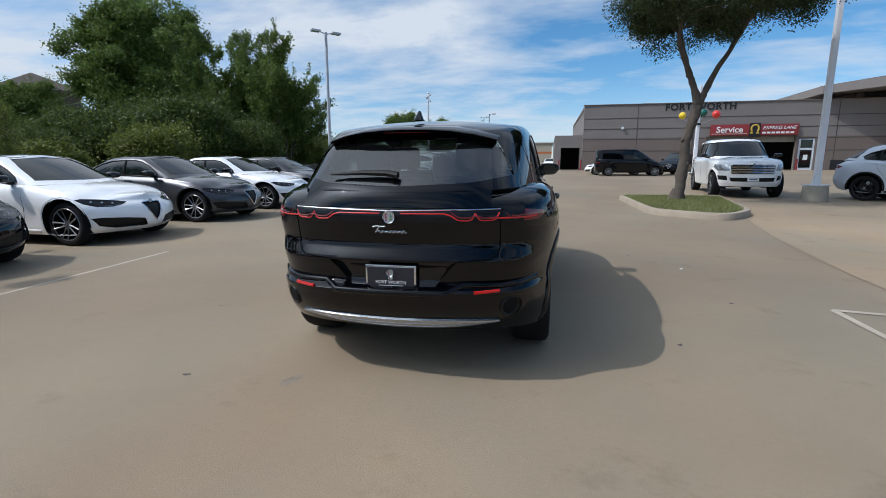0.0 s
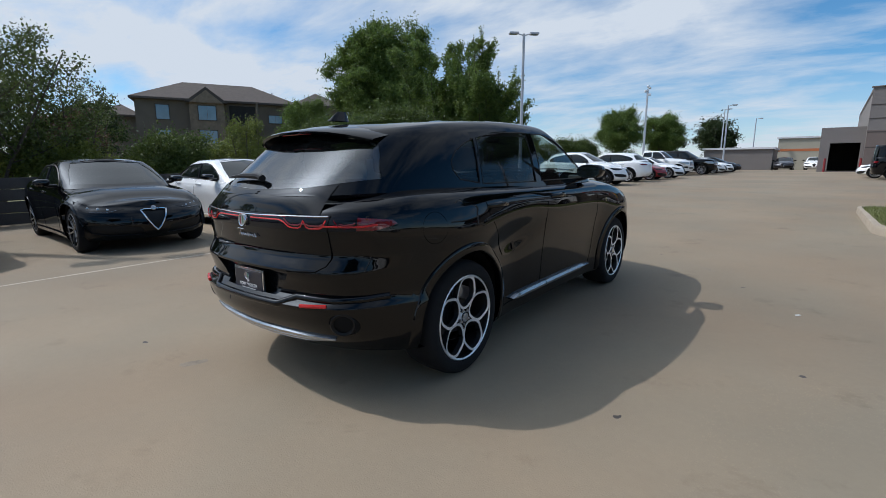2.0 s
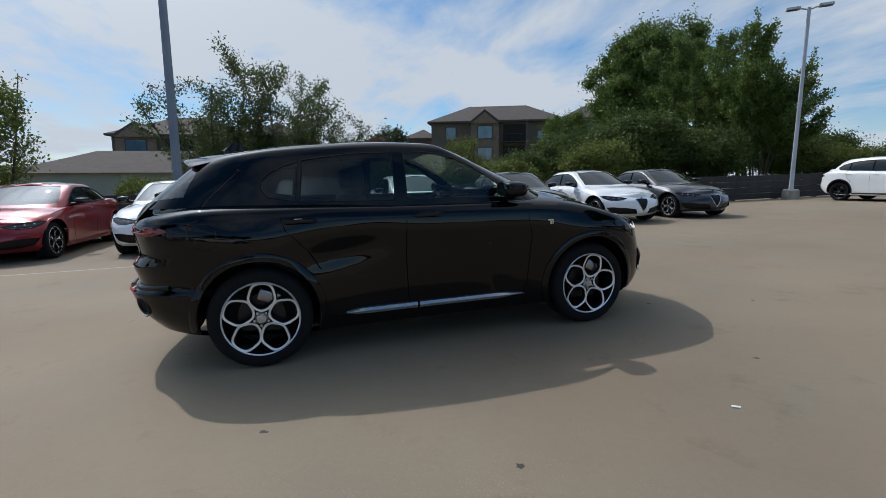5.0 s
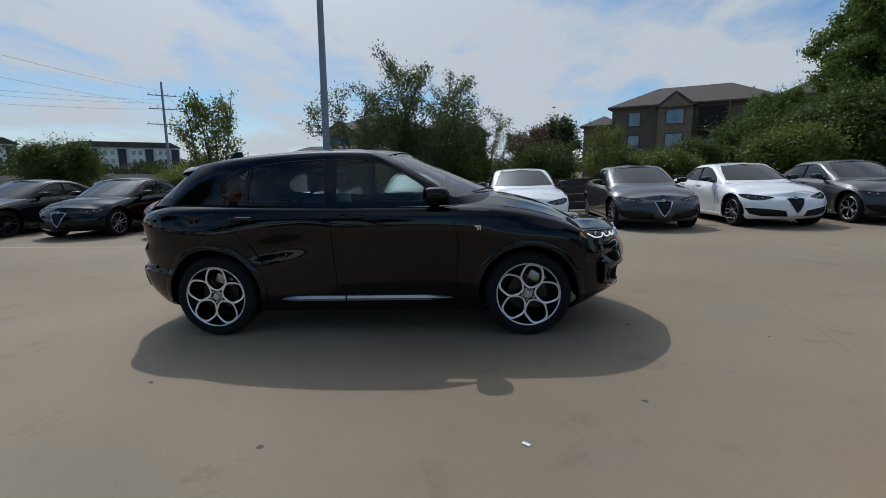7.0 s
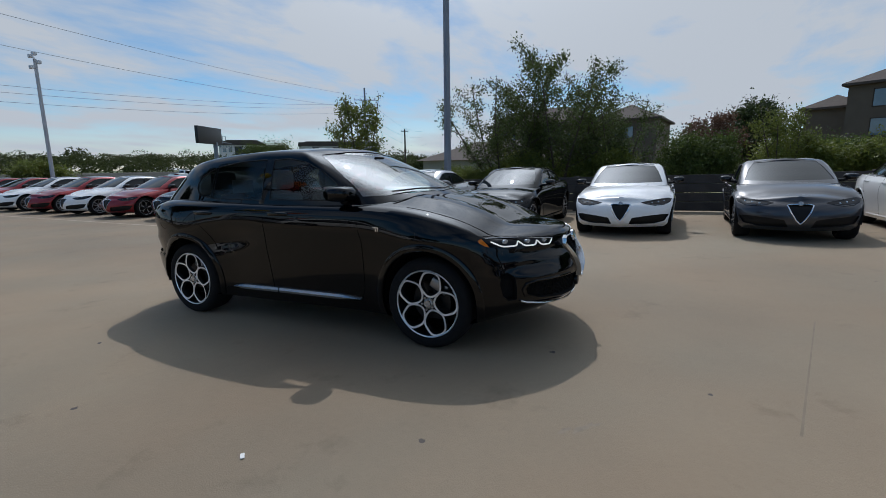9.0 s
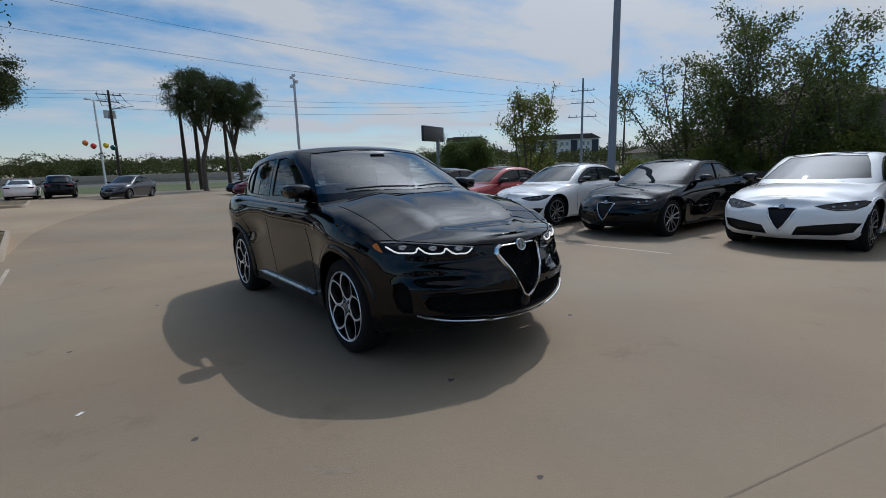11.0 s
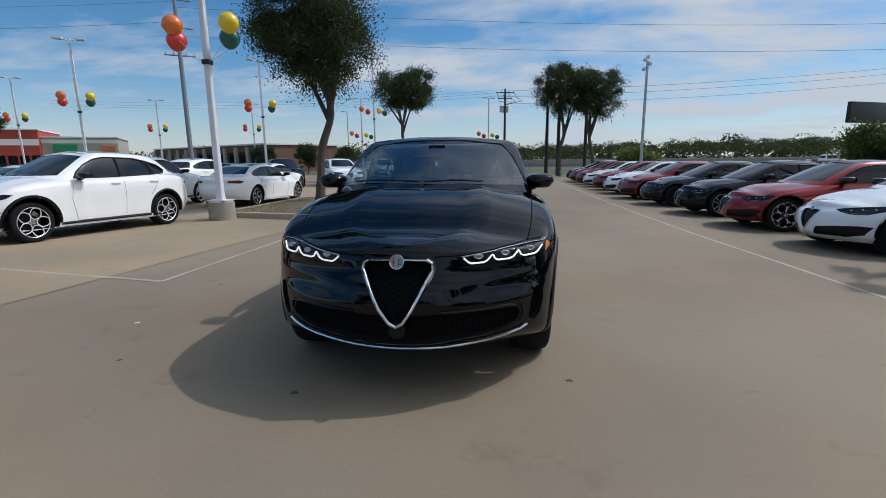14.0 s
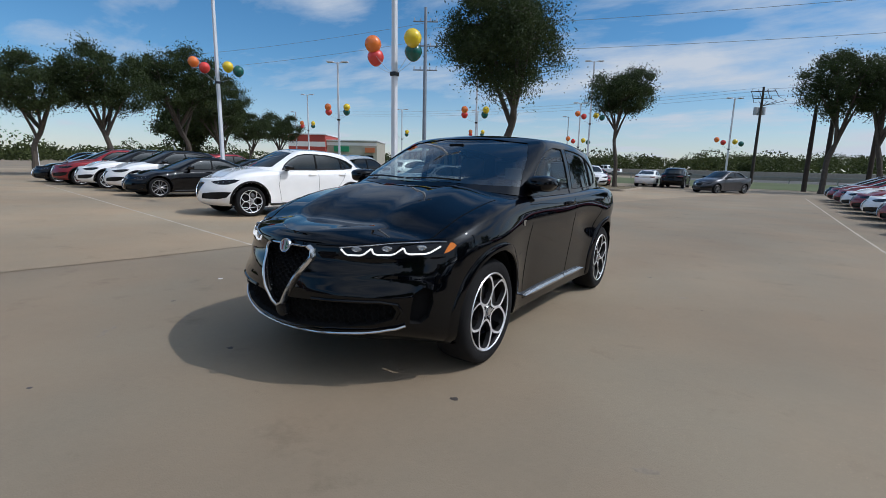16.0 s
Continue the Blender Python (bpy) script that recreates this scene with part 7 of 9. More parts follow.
def shoots_meshes(seed, h, stems, leaf, leaves, size, reach=0.34, open_=0.35):
    """A young many-stemmed tree: upright shoots with side branches, and leaves set along the twigs."""
    rnd = random.Random(seed)
    wood, lines = bmesh.new(), []

    def limb(p, d, length, r, curl, depth):
        pts, q, v = [p.copy()], p.copy(), d.normalized()
        n = 6 if depth < 2 else 4
        for k in range(n):
            w = 0.05 if depth == 0 else 0.12
            v = (v + Vector((rnd.gauss(0, w), rnd.gauss(0, w), curl + rnd.gauss(0, 0.05)))).normalized()
            q = q + v * length / n
            pts.append(q.copy())
        tube(wood, pts, [r * (1 - 0.75 * k / n) for k in range(n + 1)], 6 if depth < 2 else 4)
        lines.append((pts, depth))
        if depth < 2:
            for k in range(rnd.randint(7, 10) if depth == 0 else rnd.randint(3, 5)):
                t = rnd.uniform(0.22 if depth == 0 else 0.3, 0.96)
                i = min(n - 1, int(t * n))
                b = pts[i].lerp(pts[i + 1], t * n - i)
                a = rnd.uniform(0, 6.283)
                out = Vector((math.cos(a), math.sin(a), rnd.uniform(0.15, 0.8)))
                limb(b, out, length * reach * (1.2 - 0.75 * t) * rnd.uniform(0.6, 1.1), r * 0.45 * (1.15 - 0.6 * t), 0.10, depth + 1)
    for k in range(stems):
        a = 2 * math.pi * (k + rnd.uniform(-0.3, 0.3)) / stems
        limb(Vector((0.2 * math.cos(a), 0.2 * math.sin(a), -0.1)), Vector((math.cos(a) * open_, math.sin(a) * open_, 1.0)), h * rnd.uniform(0.72, 1.0), 0.055, 0.03, 0)
    total = sum((b - a).length * (0.4 if d == 0 else 1.0) for pts, d in lines for a, b in zip(pts, pts[1:]))
    pts_out = []
    for pts, d in lines:
        for i, (a, b) in enumerate(zip(pts, pts[1:])):
            if d == 0 and i < 2:
                continue
            m = leaves * (b - a).length * (0.4 if d == 0 else 1.0) / total
            for _ in range(int(m + rnd.random())):
                w = 0.13 if d else 0.08
                pts_out.append(tuple(a.lerp(b, rnd.random()) + Vector((rnd.gauss(0, w), rnd.gauss(0, w), rnd.gauss(0, w)))))
    return to_mesh("trunk", wood, BARK), leaf_mesh("crown", pts_out, size, rnd, leaf)


def plant(meshes, name, label, x, y, category="tree", group="", turn=0.0, scale=1.0, z=None):
    root = thing(name, label, category, group)
    g = ground_z(x, y) if z is None else z
    root.matrix_basis = Matrix.Translation((x, y, g)) @ Matrix.Rotation(turn, 4, "Z") @ Matrix.Scale(scale, 4)
    for n, me in zip(("trunk", "crown"), meshes):
        ob = new(n, me)
        ob.parent = root
    return root


def live_oak_meshes(seed):
    """The crooked live oak on the grassy island: a leaning trunk forked in two, one limb forked again, under a broad flat-bottomed crown."""
    rnd = random.Random(seed)
    wood = bmesh.new()

    def limb(pts, r0, r1, sides=10):
        V = [Vector(p) for p in pts]
        path, rad = [], []
        n = len(V) - 1
        for i in range(n):
            a, b, c, d = V[max(0, i - 1)], V[i], V[i + 1], V[min(n, i + 2)]
            for k in range(5):
                t = k / 5
                q = 0.5 * ((2 * b) + (c - a) * t + (2 * a - 5 * b + 4 * c - d) * t * t + (3 * b - a - 3 * c + d) * t ** 3)
                u = (i + t) / n
                r = r0 + (r1 - r0) * u
                path.append(q + Vector((rnd.gauss(0, 0.10), rnd.gauss(0, 0.10), 0)) * r)
                rad.append(r * rnd.uniform(0.90, 1.13))
        path.append(V[-1])
        rad.append(r1)
        tube(wood, path, rad, sides)
        return path
    trunk = limb([(-0.06, 0, -0.15), (0.02, 0, 0.12), (0.14, 0.03, 0.95), (0.17, 0.05, 1.85), (0.38, 0.02, 2.65), (0.46, 0, 3.05)], 0.185, 0.135, 12)
    tube(wood, [(-0.07, 0, -0.15), (-0.03, 0, 0.10), (0.0, 0, 0.35)], [0.30, 0.225, 0.15], 12)
    for z, u in ((1.45, 2.6), (1.9, 3.6), (2.3, 0.4), (1.1, 5.0)):
        b = min(trunk, key=lambda q: abs(q.z - z))
        tube(wood, [b, b + Vector((math.cos(u), math.sin(u), 0.2)) * 0.19], [0.070, 0.045], 8)
    twigs = []
    left = limb([(0.44, 0, 2.95), (0.36, 0.05, 3.35), (0.16, 0.1, 3.85), (0.02, 0.15, 4.3), (-0.12, 0.3, 5.1), (-0.1, 0.6, 6.3), (0.2, 0.9, 7.6)], 0.125, 0.02)
    twigs += left[-14:]
    twigs += limb([(0.14, 0.1, 3.85), (-0.22, -0.1, 4.3), (-0.55, -0.3, 4.75), (-0.70, -0.5, 5.4), (-1.6, -0.9, 6.3), (-2.2, -1.0, 6.9)], 0.085, 0.015, 8)[-14:]
    right = limb([(0.48, 0, 2.98), (0.60, -0.05, 3.35), (0.86, -0.1, 3.95), (1.30, -0.2, 4.75), (1.75, -0.25, 5.6), (2.2, -0.3, 6.6), (2.7, -0.2, 7.6)], 0.115, 0.02)
    twigs += right[-12:]
    twigs += limb([(1.30, -0.2, 4.75), (1.9, 0.4, 5.4), (2.7, 0.9, 6.0), (3.5, 1.1, 6.5)], 0.06, 0.012, 7)[-10:]
    twigs += limb([(-0.1, 0.3, 5.1), (-0.6, 0.9, 5.8), (-1.2, 1.8, 6.5)], 0.05, 0.012, 7)[-7:]
    twigs += limb([(1.6, -0.25, 5.3), (1.5, -1.2, 5.9), (1.7, -2.2, 6.6)], 0.05, 0.012, 7)[-7:]
    centre, reach = Vector((0.75, 0, 6.55)), Vector((3.75, 3.4, 2.1))
    cl = []
    while len(cl) < 230:
        v = Vector((rnd.uniform(-1, 1), rnd.uniform(-1, 1), rnd.uniform(-1, 1)))
        if 0.3 < v.length < 1:
            k = 0.86 + 0.34 * noise.noise(v * 2.1 + Vector((seed * 3.1, 0, 0)))
            c = centre + Vector((v.x * reach.x, v.y * reach.y, v.z * reach.z)) * k
            low = 5.05 + 0.10 * c.x + 0.35 * noise.noise(Vector((c.x * 0.8, c.y * 0.8, seed)))
            if c.z > low:
                cl.append(c)
    for c in cl[::3]:
        b = min(twigs, key=lambda q: (q - c).length)
        tube(wood, [b, b.lerp(c, 0.5) + Vector((rnd.gauss(0, 0.12), rnd.gauss(0, 0.12), 0.1)), c], [0.022, 0.014, 0.005], 5)
    pts = []
    for c in cl:
        r = rnd.uniform(0.34, 0.68)
        for _ in range(int(680 * rnd.uniform(0.5, 1.4))):
            g = Vector((rnd.gauss(0, 0.5), rnd.gauss(0, 0.5), rnd.gauss(0, 0.36)))
            g *= min(1.0, 0.95 / g.length)
            pts.append(tuple(c + g * r))
    return to_mesh("trunk", wood, BARK), leaf_mesh("crown", pts, 0.072, rnd, LEAF_OAK)


OAK_NEAR = live_oak_meshes(11)
OAK_B = tree_meshes(12, 7.9, 2.35, 3.6, LEAF_OAK, 84000, 0.080, 0.15, 0.35, 185, 0.46, 0.9, bend=0.55, loose=70)
OAK_C = tree_meshes(13, 8.6, 2.6, 4.7, LEAF_OAK, 26000, 0.13, 0.15, 0.3, 90, 0.52, 0.5, bend=0.45, loose=60)
OAK_D = tree_meshes(14, 9.6, 3.5, 3.9, LEAF_OAK, 36000, 0.15, 0.2, 0.3, 105, 0.58, 0.5, bend=0.5, loose=60)
OAK_E = tree_meshes(15, 10.6, 3.0, 5.1, LEAF_OAK, 30000, 0.14, 0.19, 0.3, 95, 0.55, 0.6, bend=0.6, loose=60)
oak = "dark green live oak with crooked grey trunk"
plant(OAK_NEAR, "tree", oak + " on a grassy island", 4.46, 9.57, group="oaks", turn=0.346, scale=0.86, z=ground_z(4.46, 9.57) + 0.12)
plant(OAK_B, "tree", oak + " on a mulched island", 5.7, -11.2, group="oaks", turn=3.7, z=ground_z(5.7, -11.2) + 0.12)
plant(OAK_C, "tree", oak + " on a kerbed island", 6.7, -31.5, group="oaks", turn=1.0, z=ground_z(6.7, -31.5) + 0.12)
for x, y, s, t in ((-5.9, -41, 1.0, 0.4), (-9.3, -42, 0.96, 2.2)):
    plant(OAK_E, "tree", oak + " on the verge", x, y, group="oaks", turn=t, scale=s)
for x, y, s, t in ((36, -6.5, 0.85, 1.0), (35, -10.6, 0.95, 3.0), (37.5, -17.0, 1.1, 4.0), (40, -21, 0.95, 5.0), (45.5, -24.5, 0.8, 0.7), (52, -37, 0.85, 2.0), (47, -29, 0.75, 1.0)):
    plant(OAK_D, "tree", oak + " beside the lot", x, y, group="oaks", turn=t, scale=s)

ELM_BIG = tree_meshes(21, 17.2, 7.0, 1.4, LEAF_ELM, 190000, 0.25, 0.34, 0.5, 380, 0.82, 0.1, tall=1.0, loose=90)
FEATHER = shoots_meshes(37, 10.4, 9, LEAF_ELM, 60000, 0.165, 0.36, 0.30)
ELM_MID = tree_meshes(22, 9.2, 3.3, 1.6, LEAF_ELM, 62000, 0.17, 0.16, 0.6, 150, 0.62, 0.25, stems=3, loose=30)
SAPLING = shoots_meshes(31, 6.9, 7, LEAF_SAPLING, 17000, 0.112, 0.44, 0.40)
SAPLING_B = shoots_meshes(33, 5.4, 4, LEAF_LIME, 6500, 0.12, 0.38, 0.20)
SHRUB = tree_meshes(25, 3.9, 2.4, 0.3, LEAF_SHRUB, 32000, 0.145, 0.06, 0.8, 95, 0.55, 0.0, stems=3)
SHRUB_LIME = tree_meshes(26, 3.2, 1.8, 0.2, LEAF_LIME, 12000, 0.16, 0.05, 0.8, 70, 0.45, 0.0, stems=3)
RUSTY = tree_meshes(27, 6.2, 2.6, 1.5, LEAF_RED, 9000, 0.22, 0.12, 0.5, 70, 0.6)
DARK_TREE = tree_meshes(28, 6.8, 2.5, 1.2, LEAF_OAK, 11000, 0.26, 0.14, 0.5, 70, 0.6)
for me, lab, x, y, s, t in (
        (ELM_BIG, "tall broad green elm tree behind the fence", -33, 31, 0.92, 0.3), (FEATHER, "upright feathery green tree behind the fence", -21.5, 25.5, 0.98, 2.0),
        (FEATHER, "bushy feathery green tree by the fence", -16.4, 24.2, 0.95, 0.5), (ELM_MID, "bushy green tree behind the fence", -20.5, 27.5, 0.82, 2.5), (ELM_MID, "rounded yellow-green tree before the apartment house", -40.0, 26.3, 0.92, 1.5),
        (SAPLING, "slender many-stemmed green tree by the fence", -15.0, -3.6, 0.94, 0.0), (SAPLING, "slender many-stemmed green tree by the fence", -15.3, -1.4, 0.98, 1.4),
        (SAPLING, "slender many-stemmed green tree by the fence", -15.8, 0.4, 0.72, 3.0), (SAPLING_B, "small light green sapling by the fence", -12.5, -9.3, 0.92, 0.5), (SAPLING_B, "low light green sapling behind the fence", -14.4, 5.7, 0.62, 2.5),
        (RUSTY, "tree with thin rusty foliage", -33.0, 4.6, 0.80, 0.0), (DARK_TREE, "dark rounded tree behind the shrubs", -40, 7.4, 0.95, 1.0),
        (ELM_MID, "green tree beyond the parked trucks", -17, 53, 0.85, 1.0), (ELM_MID, "green tree beyond the parked trucks", -13.5, 58, 0.8, 2.0),
        (DARK_TREE, "dark green tree far behind the lot", -10, 71, 1.1, 2.0), (DARK_TREE, "dark green tree far behind the lot", -15, 66, 0.9, 0.4), (DARK_TREE, "dark green tree far behind the lot", -12, 84, 1.0, 3.4),
        (DARK_TREE, "dark dense tree beyond the east rows", 48.3, -22.4, 1.12, 1.3),
        (DARK_TREE, "small dark tree before the brick building", 21.5, -47.5, 0.55, 0.3), (DARK_TREE, "small dark tree before the brick building", 17.0, -47.5, 0.50, 2.3), (DARK_TREE, "small dark tree before the brick building", 26.0, -46.0, 0.52, 4.3)):
    plant(me, "tree", lab, x, y, turn=t, scale=s, group="trees behind the fence")
shr = "dense green shrub behind the fence"
rs = random.Random(5)
for x, y, s in ((-15.2, 3.4, 0.64), (-18.5, 8.0, 0.58), (-20.0, 11.0, 0.72), (-21.5, 15.0, 1.05), (-18.5, 17.5, 1.25), (-22.5, 19.5, 1.25), (-18.5, -1.5, 0.55), (-18.2, -5.0, 0.42), (-16.8, 20.8, 1.0), (-21.5, -24.0, 0.95), (-19, 33, 1.0), (-16.5, 38, 0.85), (-24, 36, 1.2), (-17.8, 44, 0.9)):
    plant(SHRUB, "shrub", shr, x, y, "shrub", "shrubs", rs.uniform(0, 6), s)
for x, y, s in ((-16.6, 6.6, 0.78), (-16.6, 9.0, 0.7), (-16.2, 13.5, 1.0), (-15.4, -12.4, 0.6), (-16.5, -6.6, 0.55), (-17.2, 2.6, 0.55), (-17.0, 27.5, 1.0), (-15.6, 31.0, 0.9), (-9.8, -29.5, 0.8), (-18.6, -14.5, 0.7), (-14.8, -2.6, 0.7), (-15.0, 0.2, 0.7), (-14.4, -4.8, 0.5)):
    plant(SHRUB_LIME, "shrub", "light green shrub behind the fence", x, y, "shrub", "shrubs", rs.uniform(0, 6), s)


def far_woods():
    """Low wooded hills round the horizon, as loose clumps of foliage."""
    rnd = random.Random(9)
    pts = []
    for k in range(1250):
        a = radians(rnd.uniform(150, 425))  # from the north-west round by the south to the east
        d = rnd.uniform(150, 380)
        x, y = d * math.cos(a), d * math.sin(a)
        hill = 6.0 * max(0, math.cos(a - radians(238))) ** 2 * (d - 120) / 200
        hh = rnd.uniform(2.6, 6.0) * (1.5 if rnd.random() < 0.12 else 1.0)
        r = hh * rnd.uniform(0.7, 1.5)
        for _ in range(300):
            u, b = rnd.uniform(0, 6.283), rnd.uniform(0.0, 1.0)
            q = math.sqrt(1 - b * b) * rnd.uniform(0.8, 1.05)
            pts.append((x + math.cos(u) * r * q, y + math.sin(u) * r * q, ground_z(x, y) + hill + b * hh * rnd.uniform(0.85, 1.05) - 0.5))
    me = leaf_mesh("far_woods", pts, 0.95, rnd, LEAF_FAR)
    tagged(new("far_woods", me), "hazy line of green trees on the horizon", "woods", kind="stuff")


far_woods()


# ---- poles, lamps, balloons ----
def lamp_pole(x, y, top, side, material, label, base=0.0, heads=2, turn=0.0, balloons=None, collar=3.8, cameras=False):
    root = thing("lamp_post", label, "lamp post", "lot lamp posts", m=stand(x, y, turn, lean=False))
    z0 = 0.0
    if base:
        bm = bmesh.new()
        lathe(bm, [(0.0, base), (0.27, base), (0.305, base - 0.03), (0.325, 0.0), (0.325, -0.1)], 28, Matrix.Rotation(-math.pi / 2, 4, "Y"))
        part("concrete_base", bm, BASE_CONCRETE, root, "round concrete footing")
        part("base_plate", boxed(-side * 1.6, side * 1.6, -side * 1.6, side * 1.6, base, base + 0.03, 0.006), material, root)
        z0 = base
    bm = bmesh.new()
    rows = []
    for t in (0, 0.02, 0.5, 1.0):
        w = side * (1.25 if t == 0 else 1.0 - 0.25 * t) / 2 * 2
        w *= 0.5
        rows.append([Vector((sx * w * 1.0, sy * w * 1.0, z0 + (top - z0) * t)) for sx, sy in ((1, 0.75), (0.75, 1), (-0.75, 1), (-1, 0.75), (-1, -0.75), (-0.75, -1), (0.75, -1), (1, -0.75))])
    vs = grid(bm, rows, closed=True)
    bm.faces.new(vs[-1])
    bmesh.ops.recalc_face_normals(bm, faces=bm.faces[:])
    part("shaft", bm, material, root, smooth=True, angle=30)
    for k in range(heads):
        sg = 1 if k == 0 else -1
        bm = bmesh.new()
        tube(bm, [(0, 0, top - 0.10), (sg * 0.20, 0, top - 0.03), (sg * 0.34, 0, top)], 0.03, 8)
        box(bm, min(sg * 0.30, sg * 0.78), max(sg * 0.30, sg * 0.78), -0.16, 0.16, top - 0.03, top + 0.06, 0.02)
        hd = part("lamp_head", bm, material, root)
        part("diffuser", boxed(min(sg * 0.38, sg * 0.74), max(sg * 0.38, sg * 0.74), -0.12, 0.12, top - 0.042, top - 0.030), LENS_CLEAR, hd)
    if cameras:
        for k, (dx, dz) in enumerate(((0.16, 0.1), (-0.16, -0.15), (0.18, -0.45), (0.0, 0.25))):
            bm = boxed(dx - 0.09, dx + 0.09, -0.12, 0.12, top + dz - 0.09, top + dz + 0.09, 0.03)
            tube(bm, [(0, 0, top + dz - 0.05), (dx, 0, top + dz)], 0.02, 6)
            part("security_camera", bm, POLE_WHITE, root)
    if balloons:
        part("collar", boxed(-side * 0.62, side * 0.62, -side * 0.62, side * 0.62, collar - 0.055, collar + 0.055, 0.01), SIGN_BLACK, root, "black strap")
    if balloons:
        for m, dx, dy, dz, r in balloons:
            end = Vector((dx, dy, collar + dz))
            bm = bmesh.new()
            tube(bm, [(0.05 * (1 if dx > 0 else -1), 0, collar), (dx * 0.45, dy * 0.4, collar + dz * 0.35), end], 0.006, 5)
            rod = part("balloon_rod", bm, GALV, root)
            bm = bmesh.new()
            bmesh.ops.create_uvsphere(bm, u_segments=24, v_segments=16, radius=r)
            for v in bm.verts:
                k = 1 - 0.16 * max(0, -v.co.z / r)
                v.co = Vector((v.co.x * k, v.co.y * k, v.co.z * 1.04)) + end + Vector((0, 0, r * 0.9))
            part("balloon", bm, m, rod)
    return root


def cluster(turn, s=1.0, flat=False):
    c, q = math.cos(turn), math.sin(turn)
    if flat:
        rows = ((BALLOON_ORANGE, -1.05, 0.10, 0.66), (BALLOON_RED, -0.52, -0.05, 0.40), (BALLOON_YELLOW, 0.46, 0.05, 0.48), (BALLOON_GREEN, 0.95, -0.08, 0.28))
    else:
        rows = ((BALLOON_ORANGE, -0.84, 0.0, 0.66), (BALLOON_RED, -0.88, 0.14, 0.34), (BALLOON_YELLOW, 0.66, 0.0, 0.62), (BALLOON_GREEN, 0.54, 0.16, 0.32))
    return [(m, (dx * c - dy * q) * s, (dx * q + dy * c) * s, dz * s, 0.235 * s) for m, dx, dy, dz in rows]


tall = "tall pale steel lamp post"
lamp_pole(6.45, -6.45, 9.0, 0.15, POLE_WHITE, tall + " on a concrete footing with four balloons", 0.48, 2, 0, cluster(radians(176)), 3.78)
lamp_pole(8.45, 10.9, 9.0, 0.16, POLE_WHITE, tall + " on a concrete footing", 0.46, 2, 0)
lamp_pole(-10.65, -4.2, 7.6, 0.2, STEEL_BLUE, "tall bluish steel lamp post beside the fence", 0, 2, 64)
lamp_pole(-10.57, 19.2, 7.75, 0.15, GALV, tall + " with two lamp heads beside the fence", 0.4, 2, 45)
lamp_pole(-10.6, 41.0, 7.3, 0.17, GALV, "pale steel mast with security cameras", 0.4, 0, 0, cameras=True)
lamp_pole(-9.5, -27.6, 7.5, 0.17, GALV, "pale steel mast with security cameras", 0.0, 0, 0, cameras=True)
lamp_pole(19.6, -9.2, 9.0, 0.16, POLE_WHITE, tall + " with four balloons", 0.5, 2, 0, cluster(radians(218), 1.05, True), 4.9)
lamp_pole(9.15, 25.2, 5.2, 0.2, POLE_WHITE, tall + " with balloons by the workshop", 0.4, 0, 0, [(BALLOON_YELLOW, -0.85, 0, 0.30, 0.2), (BALLOON_ORANGE, -0.22, 0, 0.12, 0.2), (BALLOON_GREEN, 0.22, 0, 0.42, 0.22), (BALLOON_RED, 0.9, 0, 0.32, 0.22)], 3.12)
for x, y, top, c, k in ((15.3, -26.0, 8.0, 4.4, 0), (11.2, -39.0, 10.6, 5.3, 1), (44, -35, 9.2, 5.0, 0), (28, -48, 8.0, 4.6, 0), (1.0, -50.5, 8.4, 3.6, 1), (24.0, -21.0, 8.4, 4.4, 0), (36, -43, 8.0, 4.4, 0), (48, -22, 8.6, 4.4, 1), (52, -11, 8.6, 4.4, 0), (14.8, -47.0, 8.2, 3.6, 1)):
    lamp_pole(x, y, top, 0.15, POLE_WHITE, tall + " far down the lot with balloons", 0.4, 2, 30, cluster(radians(165), 1.05, k == 1), c)
for x, y, top in ((-6.0, 52.0, 6.5), (-8.5, 66, 7.5), (-5.5, 70, 6.5), (60, -46, 9), (20, -58, 8), (66, -30, 9)):
    lamp_pole(x, y, top, 0.14, GALV, tall + " far off", 0.3, 1, 20)


def utility_pole(x, y, top, arms, label, material=WOOD_POLE, r=0.15):
    root = thing("utility_pole", label, "utility pole", "utility poles", m=stand(x, y, 0, lean=False))
    part("shaft", tubed([(0, 0, -0.3), (0, 0, top * 0.5), (0, 0, top)], [r * 1.25, r * 1.1, r * 0.8], 10), material, root)
    for z, w, a in arms:
        d = Vector((math.cos(a), math.sin(a), 0))
        part("crossarm", tubed([tuple(-d * w + Vector((0, 0, z))), tuple(d * w + Vector((0, 0, z)))], 0.06 * r / 0.15, 6), material, root)
        for s in (-0.9, -0.4, 0.4, 0.9):
            p = d * w * s
            part("insulator", tubed([(p.x, p.y, z), (p.x, p.y, z + 0.28 * r / 0.15)], 0.045 * r / 0.15, 6), GALV, root)
    return root


utility_pole(-0.9, -66, 11.5, [(11.0, 1.3, 0.2), (10.2, 1.0, 0.2)], "dark wooden power pole with cross-arms")
gear = [o for o in bpy.data.objects if o.name.split(".")[0] == "utility_pole"][-1]
for a in (-0.9, 0.0, 0.9):
    part("transformer", tubed([(0.55 * math.cos(a - 1.2), 0.55 * math.sin(a - 1.2), 8.3), (0.55 * math.cos(a - 1.2), 0.55 * math.sin(a - 1.2), 9.2)], 0.24, 10), GALV, gear)
for k in range(4):
    part("jumper_cable", tubed([(-1.2 + 0.8 * k, 0, 11.1), (-1.6 + 0.8 * k, 0.2, 10.3 - 0.2 * k), (-2.4 + 0.9 * k, 0.2, 9.8), (-0.1, 0, 9.3)], 0.035, 5), WOOD_POLE, gear)
utility_pole(-5.0, -44.5, 6.8, [], "short dark wooden pole on the verge")
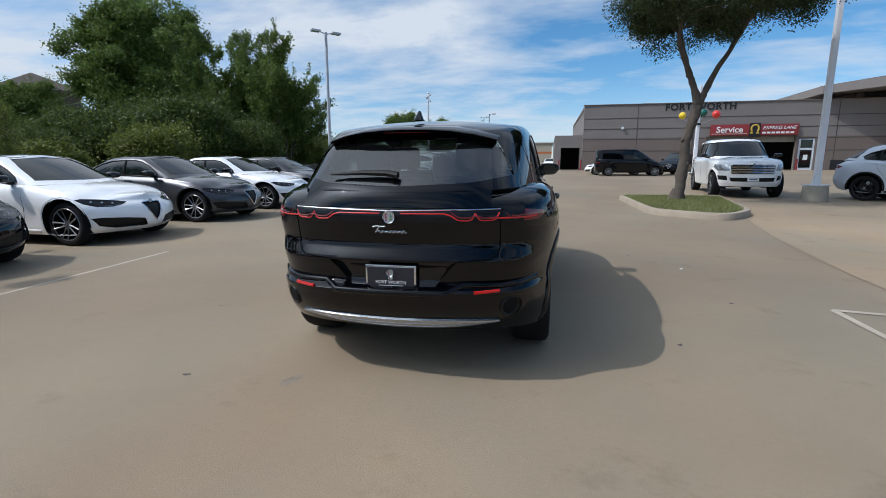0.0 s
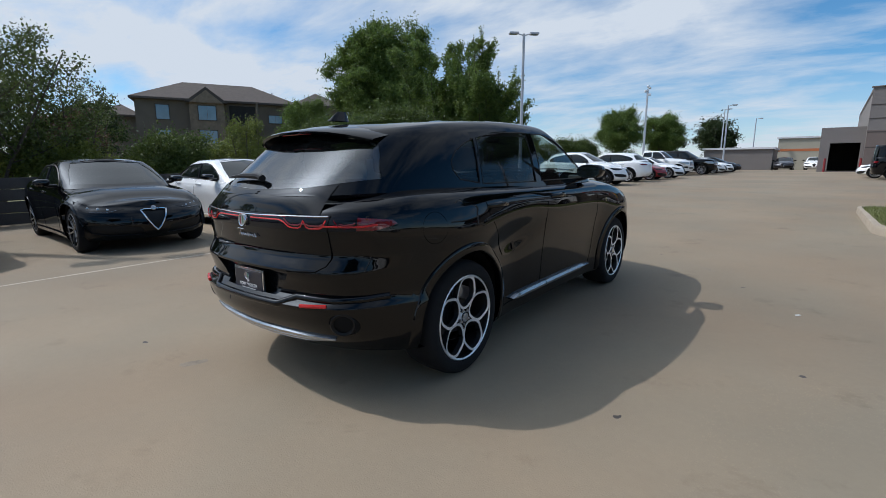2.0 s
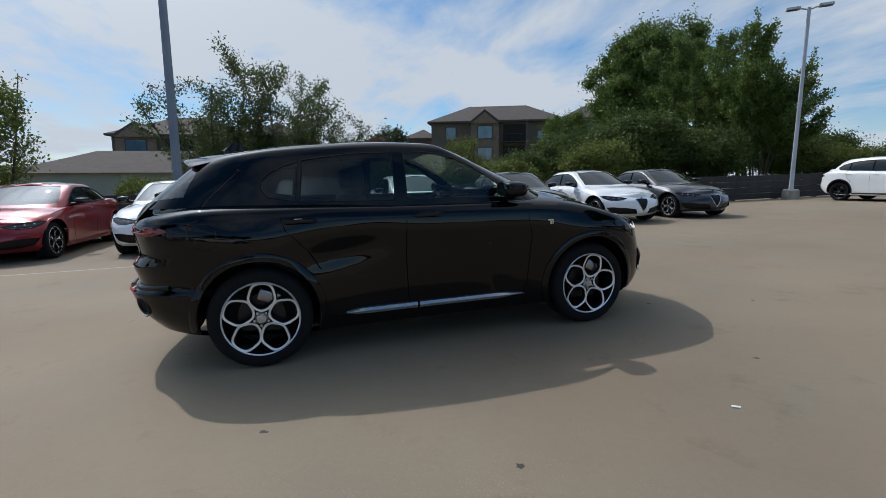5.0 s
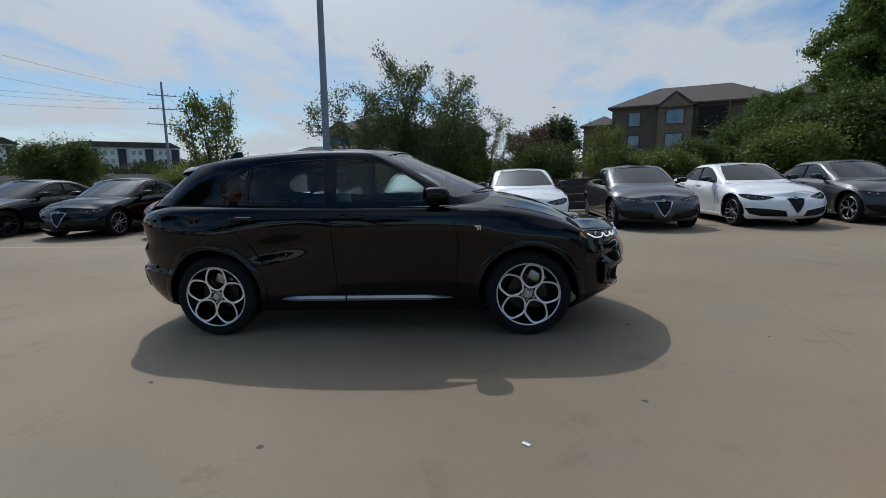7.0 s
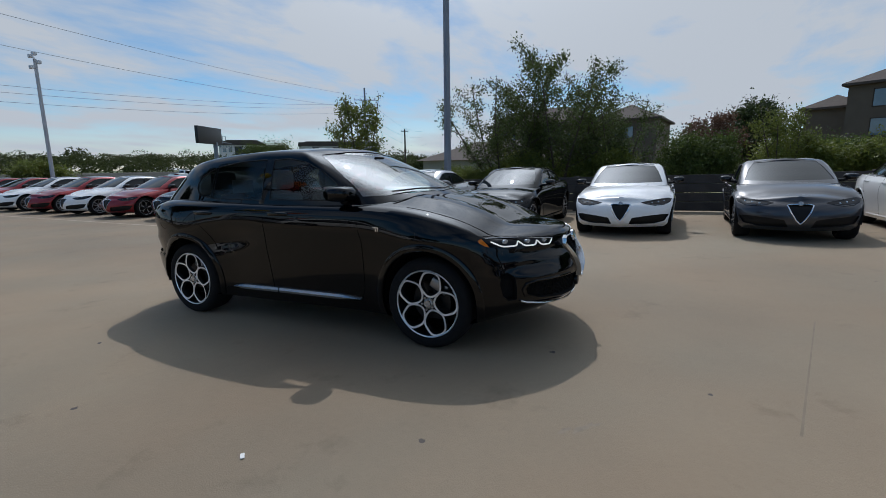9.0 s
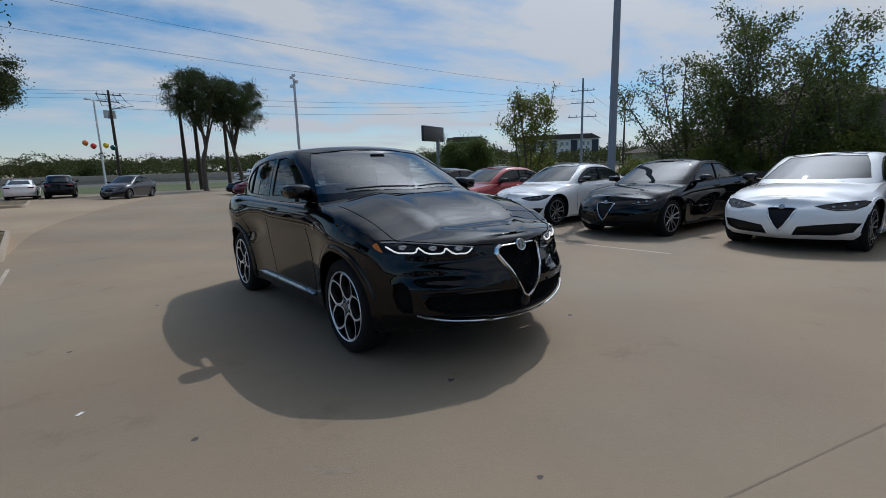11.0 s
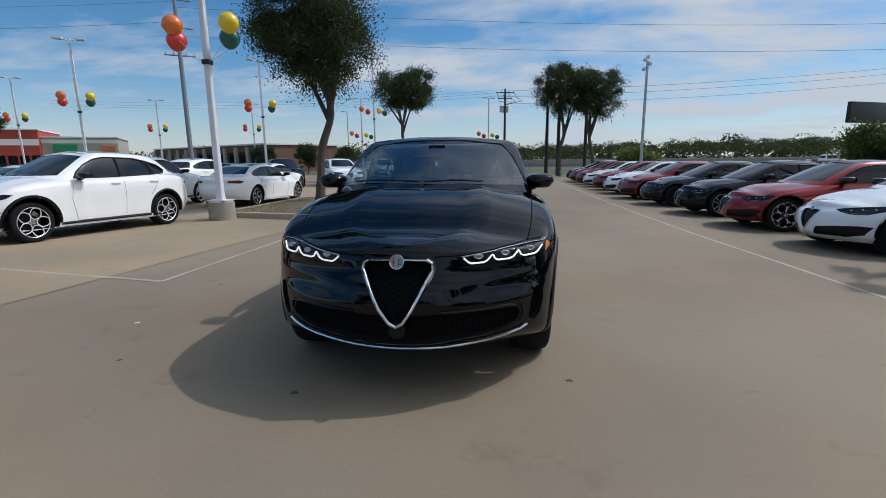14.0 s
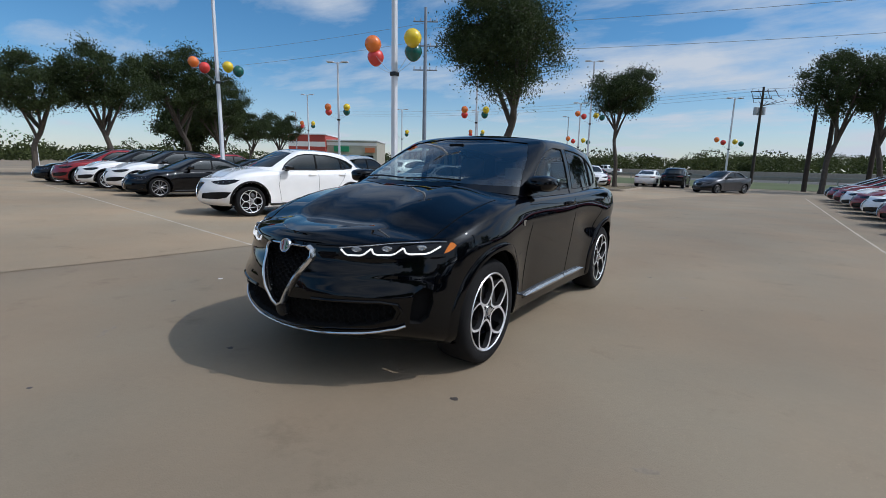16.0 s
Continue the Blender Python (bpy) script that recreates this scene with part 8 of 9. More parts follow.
utility_pole(-6.2, -45, 9.0, [], "dark wooden pole on the verge")
utility_pole(-9.2, -47, 9.5, [], "dark wooden pole on the verge")
utility_pole(34, -45, 20, [(18.4, 1.5, 0.6), (15.6, 1.5, 0.6), (12.8, 1.5, 0.6)], "tall weathered steel transmission pole", STEEL_BLUE, 0.21)
utility_pole(-94, -68, 21, [(18.2, 2.7, 2.2), (15.4, 2.7, 2.2), (12.2, 3.3, 2.2)], "tall steel transmission tower pole far off", STEEL_BLUE, 0.26)
utility_pole(-96, -58, 11, [(10.4, 0.9, 2.2)], "wooden power pole far off", WOOD_POLE, 0.2)
utility_pole(-88, -20, 12, [], "wooden power pole far off", WOOD_POLE, 0.16)


def wires(a, b, zs, sag, label, r=0.022):
    root = thing("power_line", label, "power line", "power lines")
    for dx, z in zs:
        pts = []
        for k in range(25):
            t = k / 24
            pts.append((a[0] + (b[0] - a[0]) * t + dx, a[1] + (b[1] - a[1]) * t, z + a[2] + (b[2] - a[2]) * t - sag * 4 * t * (1 - t)))
        part("wire", tubed(pts, r * 0.7, 5), WIRE, root)
    return root


wires((-94, -68, 0), (-0.9, -66, -6), [(0, 16.8), (0.8, 16.0), (-0.8, 15.0)], 1.6, "thin dark power wires across the sky", 0.03)
wires((-0.9, -66, 0), (70, -64, 0), [(0, 11.0), (0.6, 10.6), (-0.6, 10.2)], 1.0, "thin dark power wires across the sky", 0.02)
wires((-94, -68, 0), (34, -45, -1), [(0, 18.4), (0.8, 15.6)], 2.0, "thin dark transmission wires across the sky", 0.03)
wires((34, -45, 0), (120, -20, 0), [(0, 18.0), (0.8, 16.0)], 2.0, "thin dark transmission wires across the sky", 0.03)
wires((-94, -68, 0), (-200, -110, 0), [(0, 18.4), (2, 15.6), (-2, 12.4)], 3.0, "thin dark transmission wires across the sky", 0.04)


# ---- fence along the west edge ----
def fence():
    root = thing("fence", "low weathered dark timber rail fence behind the parked cars", "fence", kind="structure")
    x = -11.3
    post = to_mesh("post", boxed(-0.09, 0.09, -0.09, 0.09, -0.1, 1.08, 0.015), WOOD_RAIL, smooth=False)
    rail = to_mesh("rail", boxed(-0.03, 0.03, -1.2, 1.2, -0.120, 0.120, 0.01), WOOD_RAIL, smooth=False)
    for k in range(34):
        y = -36 + 2.4 * k
        o = new("post", post)
        o.parent, o.location = root, (x, y, ground_z(x, y))
        for z in (0.16, 0.42, 0.68, 0.93):
            q = new("rail", rail)
            q.parent, q.location = root, (x + 0.12, y + 1.2, ground_z(x, y + 1.2) + z)
            q.rotation_euler = (math.atan2(ground_z(x, y + 2.4) - ground_z(x, y), 2.4), 0, 0)


fence()
g = thing("guard_rail", "long galvanised guard rail beside the highway", "guard rail", kind="structure")
bm = bmesh.new()
for x0 in range(-200, 200, 20):
    tube(bm, [(x0, -73.6, 0.35), (x0 + 20, -73.6, 0.35)], 0.14, 6, squash=0.4)
part("rail", bm, STEEL_RAIL, g)
for x0 in range(-100, 100, 5):
    part("post", boxed(x0 - 0.06, x0 + 0.06, -73.8, -73.65, -0.5, 0.45), STEEL_RAIL, g, smooth=False)
g = thing("barrier", "long tan concrete highway barrier", "barrier", kind="structure")
part("wall", boxed(-300, 300, -93, -92.4, -0.5, 0.95, 0.05), BASE_CONCRETE, g)

# ---- buildings ----
def wall_with_openings(bm, x0, x1, y0, y1, z0, z1, holes):
    """A wall along x with thickness from y0 to y1, and rectangular openings (x0, x1, z0, z1) through it."""
    xs = sorted({x0, x1, *[h[0] for h in holes], *[h[1] for h in holes]})
    zs = sorted({z0, z1, *[h[2] for h in holes], *[h[3] for h in holes]})
    for a, b in zip(xs, xs[1:]):
        for c, d in zip(zs, zs[1:]):
            mx, mz = (a + b) / 2, (c + d) / 2
            if not any(h[0] < mx < h[1] and h[2] < mz < h[3] for h in holes):
                box(bm, a, b, y0, y1, c, d)
    bmesh.ops.remove_doubles(bm, verts=bm.verts[:], dist=0.001)
    return bm


def service_building():
    root = thing("workshop_building", "large flat-roofed taupe service building with red sign and open bays", "building", kind="structure")
    gz = 1.08
    holes = [(16.9, 20.4, gz, 4.45), (21.2, 25.2, gz, 4.45), (25.45, 26.95, gz, 4.3)]
    part("wall", wall_with_openings(bmesh.new(), 4.6, 46, 50.0, 50.35, gz - 0.3, 7.9, holes), WALL_TAUPE, root, smooth=False)
    part("base_band", wall_with_openings(bmesh.new(), 4.6, 46, 49.985, 49.998, gz - 0.1, 3.05, holes), WALL_TAUPE_DARK, root, smooth=False)
    part("side_wall", boxed(4.6, 4.95, 50.352, 74, gz - 0.3, 7.88), WALL_TAUPE, root, smooth=False)
    part("roof", boxed(4.6, 46, 50.352, 74, 7.4, 7.6), BASE_CONCRETE, root, smooth=False)
    # dimness inside the bays is painted: back wall and floor are near-black
    part("back_wall", boxed(4.96, 46, 58, 58.3, gz - 0.3, 7.3), PAINTED_SHADE, root, smooth=False)
    part("bay_floor", boxed(5, 46, 50.36, 58, gz - 0.2, gz - 0.02), PAINTED_SHADE, root, smooth=False)
    for z in (3.06, 4.3, 5.4, 6.5):
        bm = bmesh.new()
        if z < 4.4:
            for a, b in ((4.6, 16.85), (27.0, 46)):
                box(bm, a, b, 49.97, 49.982, z - 0.035, z + 0.035)
        else:
            box(bm, 4.6, 46, 49.97, 49.982, z - 0.03, z + 0.03)
        part("groove", bm, GROOVE, root, smooth=False)
    for x in (10.1, 15.6, 28.6, 34.2, 39.8):
        part("panel_joint", boxed(x - 0.03, x + 0.03, 49.965, 49.98, gz, 7.9), GROOVE, root, smooth=False)
    part("coping", boxed(4.5, 46, 49.9, 50.45, 7.9, 7.98, 0.01), WALL_TAUPE_DARK, root, smooth=False)
    for a, b in ((16.9, 20.4), (21.2, 25.2)):
        bm = bmesh.new()
        box(bm, a - 0.08, a, 49.94, 50.0, gz, 4.45); box(bm, b, b + 0.08, 49.94, 50.0, gz, 4.45); box(bm, a, b, 49.94, 50.0, 4.42, 4.5)
        part("bay_frame", bm, WALL_TAUPE_DARK, root, smooth=False)
        part("rolled_door", boxed(a, b, 50.4, 50.6, 3.9, 4.45, 0.05), BASE_CONCRETE, root)
    bm = bmesh.new()
    for x in (20.55, 21.0, 25.3):
        tube(bm, [(x, 49.6, gz - 0.05), (x, 49.6, gz + 1.1)], 0.09, 10)
    part("bollards", bm, SIGN_RED, root)
    door = part("door", boxed(25.5, 26.9, 50.1, 50.16, gz, 4.2), POLE_WHITE, root, "white framed glass door", smooth=False)
    part("door_pane", boxed(25.68, 26.72, 50.08, 50.098, gz + 0.25, 3.1), GLASS_DARK, door, smooth=False)
    part("transom_pane", boxed(25.68, 26.72, 50.08, 50.098, 3.3, 4.1), GLASS_DARK, door, smooth=False)
    part("door_notice", boxed(26.0, 26.4, 50.06, 50.078, 2.1, 2.6), SIGN_WHITE, door, smooth=False)
    part("wall_lamp", boxed(8.5, 8.75, 49.75, 49.96, 5.35, 5.6, 0.03), POLE_WHITE, root)
    vent = part("wall_vent", boxed(28.4, 29.6, 49.9, 49.962, gz + 0.1, gz + 1.0), SIGN_BLACK, root, smooth=False)
    part("awning", boxed(33.2, 36.5, 48.6, 49.96, 4.3, 5.9, 0.03), SIGN_RED, root, "red canopy")
    face = Matrix.Rotation(math.pi / 2, 4, "X")
    lettering("roof_letters", "FORT WORTH", 0.95, SIGN_BLACK, root, Matrix.Translation((16.1, 49.97, 7.50)) @ face, 0.02, "black raised letters", 1.12, bold=0.028)
    sg = part("service_sign", boxed(17.2, 25.2, 49.72, 49.955, 4.56, 5.66, 0.02), SIGN_RED, root, "red sign band above the bays")
    part("sign_border", boxed(17.3, 20.6, 49.705, 49.718, 4.70, 4.74), SIGN_WHITE, sg, smooth=False)
    lettering("sign_words", "Service", 0.86, SIGN_WHITE, sg, Matrix.Translation((18.95, 49.70, 5.12)) @ face, 0.02, bold=0.012)
    lettering("sign_words_small", "EXPRESS LANE", 0.46, SIGN_WHITE, sg, Matrix.Translation((23.45, 49.70, 5.28)) @ face, 0.015, shear=0.3)
    bm = bmesh.new()
    for k in range(7):
        box(bm, 21.95 + 0.42 * k, 22.27 + 0.42 * k, 49.70, 49.716, 4.72, 4.90)
    part("sign_bars", bm, SIGN_WHITE, sg, smooth=False)
    lg = part("sign_panel", boxed(20.75, 21.75, 49.66, 49.715, 4.45, 5.78), SIGN_BLACK, sg, smooth=False)
    bm = bmesh.new()
    tube(bm, [(21.25 + 0.34 * math.sin(a), 49.65, 5.22 - 0.36 * math.cos(a)) for a in [0.75 + 4.8 * k / 20 for k in range(21)]], 0.09, 6)
    box(bm, 20.85, 21.1, 49.6, 49.655, 4.72, 4.9); box(bm, 21.4, 21.65, 49.6, 49.655, 4.72, 4.9)
    part("sign_emblem", bm, SIGN_GOLD, lg)
    # upper storey with a deep sloping eave
    bm = bmesh.new()
    for x0, x1, dz in ((26.5, 46, 0),):
        vs = [(x0, 49.2, 8.35), (x1, 38.0, 9.6), (x1, 64, 9.6), (x0, 64, 8.35), (x0, 49.2, 9.1), (x1, 38.0, 11.2), (x1, 64, 11.2), (x0, 64, 9.1)]
        b = [bm.verts.new(v) for v in vs]
        for q in ((0, 3, 2, 1), (4, 5, 6, 7), (0, 1, 5, 4), (1, 2, 6, 5), (2, 3, 7, 6), (3, 0, 4, 7)):
            bm.faces.new([b[i] for i in q])
    part("upper_roof", bm, WALL_TAUPE, root, smooth=False)
    part("upper_wall", boxed(30.5, 45.5, 51.2, 62, 7.6, 9.4), WALL_TAUPE_DARK, root, smooth=False)
    for k in range(4):
        part("upper_window", boxed(31.2 + 3.4 * k, 33.8 + 3.4 * k, 51.14, 51.19, 7.9, 9.1), GLASS_DARK, root, smooth=False)
    # lower wing with its open bay
    part("wing_wall", wall_with_openings(bmesh.new(), 1.6, 4.598, 51.0, 51.3, gz - 0.3, 4.85, [(2.3, 4.35, gz, 3.5)]), WALL_TAUPE, root, smooth=False)
    part("wing_side", boxed(1.6, 1.9, 51.302, 66, gz - 0.3, 4.83), WALL_TAUPE, root, smooth=False)
    part("wing_roof", boxed(1.6, 4.598, 51.302, 66, 4.4, 4.6), BASE_CONCRETE, root, smooth=False)
    # shade inside the wing's bay, painted as a near-black back panel
    part("wing_inside", boxed(1.92, 4.58, 57, 57.2, gz - 0.3, 4.3), PAINTED_SHADE, root, smooth=False)
    bm = bmesh.new()
    tube(bm, [(4.5, 50.5, gz - 0.1), (4.5, 50.5, gz + 1.1)], 0.09, 10)
    tube(bm, [(2.1, 50.5, gz - 0.1), (2.1, 50.5, gz + 1.1)], 0.09, 10)
    part("bollards", bm, SIGN_RED, root)


service_building()


def plain_block(name, label, x0, x1, y0, y1, z0, z1, material, bands=(), m=None, panes=None, pane_mat=None):
    root = thing(name, label, "building", kind="structure", m=m)
    part("wall", boxed(x0, x1, y0, y1, z0, z1), material, root, smooth=False)
    part("roof", boxed(x0 - 0.2, x1 + 0.2, y0 - 0.2, y1 + 0.2, z1 + 0.002, z1 + 0.22, 0.02), ROOF_METAL, root, smooth=False)
    for a, b, mt in bands:
        part("band", boxed(x0 - 0.02, x1 + 0.02, y0 - 0.03, y0 - 0.004, a, b), mt, root, smooth=False)
    for k, (a, b, c, d) in enumerate(panes or ()):
        part("window", boxed(a, b, y0 - 0.04, y0 - 0.004, c, d), pane_mat or GLASS_DARK, root, smooth=False)
    return root


plain_block("metal_shed", "beige metal shed with an orange band and white roof", -3.0, 1.45, 72, 84, 0.9, 5.1, WALL_BEIGE, [(3.5, 3.8, ORANGE)])
plain_block("enclosure_wall", "low taupe block enclosure beyond the lot", -9.4, -2.6, 61, 67, 0.9, 3.45, WALL_TAUPE)
face = Matrix.Rotation(math.pi / 2, 4, "X")

# long brick building with pale columns, far to the south-east
sb = Matrix.Translation((43, -64, -0.45)) @ Matrix.Rotation(radians(148), 4, "Z")
b = plain_block("brick_building", "long low brown brick building with pale columns", -23.9, 14, 0, 12, 0, 3.9, BRICK_BROWN, m=sb, panes=[(-22.9 + 3.3 * k, -20.3 + 3.3 * k, 0.9, 3.0) for k in range(11)])
for k in range(12):
    part("column", boxed(-23.8 + 3.3 * k, -23.1 + 3.3 * k, -0.35, -0.045, 0, 3.7), WALL_BEIGE, b, smooth=False)
rb = Matrix.Translation((74, -65.3, -0.45)) @ Matrix.Rotation(radians(214), 4, "Z")
b = plain_block("store_building", "far red store front with flat roof", -8.3, -0.6, 0, 14, 0, 7.0, STORE_RED, [(4.6, 5.6, WALL_PALE)], rb, [(-7.8 + 1.5 * k, -6.6 + 1.5 * k, 0.5, 3.0) for k in range(5)])
b = plain_block("store_building", "far cream store with green sign and flat roof", -0.55, 10.0, 1, 15, 0, 5.9, WALL_BEIGE, [(5.0, 5.6, WALL_PALE)], rb, [(0.2 + 1.9 * k, 1.7 + 1.9 * k, 0.5, 3.0) for k in range(5)])
part("store_sign", boxed(1.0, 4.2, 0.6, 0.955, 3.7, 4.8), GREEN_SIGN, b, smooth=False)
part("orange_sign", boxed(7.6, 9.6, 0.6, 0.955, 3.6, 4.6), ORANGE, b, smooth=False)


def apartment(m, left=-13.5):
    """Three-storey apartment house with hipped roofs and a stone gable bay."""
    root = thing("apartment_building", "brown three-storey apartment house with dark shingled hip roofs", "building", kind="structure", m=m)

    def hip(x0, x1, y0, y1, z0, h, over=0.6):
        bm = bmesh.new()
        x0, x1, y0, y1 = x0 - over, x1 + over, y0 - over, y1 + over
        d = min(x1 - x0, y1 - y0) / 2
        if x1 - x0 >= y1 - y0:
            r = [(x0 + d, (y0 + y1) / 2, z0 + h), (x1 - d, (y0 + y1) / 2, z0 + h)]
        else:
            r = [((x0 + x1) / 2, y0 + d, z0 + h), ((x0 + x1) / 2, y1 - d, z0 + h)]
        q = [bm.verts.new(v) for v in [(x0, y0, z0), (x1, y0, z0), (x1, y1, z0), (x0, y1, z0), *r, (x0, y0, z0 - 0.25), (x1, y0, z0 - 0.25), (x1, y1, z0 - 0.25), (x0, y1, z0 - 0.25)]]
        if x1 - x0 >= y1 - y0:
            fs = [(0, 1, 5, 4), (1, 2, 5), (2, 3, 4, 5), (3, 0, 4)]
        else:
            fs = [(0, 1, 4), (1, 2, 5, 4), (2, 3, 5), (3, 0, 4, 5)]
        for f in fs + [(0, 6, 7, 1), (1, 7, 8, 2), (2, 8, 9, 3), (3, 9, 6, 0), (6, 9, 8, 7)]:
            bm.faces.new([q[i] for i in f])
        bmesh.ops.recalc_face_normals(bm, faces=bm.faces[:])
        return part("roof", bm, SHINGLE, root, smooth=False)
    part("wall", boxed(left, 9, 0, 12, -1, 9.0), STUCCO, root, smooth=False)
    hip(left, 9, 0, 12, 9.05, 2.9)
    part("end_wall", boxed(9.002, 17, -1.2, 10, -1, 8.9), STUCCO, root, smooth=False)
    hip(9, 17, -1.2, 10, 8.95, 2.2)
    if left < -12:
        part("low_wing", boxed(-19, -13.502, 3, 13, -1, 7.0), STUCCO, root, smooth=False)
        hip(-19, -13.5, 3, 13, 7.05, 1.6)
    bay = part("stone_bay", boxed(-6.4, -1.6, -1.0, -0.002, -1, 8.6), STONE, root, "brown stone bay", smooth=False)
    bm = bmesh.new()
    prism(bm, [(-6.9, 8.62), (-1.1, 8.62), (-4.0, 10.5)], 3.2, Matrix.Translation((0, -1.35, 0)))
    part("gable_roof", bm, SHINGLE, root, smooth=False)
    bm = bmesh.new()
    prism(bm, [(-6.3, 8.55), (-1.7, 8.55), (-4.0, 10.1)], 0.05, Matrix.Translation((0, -1.41, 0)))
    part("gable", bm, STONE, root, smooth=False)

    def window(x, z, w, h, y=-0.03, bars=1):
        fr = part("window", boxed(x - w / 2 - 0.1, x + w / 2 + 0.1, y - 0.03, y + 0.026, z - 0.1, z + h + 0.1), TRIM_BROWN, root, smooth=False)
        n = bars + 1
        for k in range(n):
            a = x - w / 2 + w * k / n + 0.02
            part("pane", boxed(a, a + w / n - 0.04, y - 0.05, y - 0.033, z, z + h), WIN_BLUE, fr, smooth=False)
    for z in (0.4, 3.5, 6.5):
        if left < -12:
            window(-10.0, z, 1.7, 1.7, bars=0)
        window(-4.0, z, 2.4, 1.7, y=-1.03)
        window(5.9, z, 2.0, 1.0)
        window(13.0, z, 2.2, 1.4, y=-1.23)
        # balcony beside the stone bay; a flat dark sheet paints its recess's shade
        part("balcony_shade", boxed(-0.9, 2.9, -0.05, -0.004, z - 0.4, z + 2.0), PAINTED_SHADE, root, smooth=False)
        part("balcony_slab", boxed(-1.0, 3.0, -1.3, -0.052, z - 0.62, z - 0.42), TRIM_BROWN, root, smooth=False)
        bm = bmesh.new()
        for k in range(14):
            tube(bm, [(-0.9 + 0.29 * k, -1.25, z - 0.42), (-0.9 + 0.29 * k, -1.25, z + 0.55)], 0.02, 4)
        tube(bm, [(-1.0, -1.25, z + 0.55), (3.0, -1.25, z + 0.55)], 0.035, 5)
        part("balcony_rail", bm, SIGN_BLACK, root)
    part("post", boxed(2.95, 3.25, -1.35, -1.05, -1, 9.0), STUCCO, root, smooth=False)
    for x, y in ((-4, 4), (0, 7), (6, 4)):
        part("roof_vent", tubed([(x, y, 10), (x, y, 11.0)], 0.12, 8), GALV, root)


apartment(Matrix.Translation((-58.5, 28.4, 0.6)) @ Matrix.Rotation(radians(64), 4, "Z") @ Matrix.Diagonal((0.83, 1, 1, 1)))
apartment(Matrix.Translation((-54.0, -13.6, -1.1)) @ Matrix.Rotation(radians(84), 4, "Z") @ Matrix.Scale(0.82, 4), -7.2)
hs = Matrix.Translation((-40, -14.5, -1.2)) @ Matrix.Rotation(radians(80), 4, "Z")
root = thing("house", "low far house with brown shingled roof", "house", kind="structure", m=hs)
part("wall", boxed(-8, 8, 0, 9, 0, 3.2), WALL_BEIGE, root, smooth=False)
bm = bmesh.new()
q = [bm.verts.new(v) for v in [(-8.6, -0.6, 3.2), (8.6, -0.6, 3.2), (8.6, 9.6, 3.2), (-8.6, 9.6, 3.2), (-4, 4.5, 5.2), (4, 4.5, 5.2)]]
for f in ((0, 1, 5, 4), (1, 2, 5), (2, 3, 4, 5), (3, 0, 4), (3, 2, 1, 0)):
    bm.faces.new([q[i] for i in f])
part("roof", bm, SHINGLE, root, smooth=False)
for x, y, r, L in ((-160, -130, 129, 34), (-128, -152, 140, 17)):
    m = Matrix.Translation((x, y, 0.6)) @ Matrix.Rotation(radians(r), 4, "Z")
    b = thing("apartment_block", "far white three-storey apartment block with dark recesses", "building", kind="structure", m=m)
    part("wall", boxed(-L / 2, L / 2, 0, 14, -2, 10.0), WALL_PALE, b, smooth=False)
    n = int(L / 8.5)
    w = L / n
    for k in range(n):
        x0 = -L / 2 + k * w
        part("bay", boxed(x0 + 0.4, x0 + w * 0.62, -1.2, -0.003, -2, 9.9), WALL_PALE, b, smooth=False)
        part("recess", boxed(x0 + w * 0.66, x0 + w * 0.96, -0.10, -0.003, -1, 9.4), PANEL_DARK, b, "dark blue-grey recess", smooth=False)
        for z in (1.2, 4.2, 7.2):
            for q in (0.16, 0.40):
                part("window", boxed(x0 + w * q, x0 + w * q + 1.2, -1.26, -1.204, z, z + 1.5), WIN_BLUE, b, smooth=False)
        bm = bmesh.new()
        prism(bm, [(x0 - 0.2, 9.92), (x0 + w * 0.68, 9.92), (x0 + w * 0.46, 11.5), (x0 + w * 0.02, 11.5)], 9.0, Matrix.Translation((0, -1.9, 0)))
        part("bay_roof", bm, SHINGLE, b, smooth=False)
    bm = bmesh.new()
    prism(bm, [(-L / 2 - 0.6, 10.02), (L / 2 + 0.6, 10.02), (L / 2 - 3, 11.9), (-L / 2 + 3, 11.9)], 15.2, Matrix.Translation((0, -0.6, 0)))
    part("roof", bm, SHINGLE, b, smooth=False)

# billboard seen edge-on from the back
bb = thing("billboard", "large dark billboard on a steel column", "billboard", kind="structure", m=Matrix.Translation((-51, -68, -0.5)) @ Matrix.Rotation(radians(205), 4, "Z"))
part("column", tubed([(0, 0, 0), (0, 0, 6.4)], 0.35, 12), STEEL_BLUE, bb)
part("panel", boxed(-5.6, 1.9, -0.25, 0.25, 6.0, 8.7, 0.03), SIGN_BLACK, bb)
bm = bmesh.new()
for z in (5.7, 6.5, 7.6):
    tube(bm, [(1.9, 0.1, z), (4.6, 0.4, z)], 0.05, 5)
tube(bm, [(4.6, 0.4, 6.5), (7.6, 0.8, 6.5)], 0.05, 5)
tube(bm, [(4.6, 0.4, 5.7), (7.6, 0.8, 5.7)], 0.05, 5)
for x, z in ((2.4, 7.6), (3.4, 7.6), (4.5, 7.6), (5.6, 6.5), (6.6, 6.5), (7.5, 6.5)):
    tube(bm, [(x, 0.4, 5.6), (x, 0.4, z)], 0.05, 5)
part("catwalk", bm, STEEL_BLUE, bb)

# ---- the black SUV in the middle ----
hero = car(SUV, "suv", "glossy black compact SUV with five-ring alloy wheels and lit lamps", "", PAINT_BLACK, "dial", details=suv_details, clear=True)
hero.matrix_basis = stand(0.027, 0, 1.0)

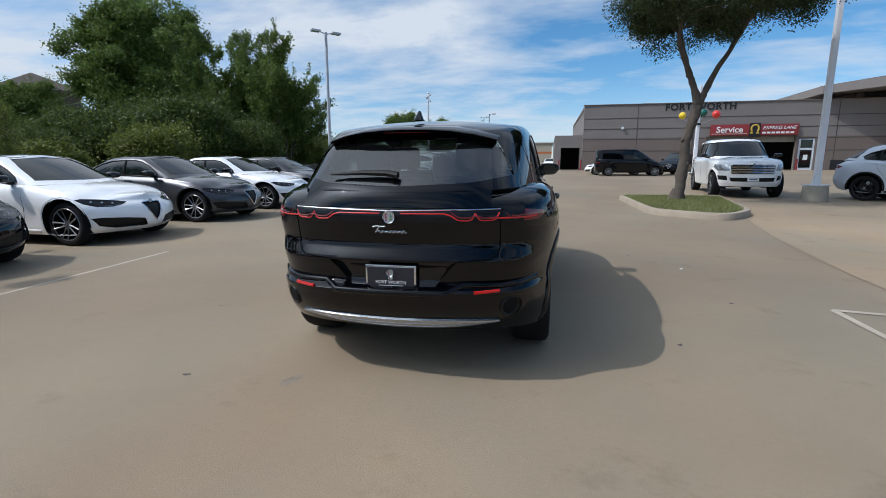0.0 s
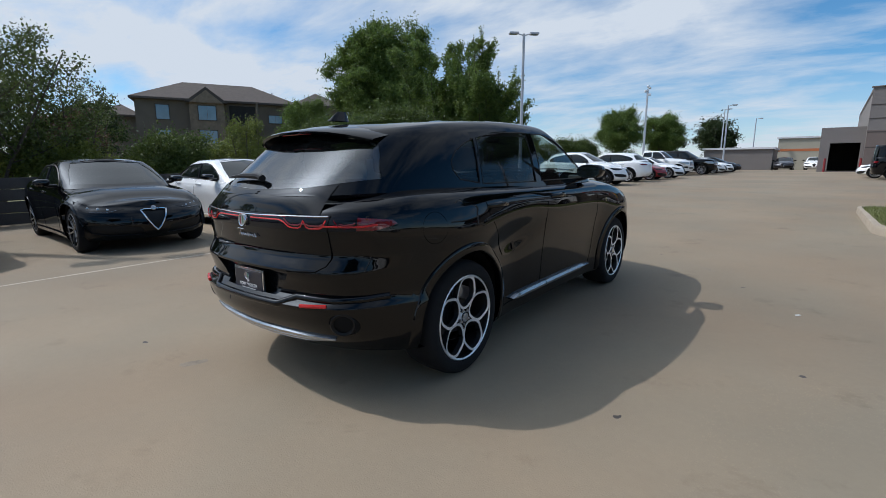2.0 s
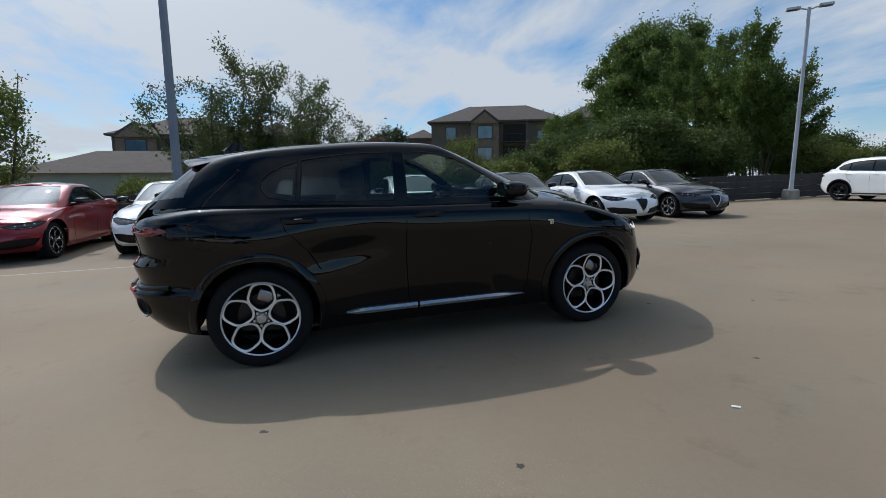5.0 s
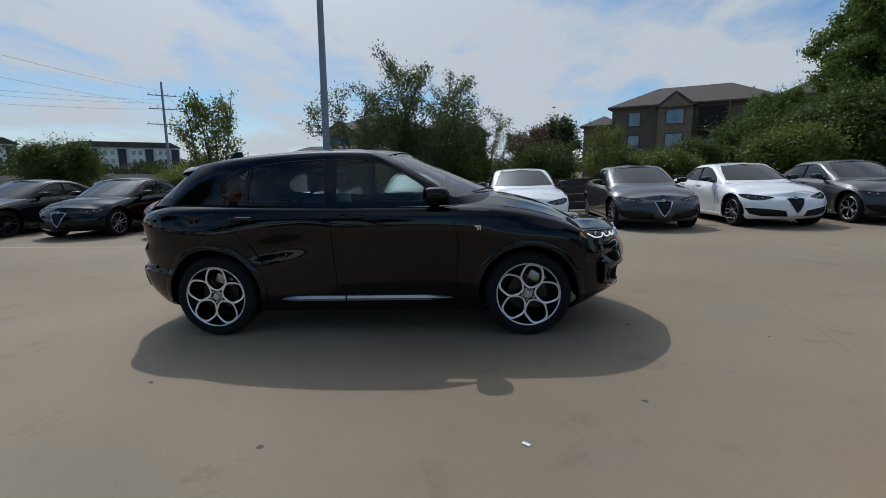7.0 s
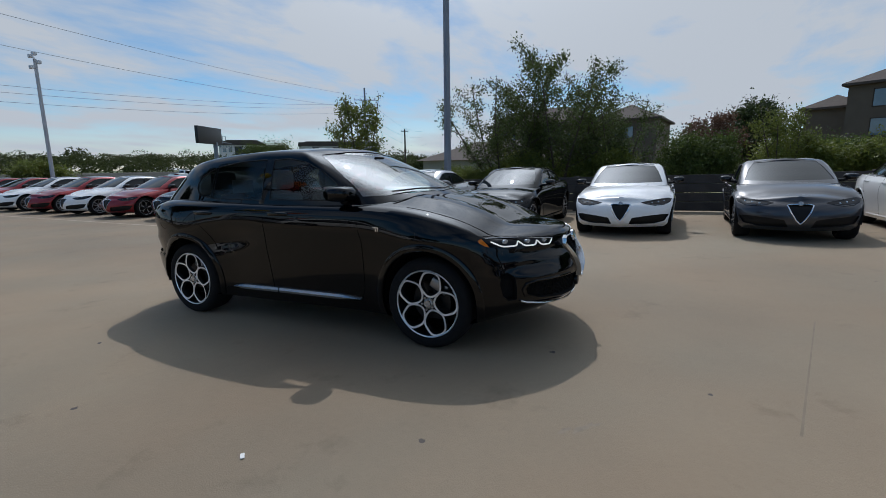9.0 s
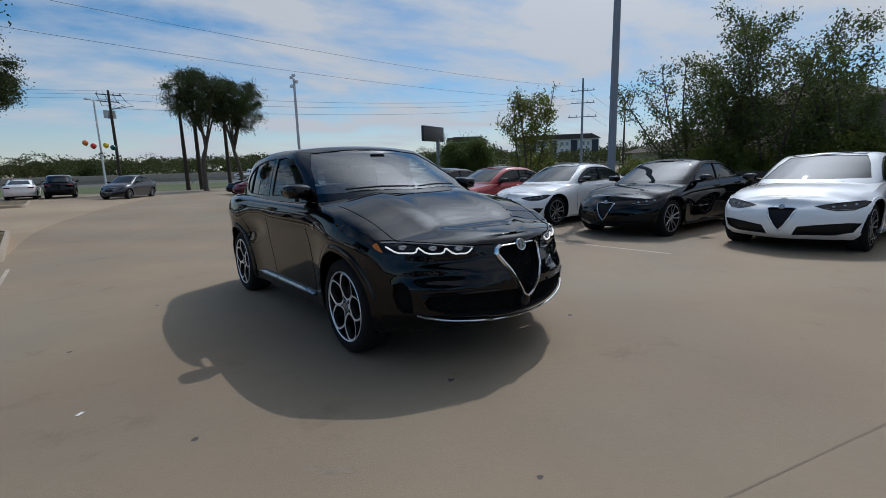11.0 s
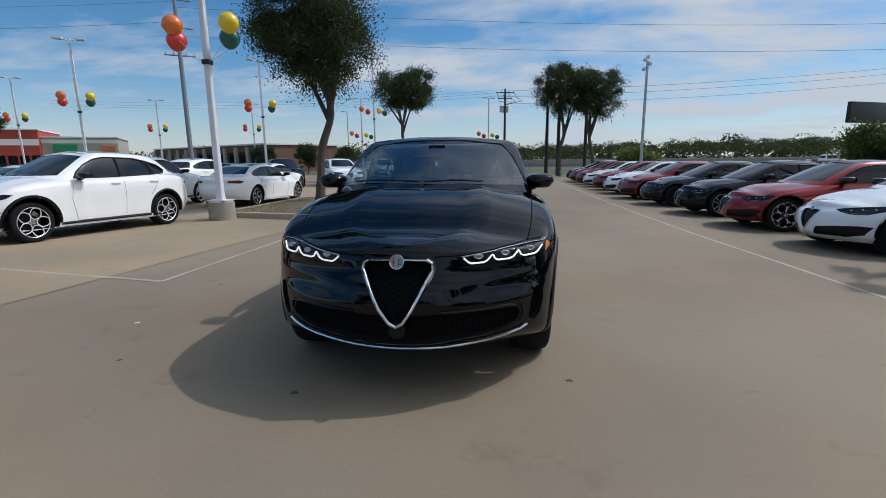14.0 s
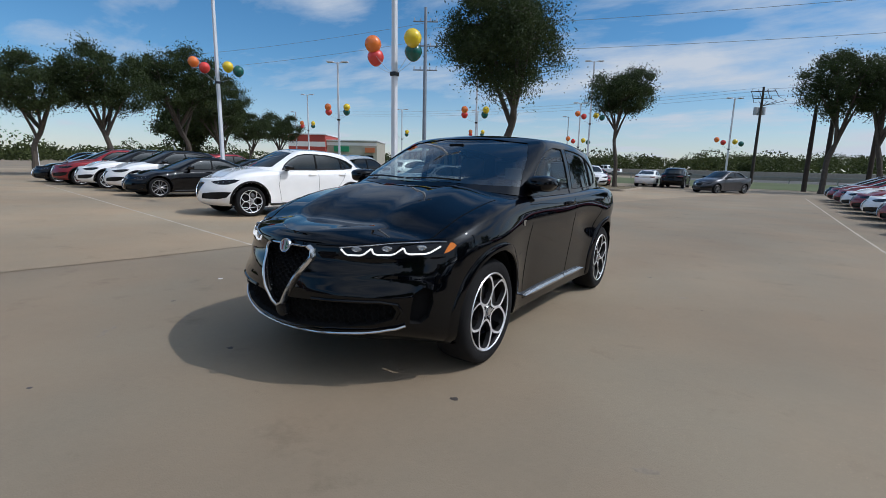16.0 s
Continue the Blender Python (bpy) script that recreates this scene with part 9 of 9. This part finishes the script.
# ---- parked cars ----
away = Matrix.Translation((0, 0, -50))
sedan = car(SEDAN, "sedan", "white sports sedan with a shield grille", "parked cars", PAINT_WHITE, "spoke", roof=None, details=row_details(SEDAN_NOSE))
big = car(BIG_SUV, "suv", "white SUV with black sills and five-ring wheels", "parked cars", PAINT_WHITE, "dial", details=row_details(SUV_NOSE))
small = car(SMALL_SEDAN, "sedan", "small grey sedan in the lane", "parked cars", PAINT_GRAY, "spoke", details=row_details(PLAIN_NOSE))
full = car(FULL_SUV, "suv", "large white SUV with a wide chrome grille", "parked cars", PAINT_WHITE, "spoke", details=row_details(GRILLE_NOSE))
van = car(VAN, "van", "black compact panel van", "parked cars", PAINT_BLACK, "spoke", details=row_details(VAN_NOSE))


DIAL_RIM = wheel_meshes("dial", SEDAN["tyre"], 0.235)[2][1]


def park(model, x, y, heading, paintmat, label, roof=None, wheels=None):
    """Another car of a model, in its own colour."""
    ob = copy_thing(model, stand(x, y, heading))
    ob["label"] = label
    for c in ob.children_recursive:
        n = c.name.split(".")[0]
        if n in ("body", "cabin_shell", "mirror_housing", "door_handle", "arch_trim", "sill_trim", "rim"):
            old = c.data.materials[0]
            m = paintmat
            if n == "cabin_shell" and roof:
                m = roof
            if n == "mirror_housing" and (roof or old is GLOSS_PLASTIC):
                m = roof or GLOSS_PLASTIC
            if n in ("arch_trim", "sill_trim") and old is BLACK_PLASTIC:
                m = BLACK_PLASTIC
            if n == "rim":
                if not wheels:
                    continue
                if wheels == "dial":
                    c.data = DIAL_RIM
                    continue
                m = wheels
            c.material_slots[0].link = "OBJECT"
            c.material_slots[0].material = m
    return ob


# row along the west fence, facing east
W_, K_, G_, R_, N_ = PAINT_WHITE, PAINT_BLACK, PAINT_GRAY, PAINT_RED, PAINT_NAVY
names = {id(W_): "white", id(K_): "black", id(G_): "graphite grey", id(R_): "dark red", id(N_): "midnight blue"}
ROW = [(9.95, -7.95, G_, None), (7.32, -7.8, W_, None), (4.76, -7.72, G_, None), (1.91, -7.68, W_, None), (-0.72, -7.5, K_, None), (-3.5, -7.58, W_, None), (-6.2, -7.55, R_, None),
       (-8.9, -7.5, K_, None), (-11.7, -7.4, N_, None), (-14.4, -7.3, R_, None), (-17.1, -7.3, W_, None), (-19.8, -7.3, R_, None), (-22.5, -7.3, W_, None), (-25.2, -7.3, R_, None), (-27.9, -7.3, R_, None), (-30.4, -7.4, K_, None)]
for k, (y, x, m, rf) in enumerate(ROW):
    park(sedan, x, y, -90 + (1.5 if k % 2 else -1), m, names[id(m)] + " sports sedan in the row by the fence", rf, DARK_ALLOY if m is N_ else "dial" if m in (R_, G_) and k in (0, 6, 9) else None)
# beyond the gap in the row
park(big, -7.35, 20.2, -90, W_, "white SUV parked nose out by the fence", None, DARK_ALLOY)
park(big, -7.6, 24.4, 90, W_, "white SUV parked tail out by the fence")
park(sedan, -7.3, 27.4, -90, R_, "dark red sports sedan by the fence")
park(sedan, -7.0, 30.4, -90, W_, "white sports sedan by the fence")
park(sedan, -6.6, 43.2, -90, W_, "white sedan far up the row")
park(sedan, -6.4, 46.2, -90, W_, "white sedan far up the row")
park(sedan, -6.2, 49.2, -90, N_, "dark sedan far up the row")
park(full, -7.0, 39.8, -90, K_, "large black SUV far up the row")
for k in range(4):
    park(sedan, -1.5 + 2.7 * k, 62, 180, (G_, W_, K_, G_)[k], "sedan parked far off by the sheds")

# east side
park(big, 8.30, -4.20, -9, W_, "white SUV with five-ring wheels parked nose out")
park(sedan, 8.35, -11.7, 177, W_, "white sports sedan with dark roof parked tail out", None, "dial")
park(big, 11.2, -9.9, 180, W_, "white SUV parked tail out")
park(sedan, 15.15, -5.3, -6, K_, "black sports sedan parked nose out")
for x, m, mod in ((18.1, W_, big), (20.8, W_, big), (23.5, R_, big), (26.2, K_, sedan)):
    park(mod, x, -5.9, -6, m, names[id(m)] + " car parked nose out in the east row", GLOSS_PLASTIC if m is W_ else None)
for x, m, mod in ((14.2, R_, big), (17.0, W_, sedan), (19.8, K_, sedan), (22.6, R_, big), (25.4, W_, big)):
    park(mod, x, -11.6, 176, m, names[id(m)] + " car parked tail out in the east row")
park(big, 36, 0.5, 80, K_, "black SUV crossing the far east lane")
for k in range(7):
    m = (K_, G_, K_, R_, W_, G_, K_)[k]
    park(sedan if k % 2 else big, 31 + 2.9 * k, -12.0 - 0.4 * k, 175, m, names[id(m)] + " car in the far east row")
for x, y, h, m, mod in ((9.4, -23.8, 35, W_, big), (12.6, -22.8, 35, K_, big), (9.0, -33.0, 30, W_, big), (15.6, -21.6, 35, G_, sedan), (18.4, -20.8, 35, W_, sedan), (21.2, -20.2, 35, K_, sedan), (9.8, -37.5, 25, R_, sedan)):
    park(mod, x, y, h, m, names[id(m)] + " car further down the east rows")
park(sedan, 6.2, -41.2, 180, W_, "white sedan parked tail out at the lot's end")
park(big, 4.0, -40.6, 180, K_, "black SUV parked tail out at the lot's end")
small.matrix_basis = stand(0.2, -33.6, -34)
full.matrix_basis = stand(7.42, 14.3, 174)
van.matrix_basis = stand(6.75, 32.0, -90)
park(big, 11.5, 10.9, -138, PAINT_SILVER, "pale silver SUV beside the lamp post", None, DARK_ALLOY)
park(big, 10.6, 34.5, 150, K_, "black SUV behind the large white one")
park(sedan, 6.0, 34.4, 90, W_, "white sedan parked close behind the van")
sedan.matrix_basis, sedan["label"] = stand(11.2, -12.6 - 6, 178), "white sports sedan parked in the east rows"
big.matrix_basis, big["label"] = stand(14.4, -17.6, 178), "white SUV parked in the east rows"


def pickup():
    """White crew-cab pickup: front end, cab and open bed."""
    s = dict(FULL_SUV, front=2.75, rear=-3.05, axles=(1.85, -1.85), cab_base=(1.35, -1.0, 0.93), cab_roof=(0.55, -0.80, 0.74), cab_middle=0.15, roof_middle=0.0, roof=[(-0.9, 1.88), (0.6, 1.86)],
             rear_screen=[[(-0.7, 1.36), (0.7, 1.36), (0.64, 1.72), (-0.64, 1.72)]], rear_reach=0.6, category="pickup",
             windows=[[(0.02, 1.29), (0.02, 1.77), (0.42, 1.77), (0.66, 1.60), (0.90, 1.30)], [(-0.08, 1.29), (-0.08, 1.77), (-0.62, 1.75), (-0.74, 1.30)]],
             gaps=[[(-0.03, 1.25), (-0.03, 0.45)], [(1.0, 1.22), (1.0, 0.5)], [(-0.95, 1.25), (-0.95, 0.5)]], handles=[(0.15, 1.1), (-0.7, 1.1)], mirror=(0.98, 0.85, 1.33))
    ob = car(s, "pickup", "white crew-cab pickup truck with chrome wheels", "parked cars", PAINT_WHITE, "spoke", details=row_details(GRILLE_NOSE))
    part("tonneau", boxed(-0.88, 0.88, -2.95, -1.1, 1.285, 1.30, 0.004), BLACK_PLASTIC, ob)
    return ob


truck = pickup()
truck.matrix_basis = stand(-8.2, 36.2, -90)
for x, y, h in ((-20, -78.5, 90), (-52, -78, 90), (22, -84, -90)):
    ob = copy_thing(truck, stand(x, y, h, lean=False, dz=0.03))
    ob["label"] = "white pickup passing on the highway"
    ob["group"] = "highway traffic"
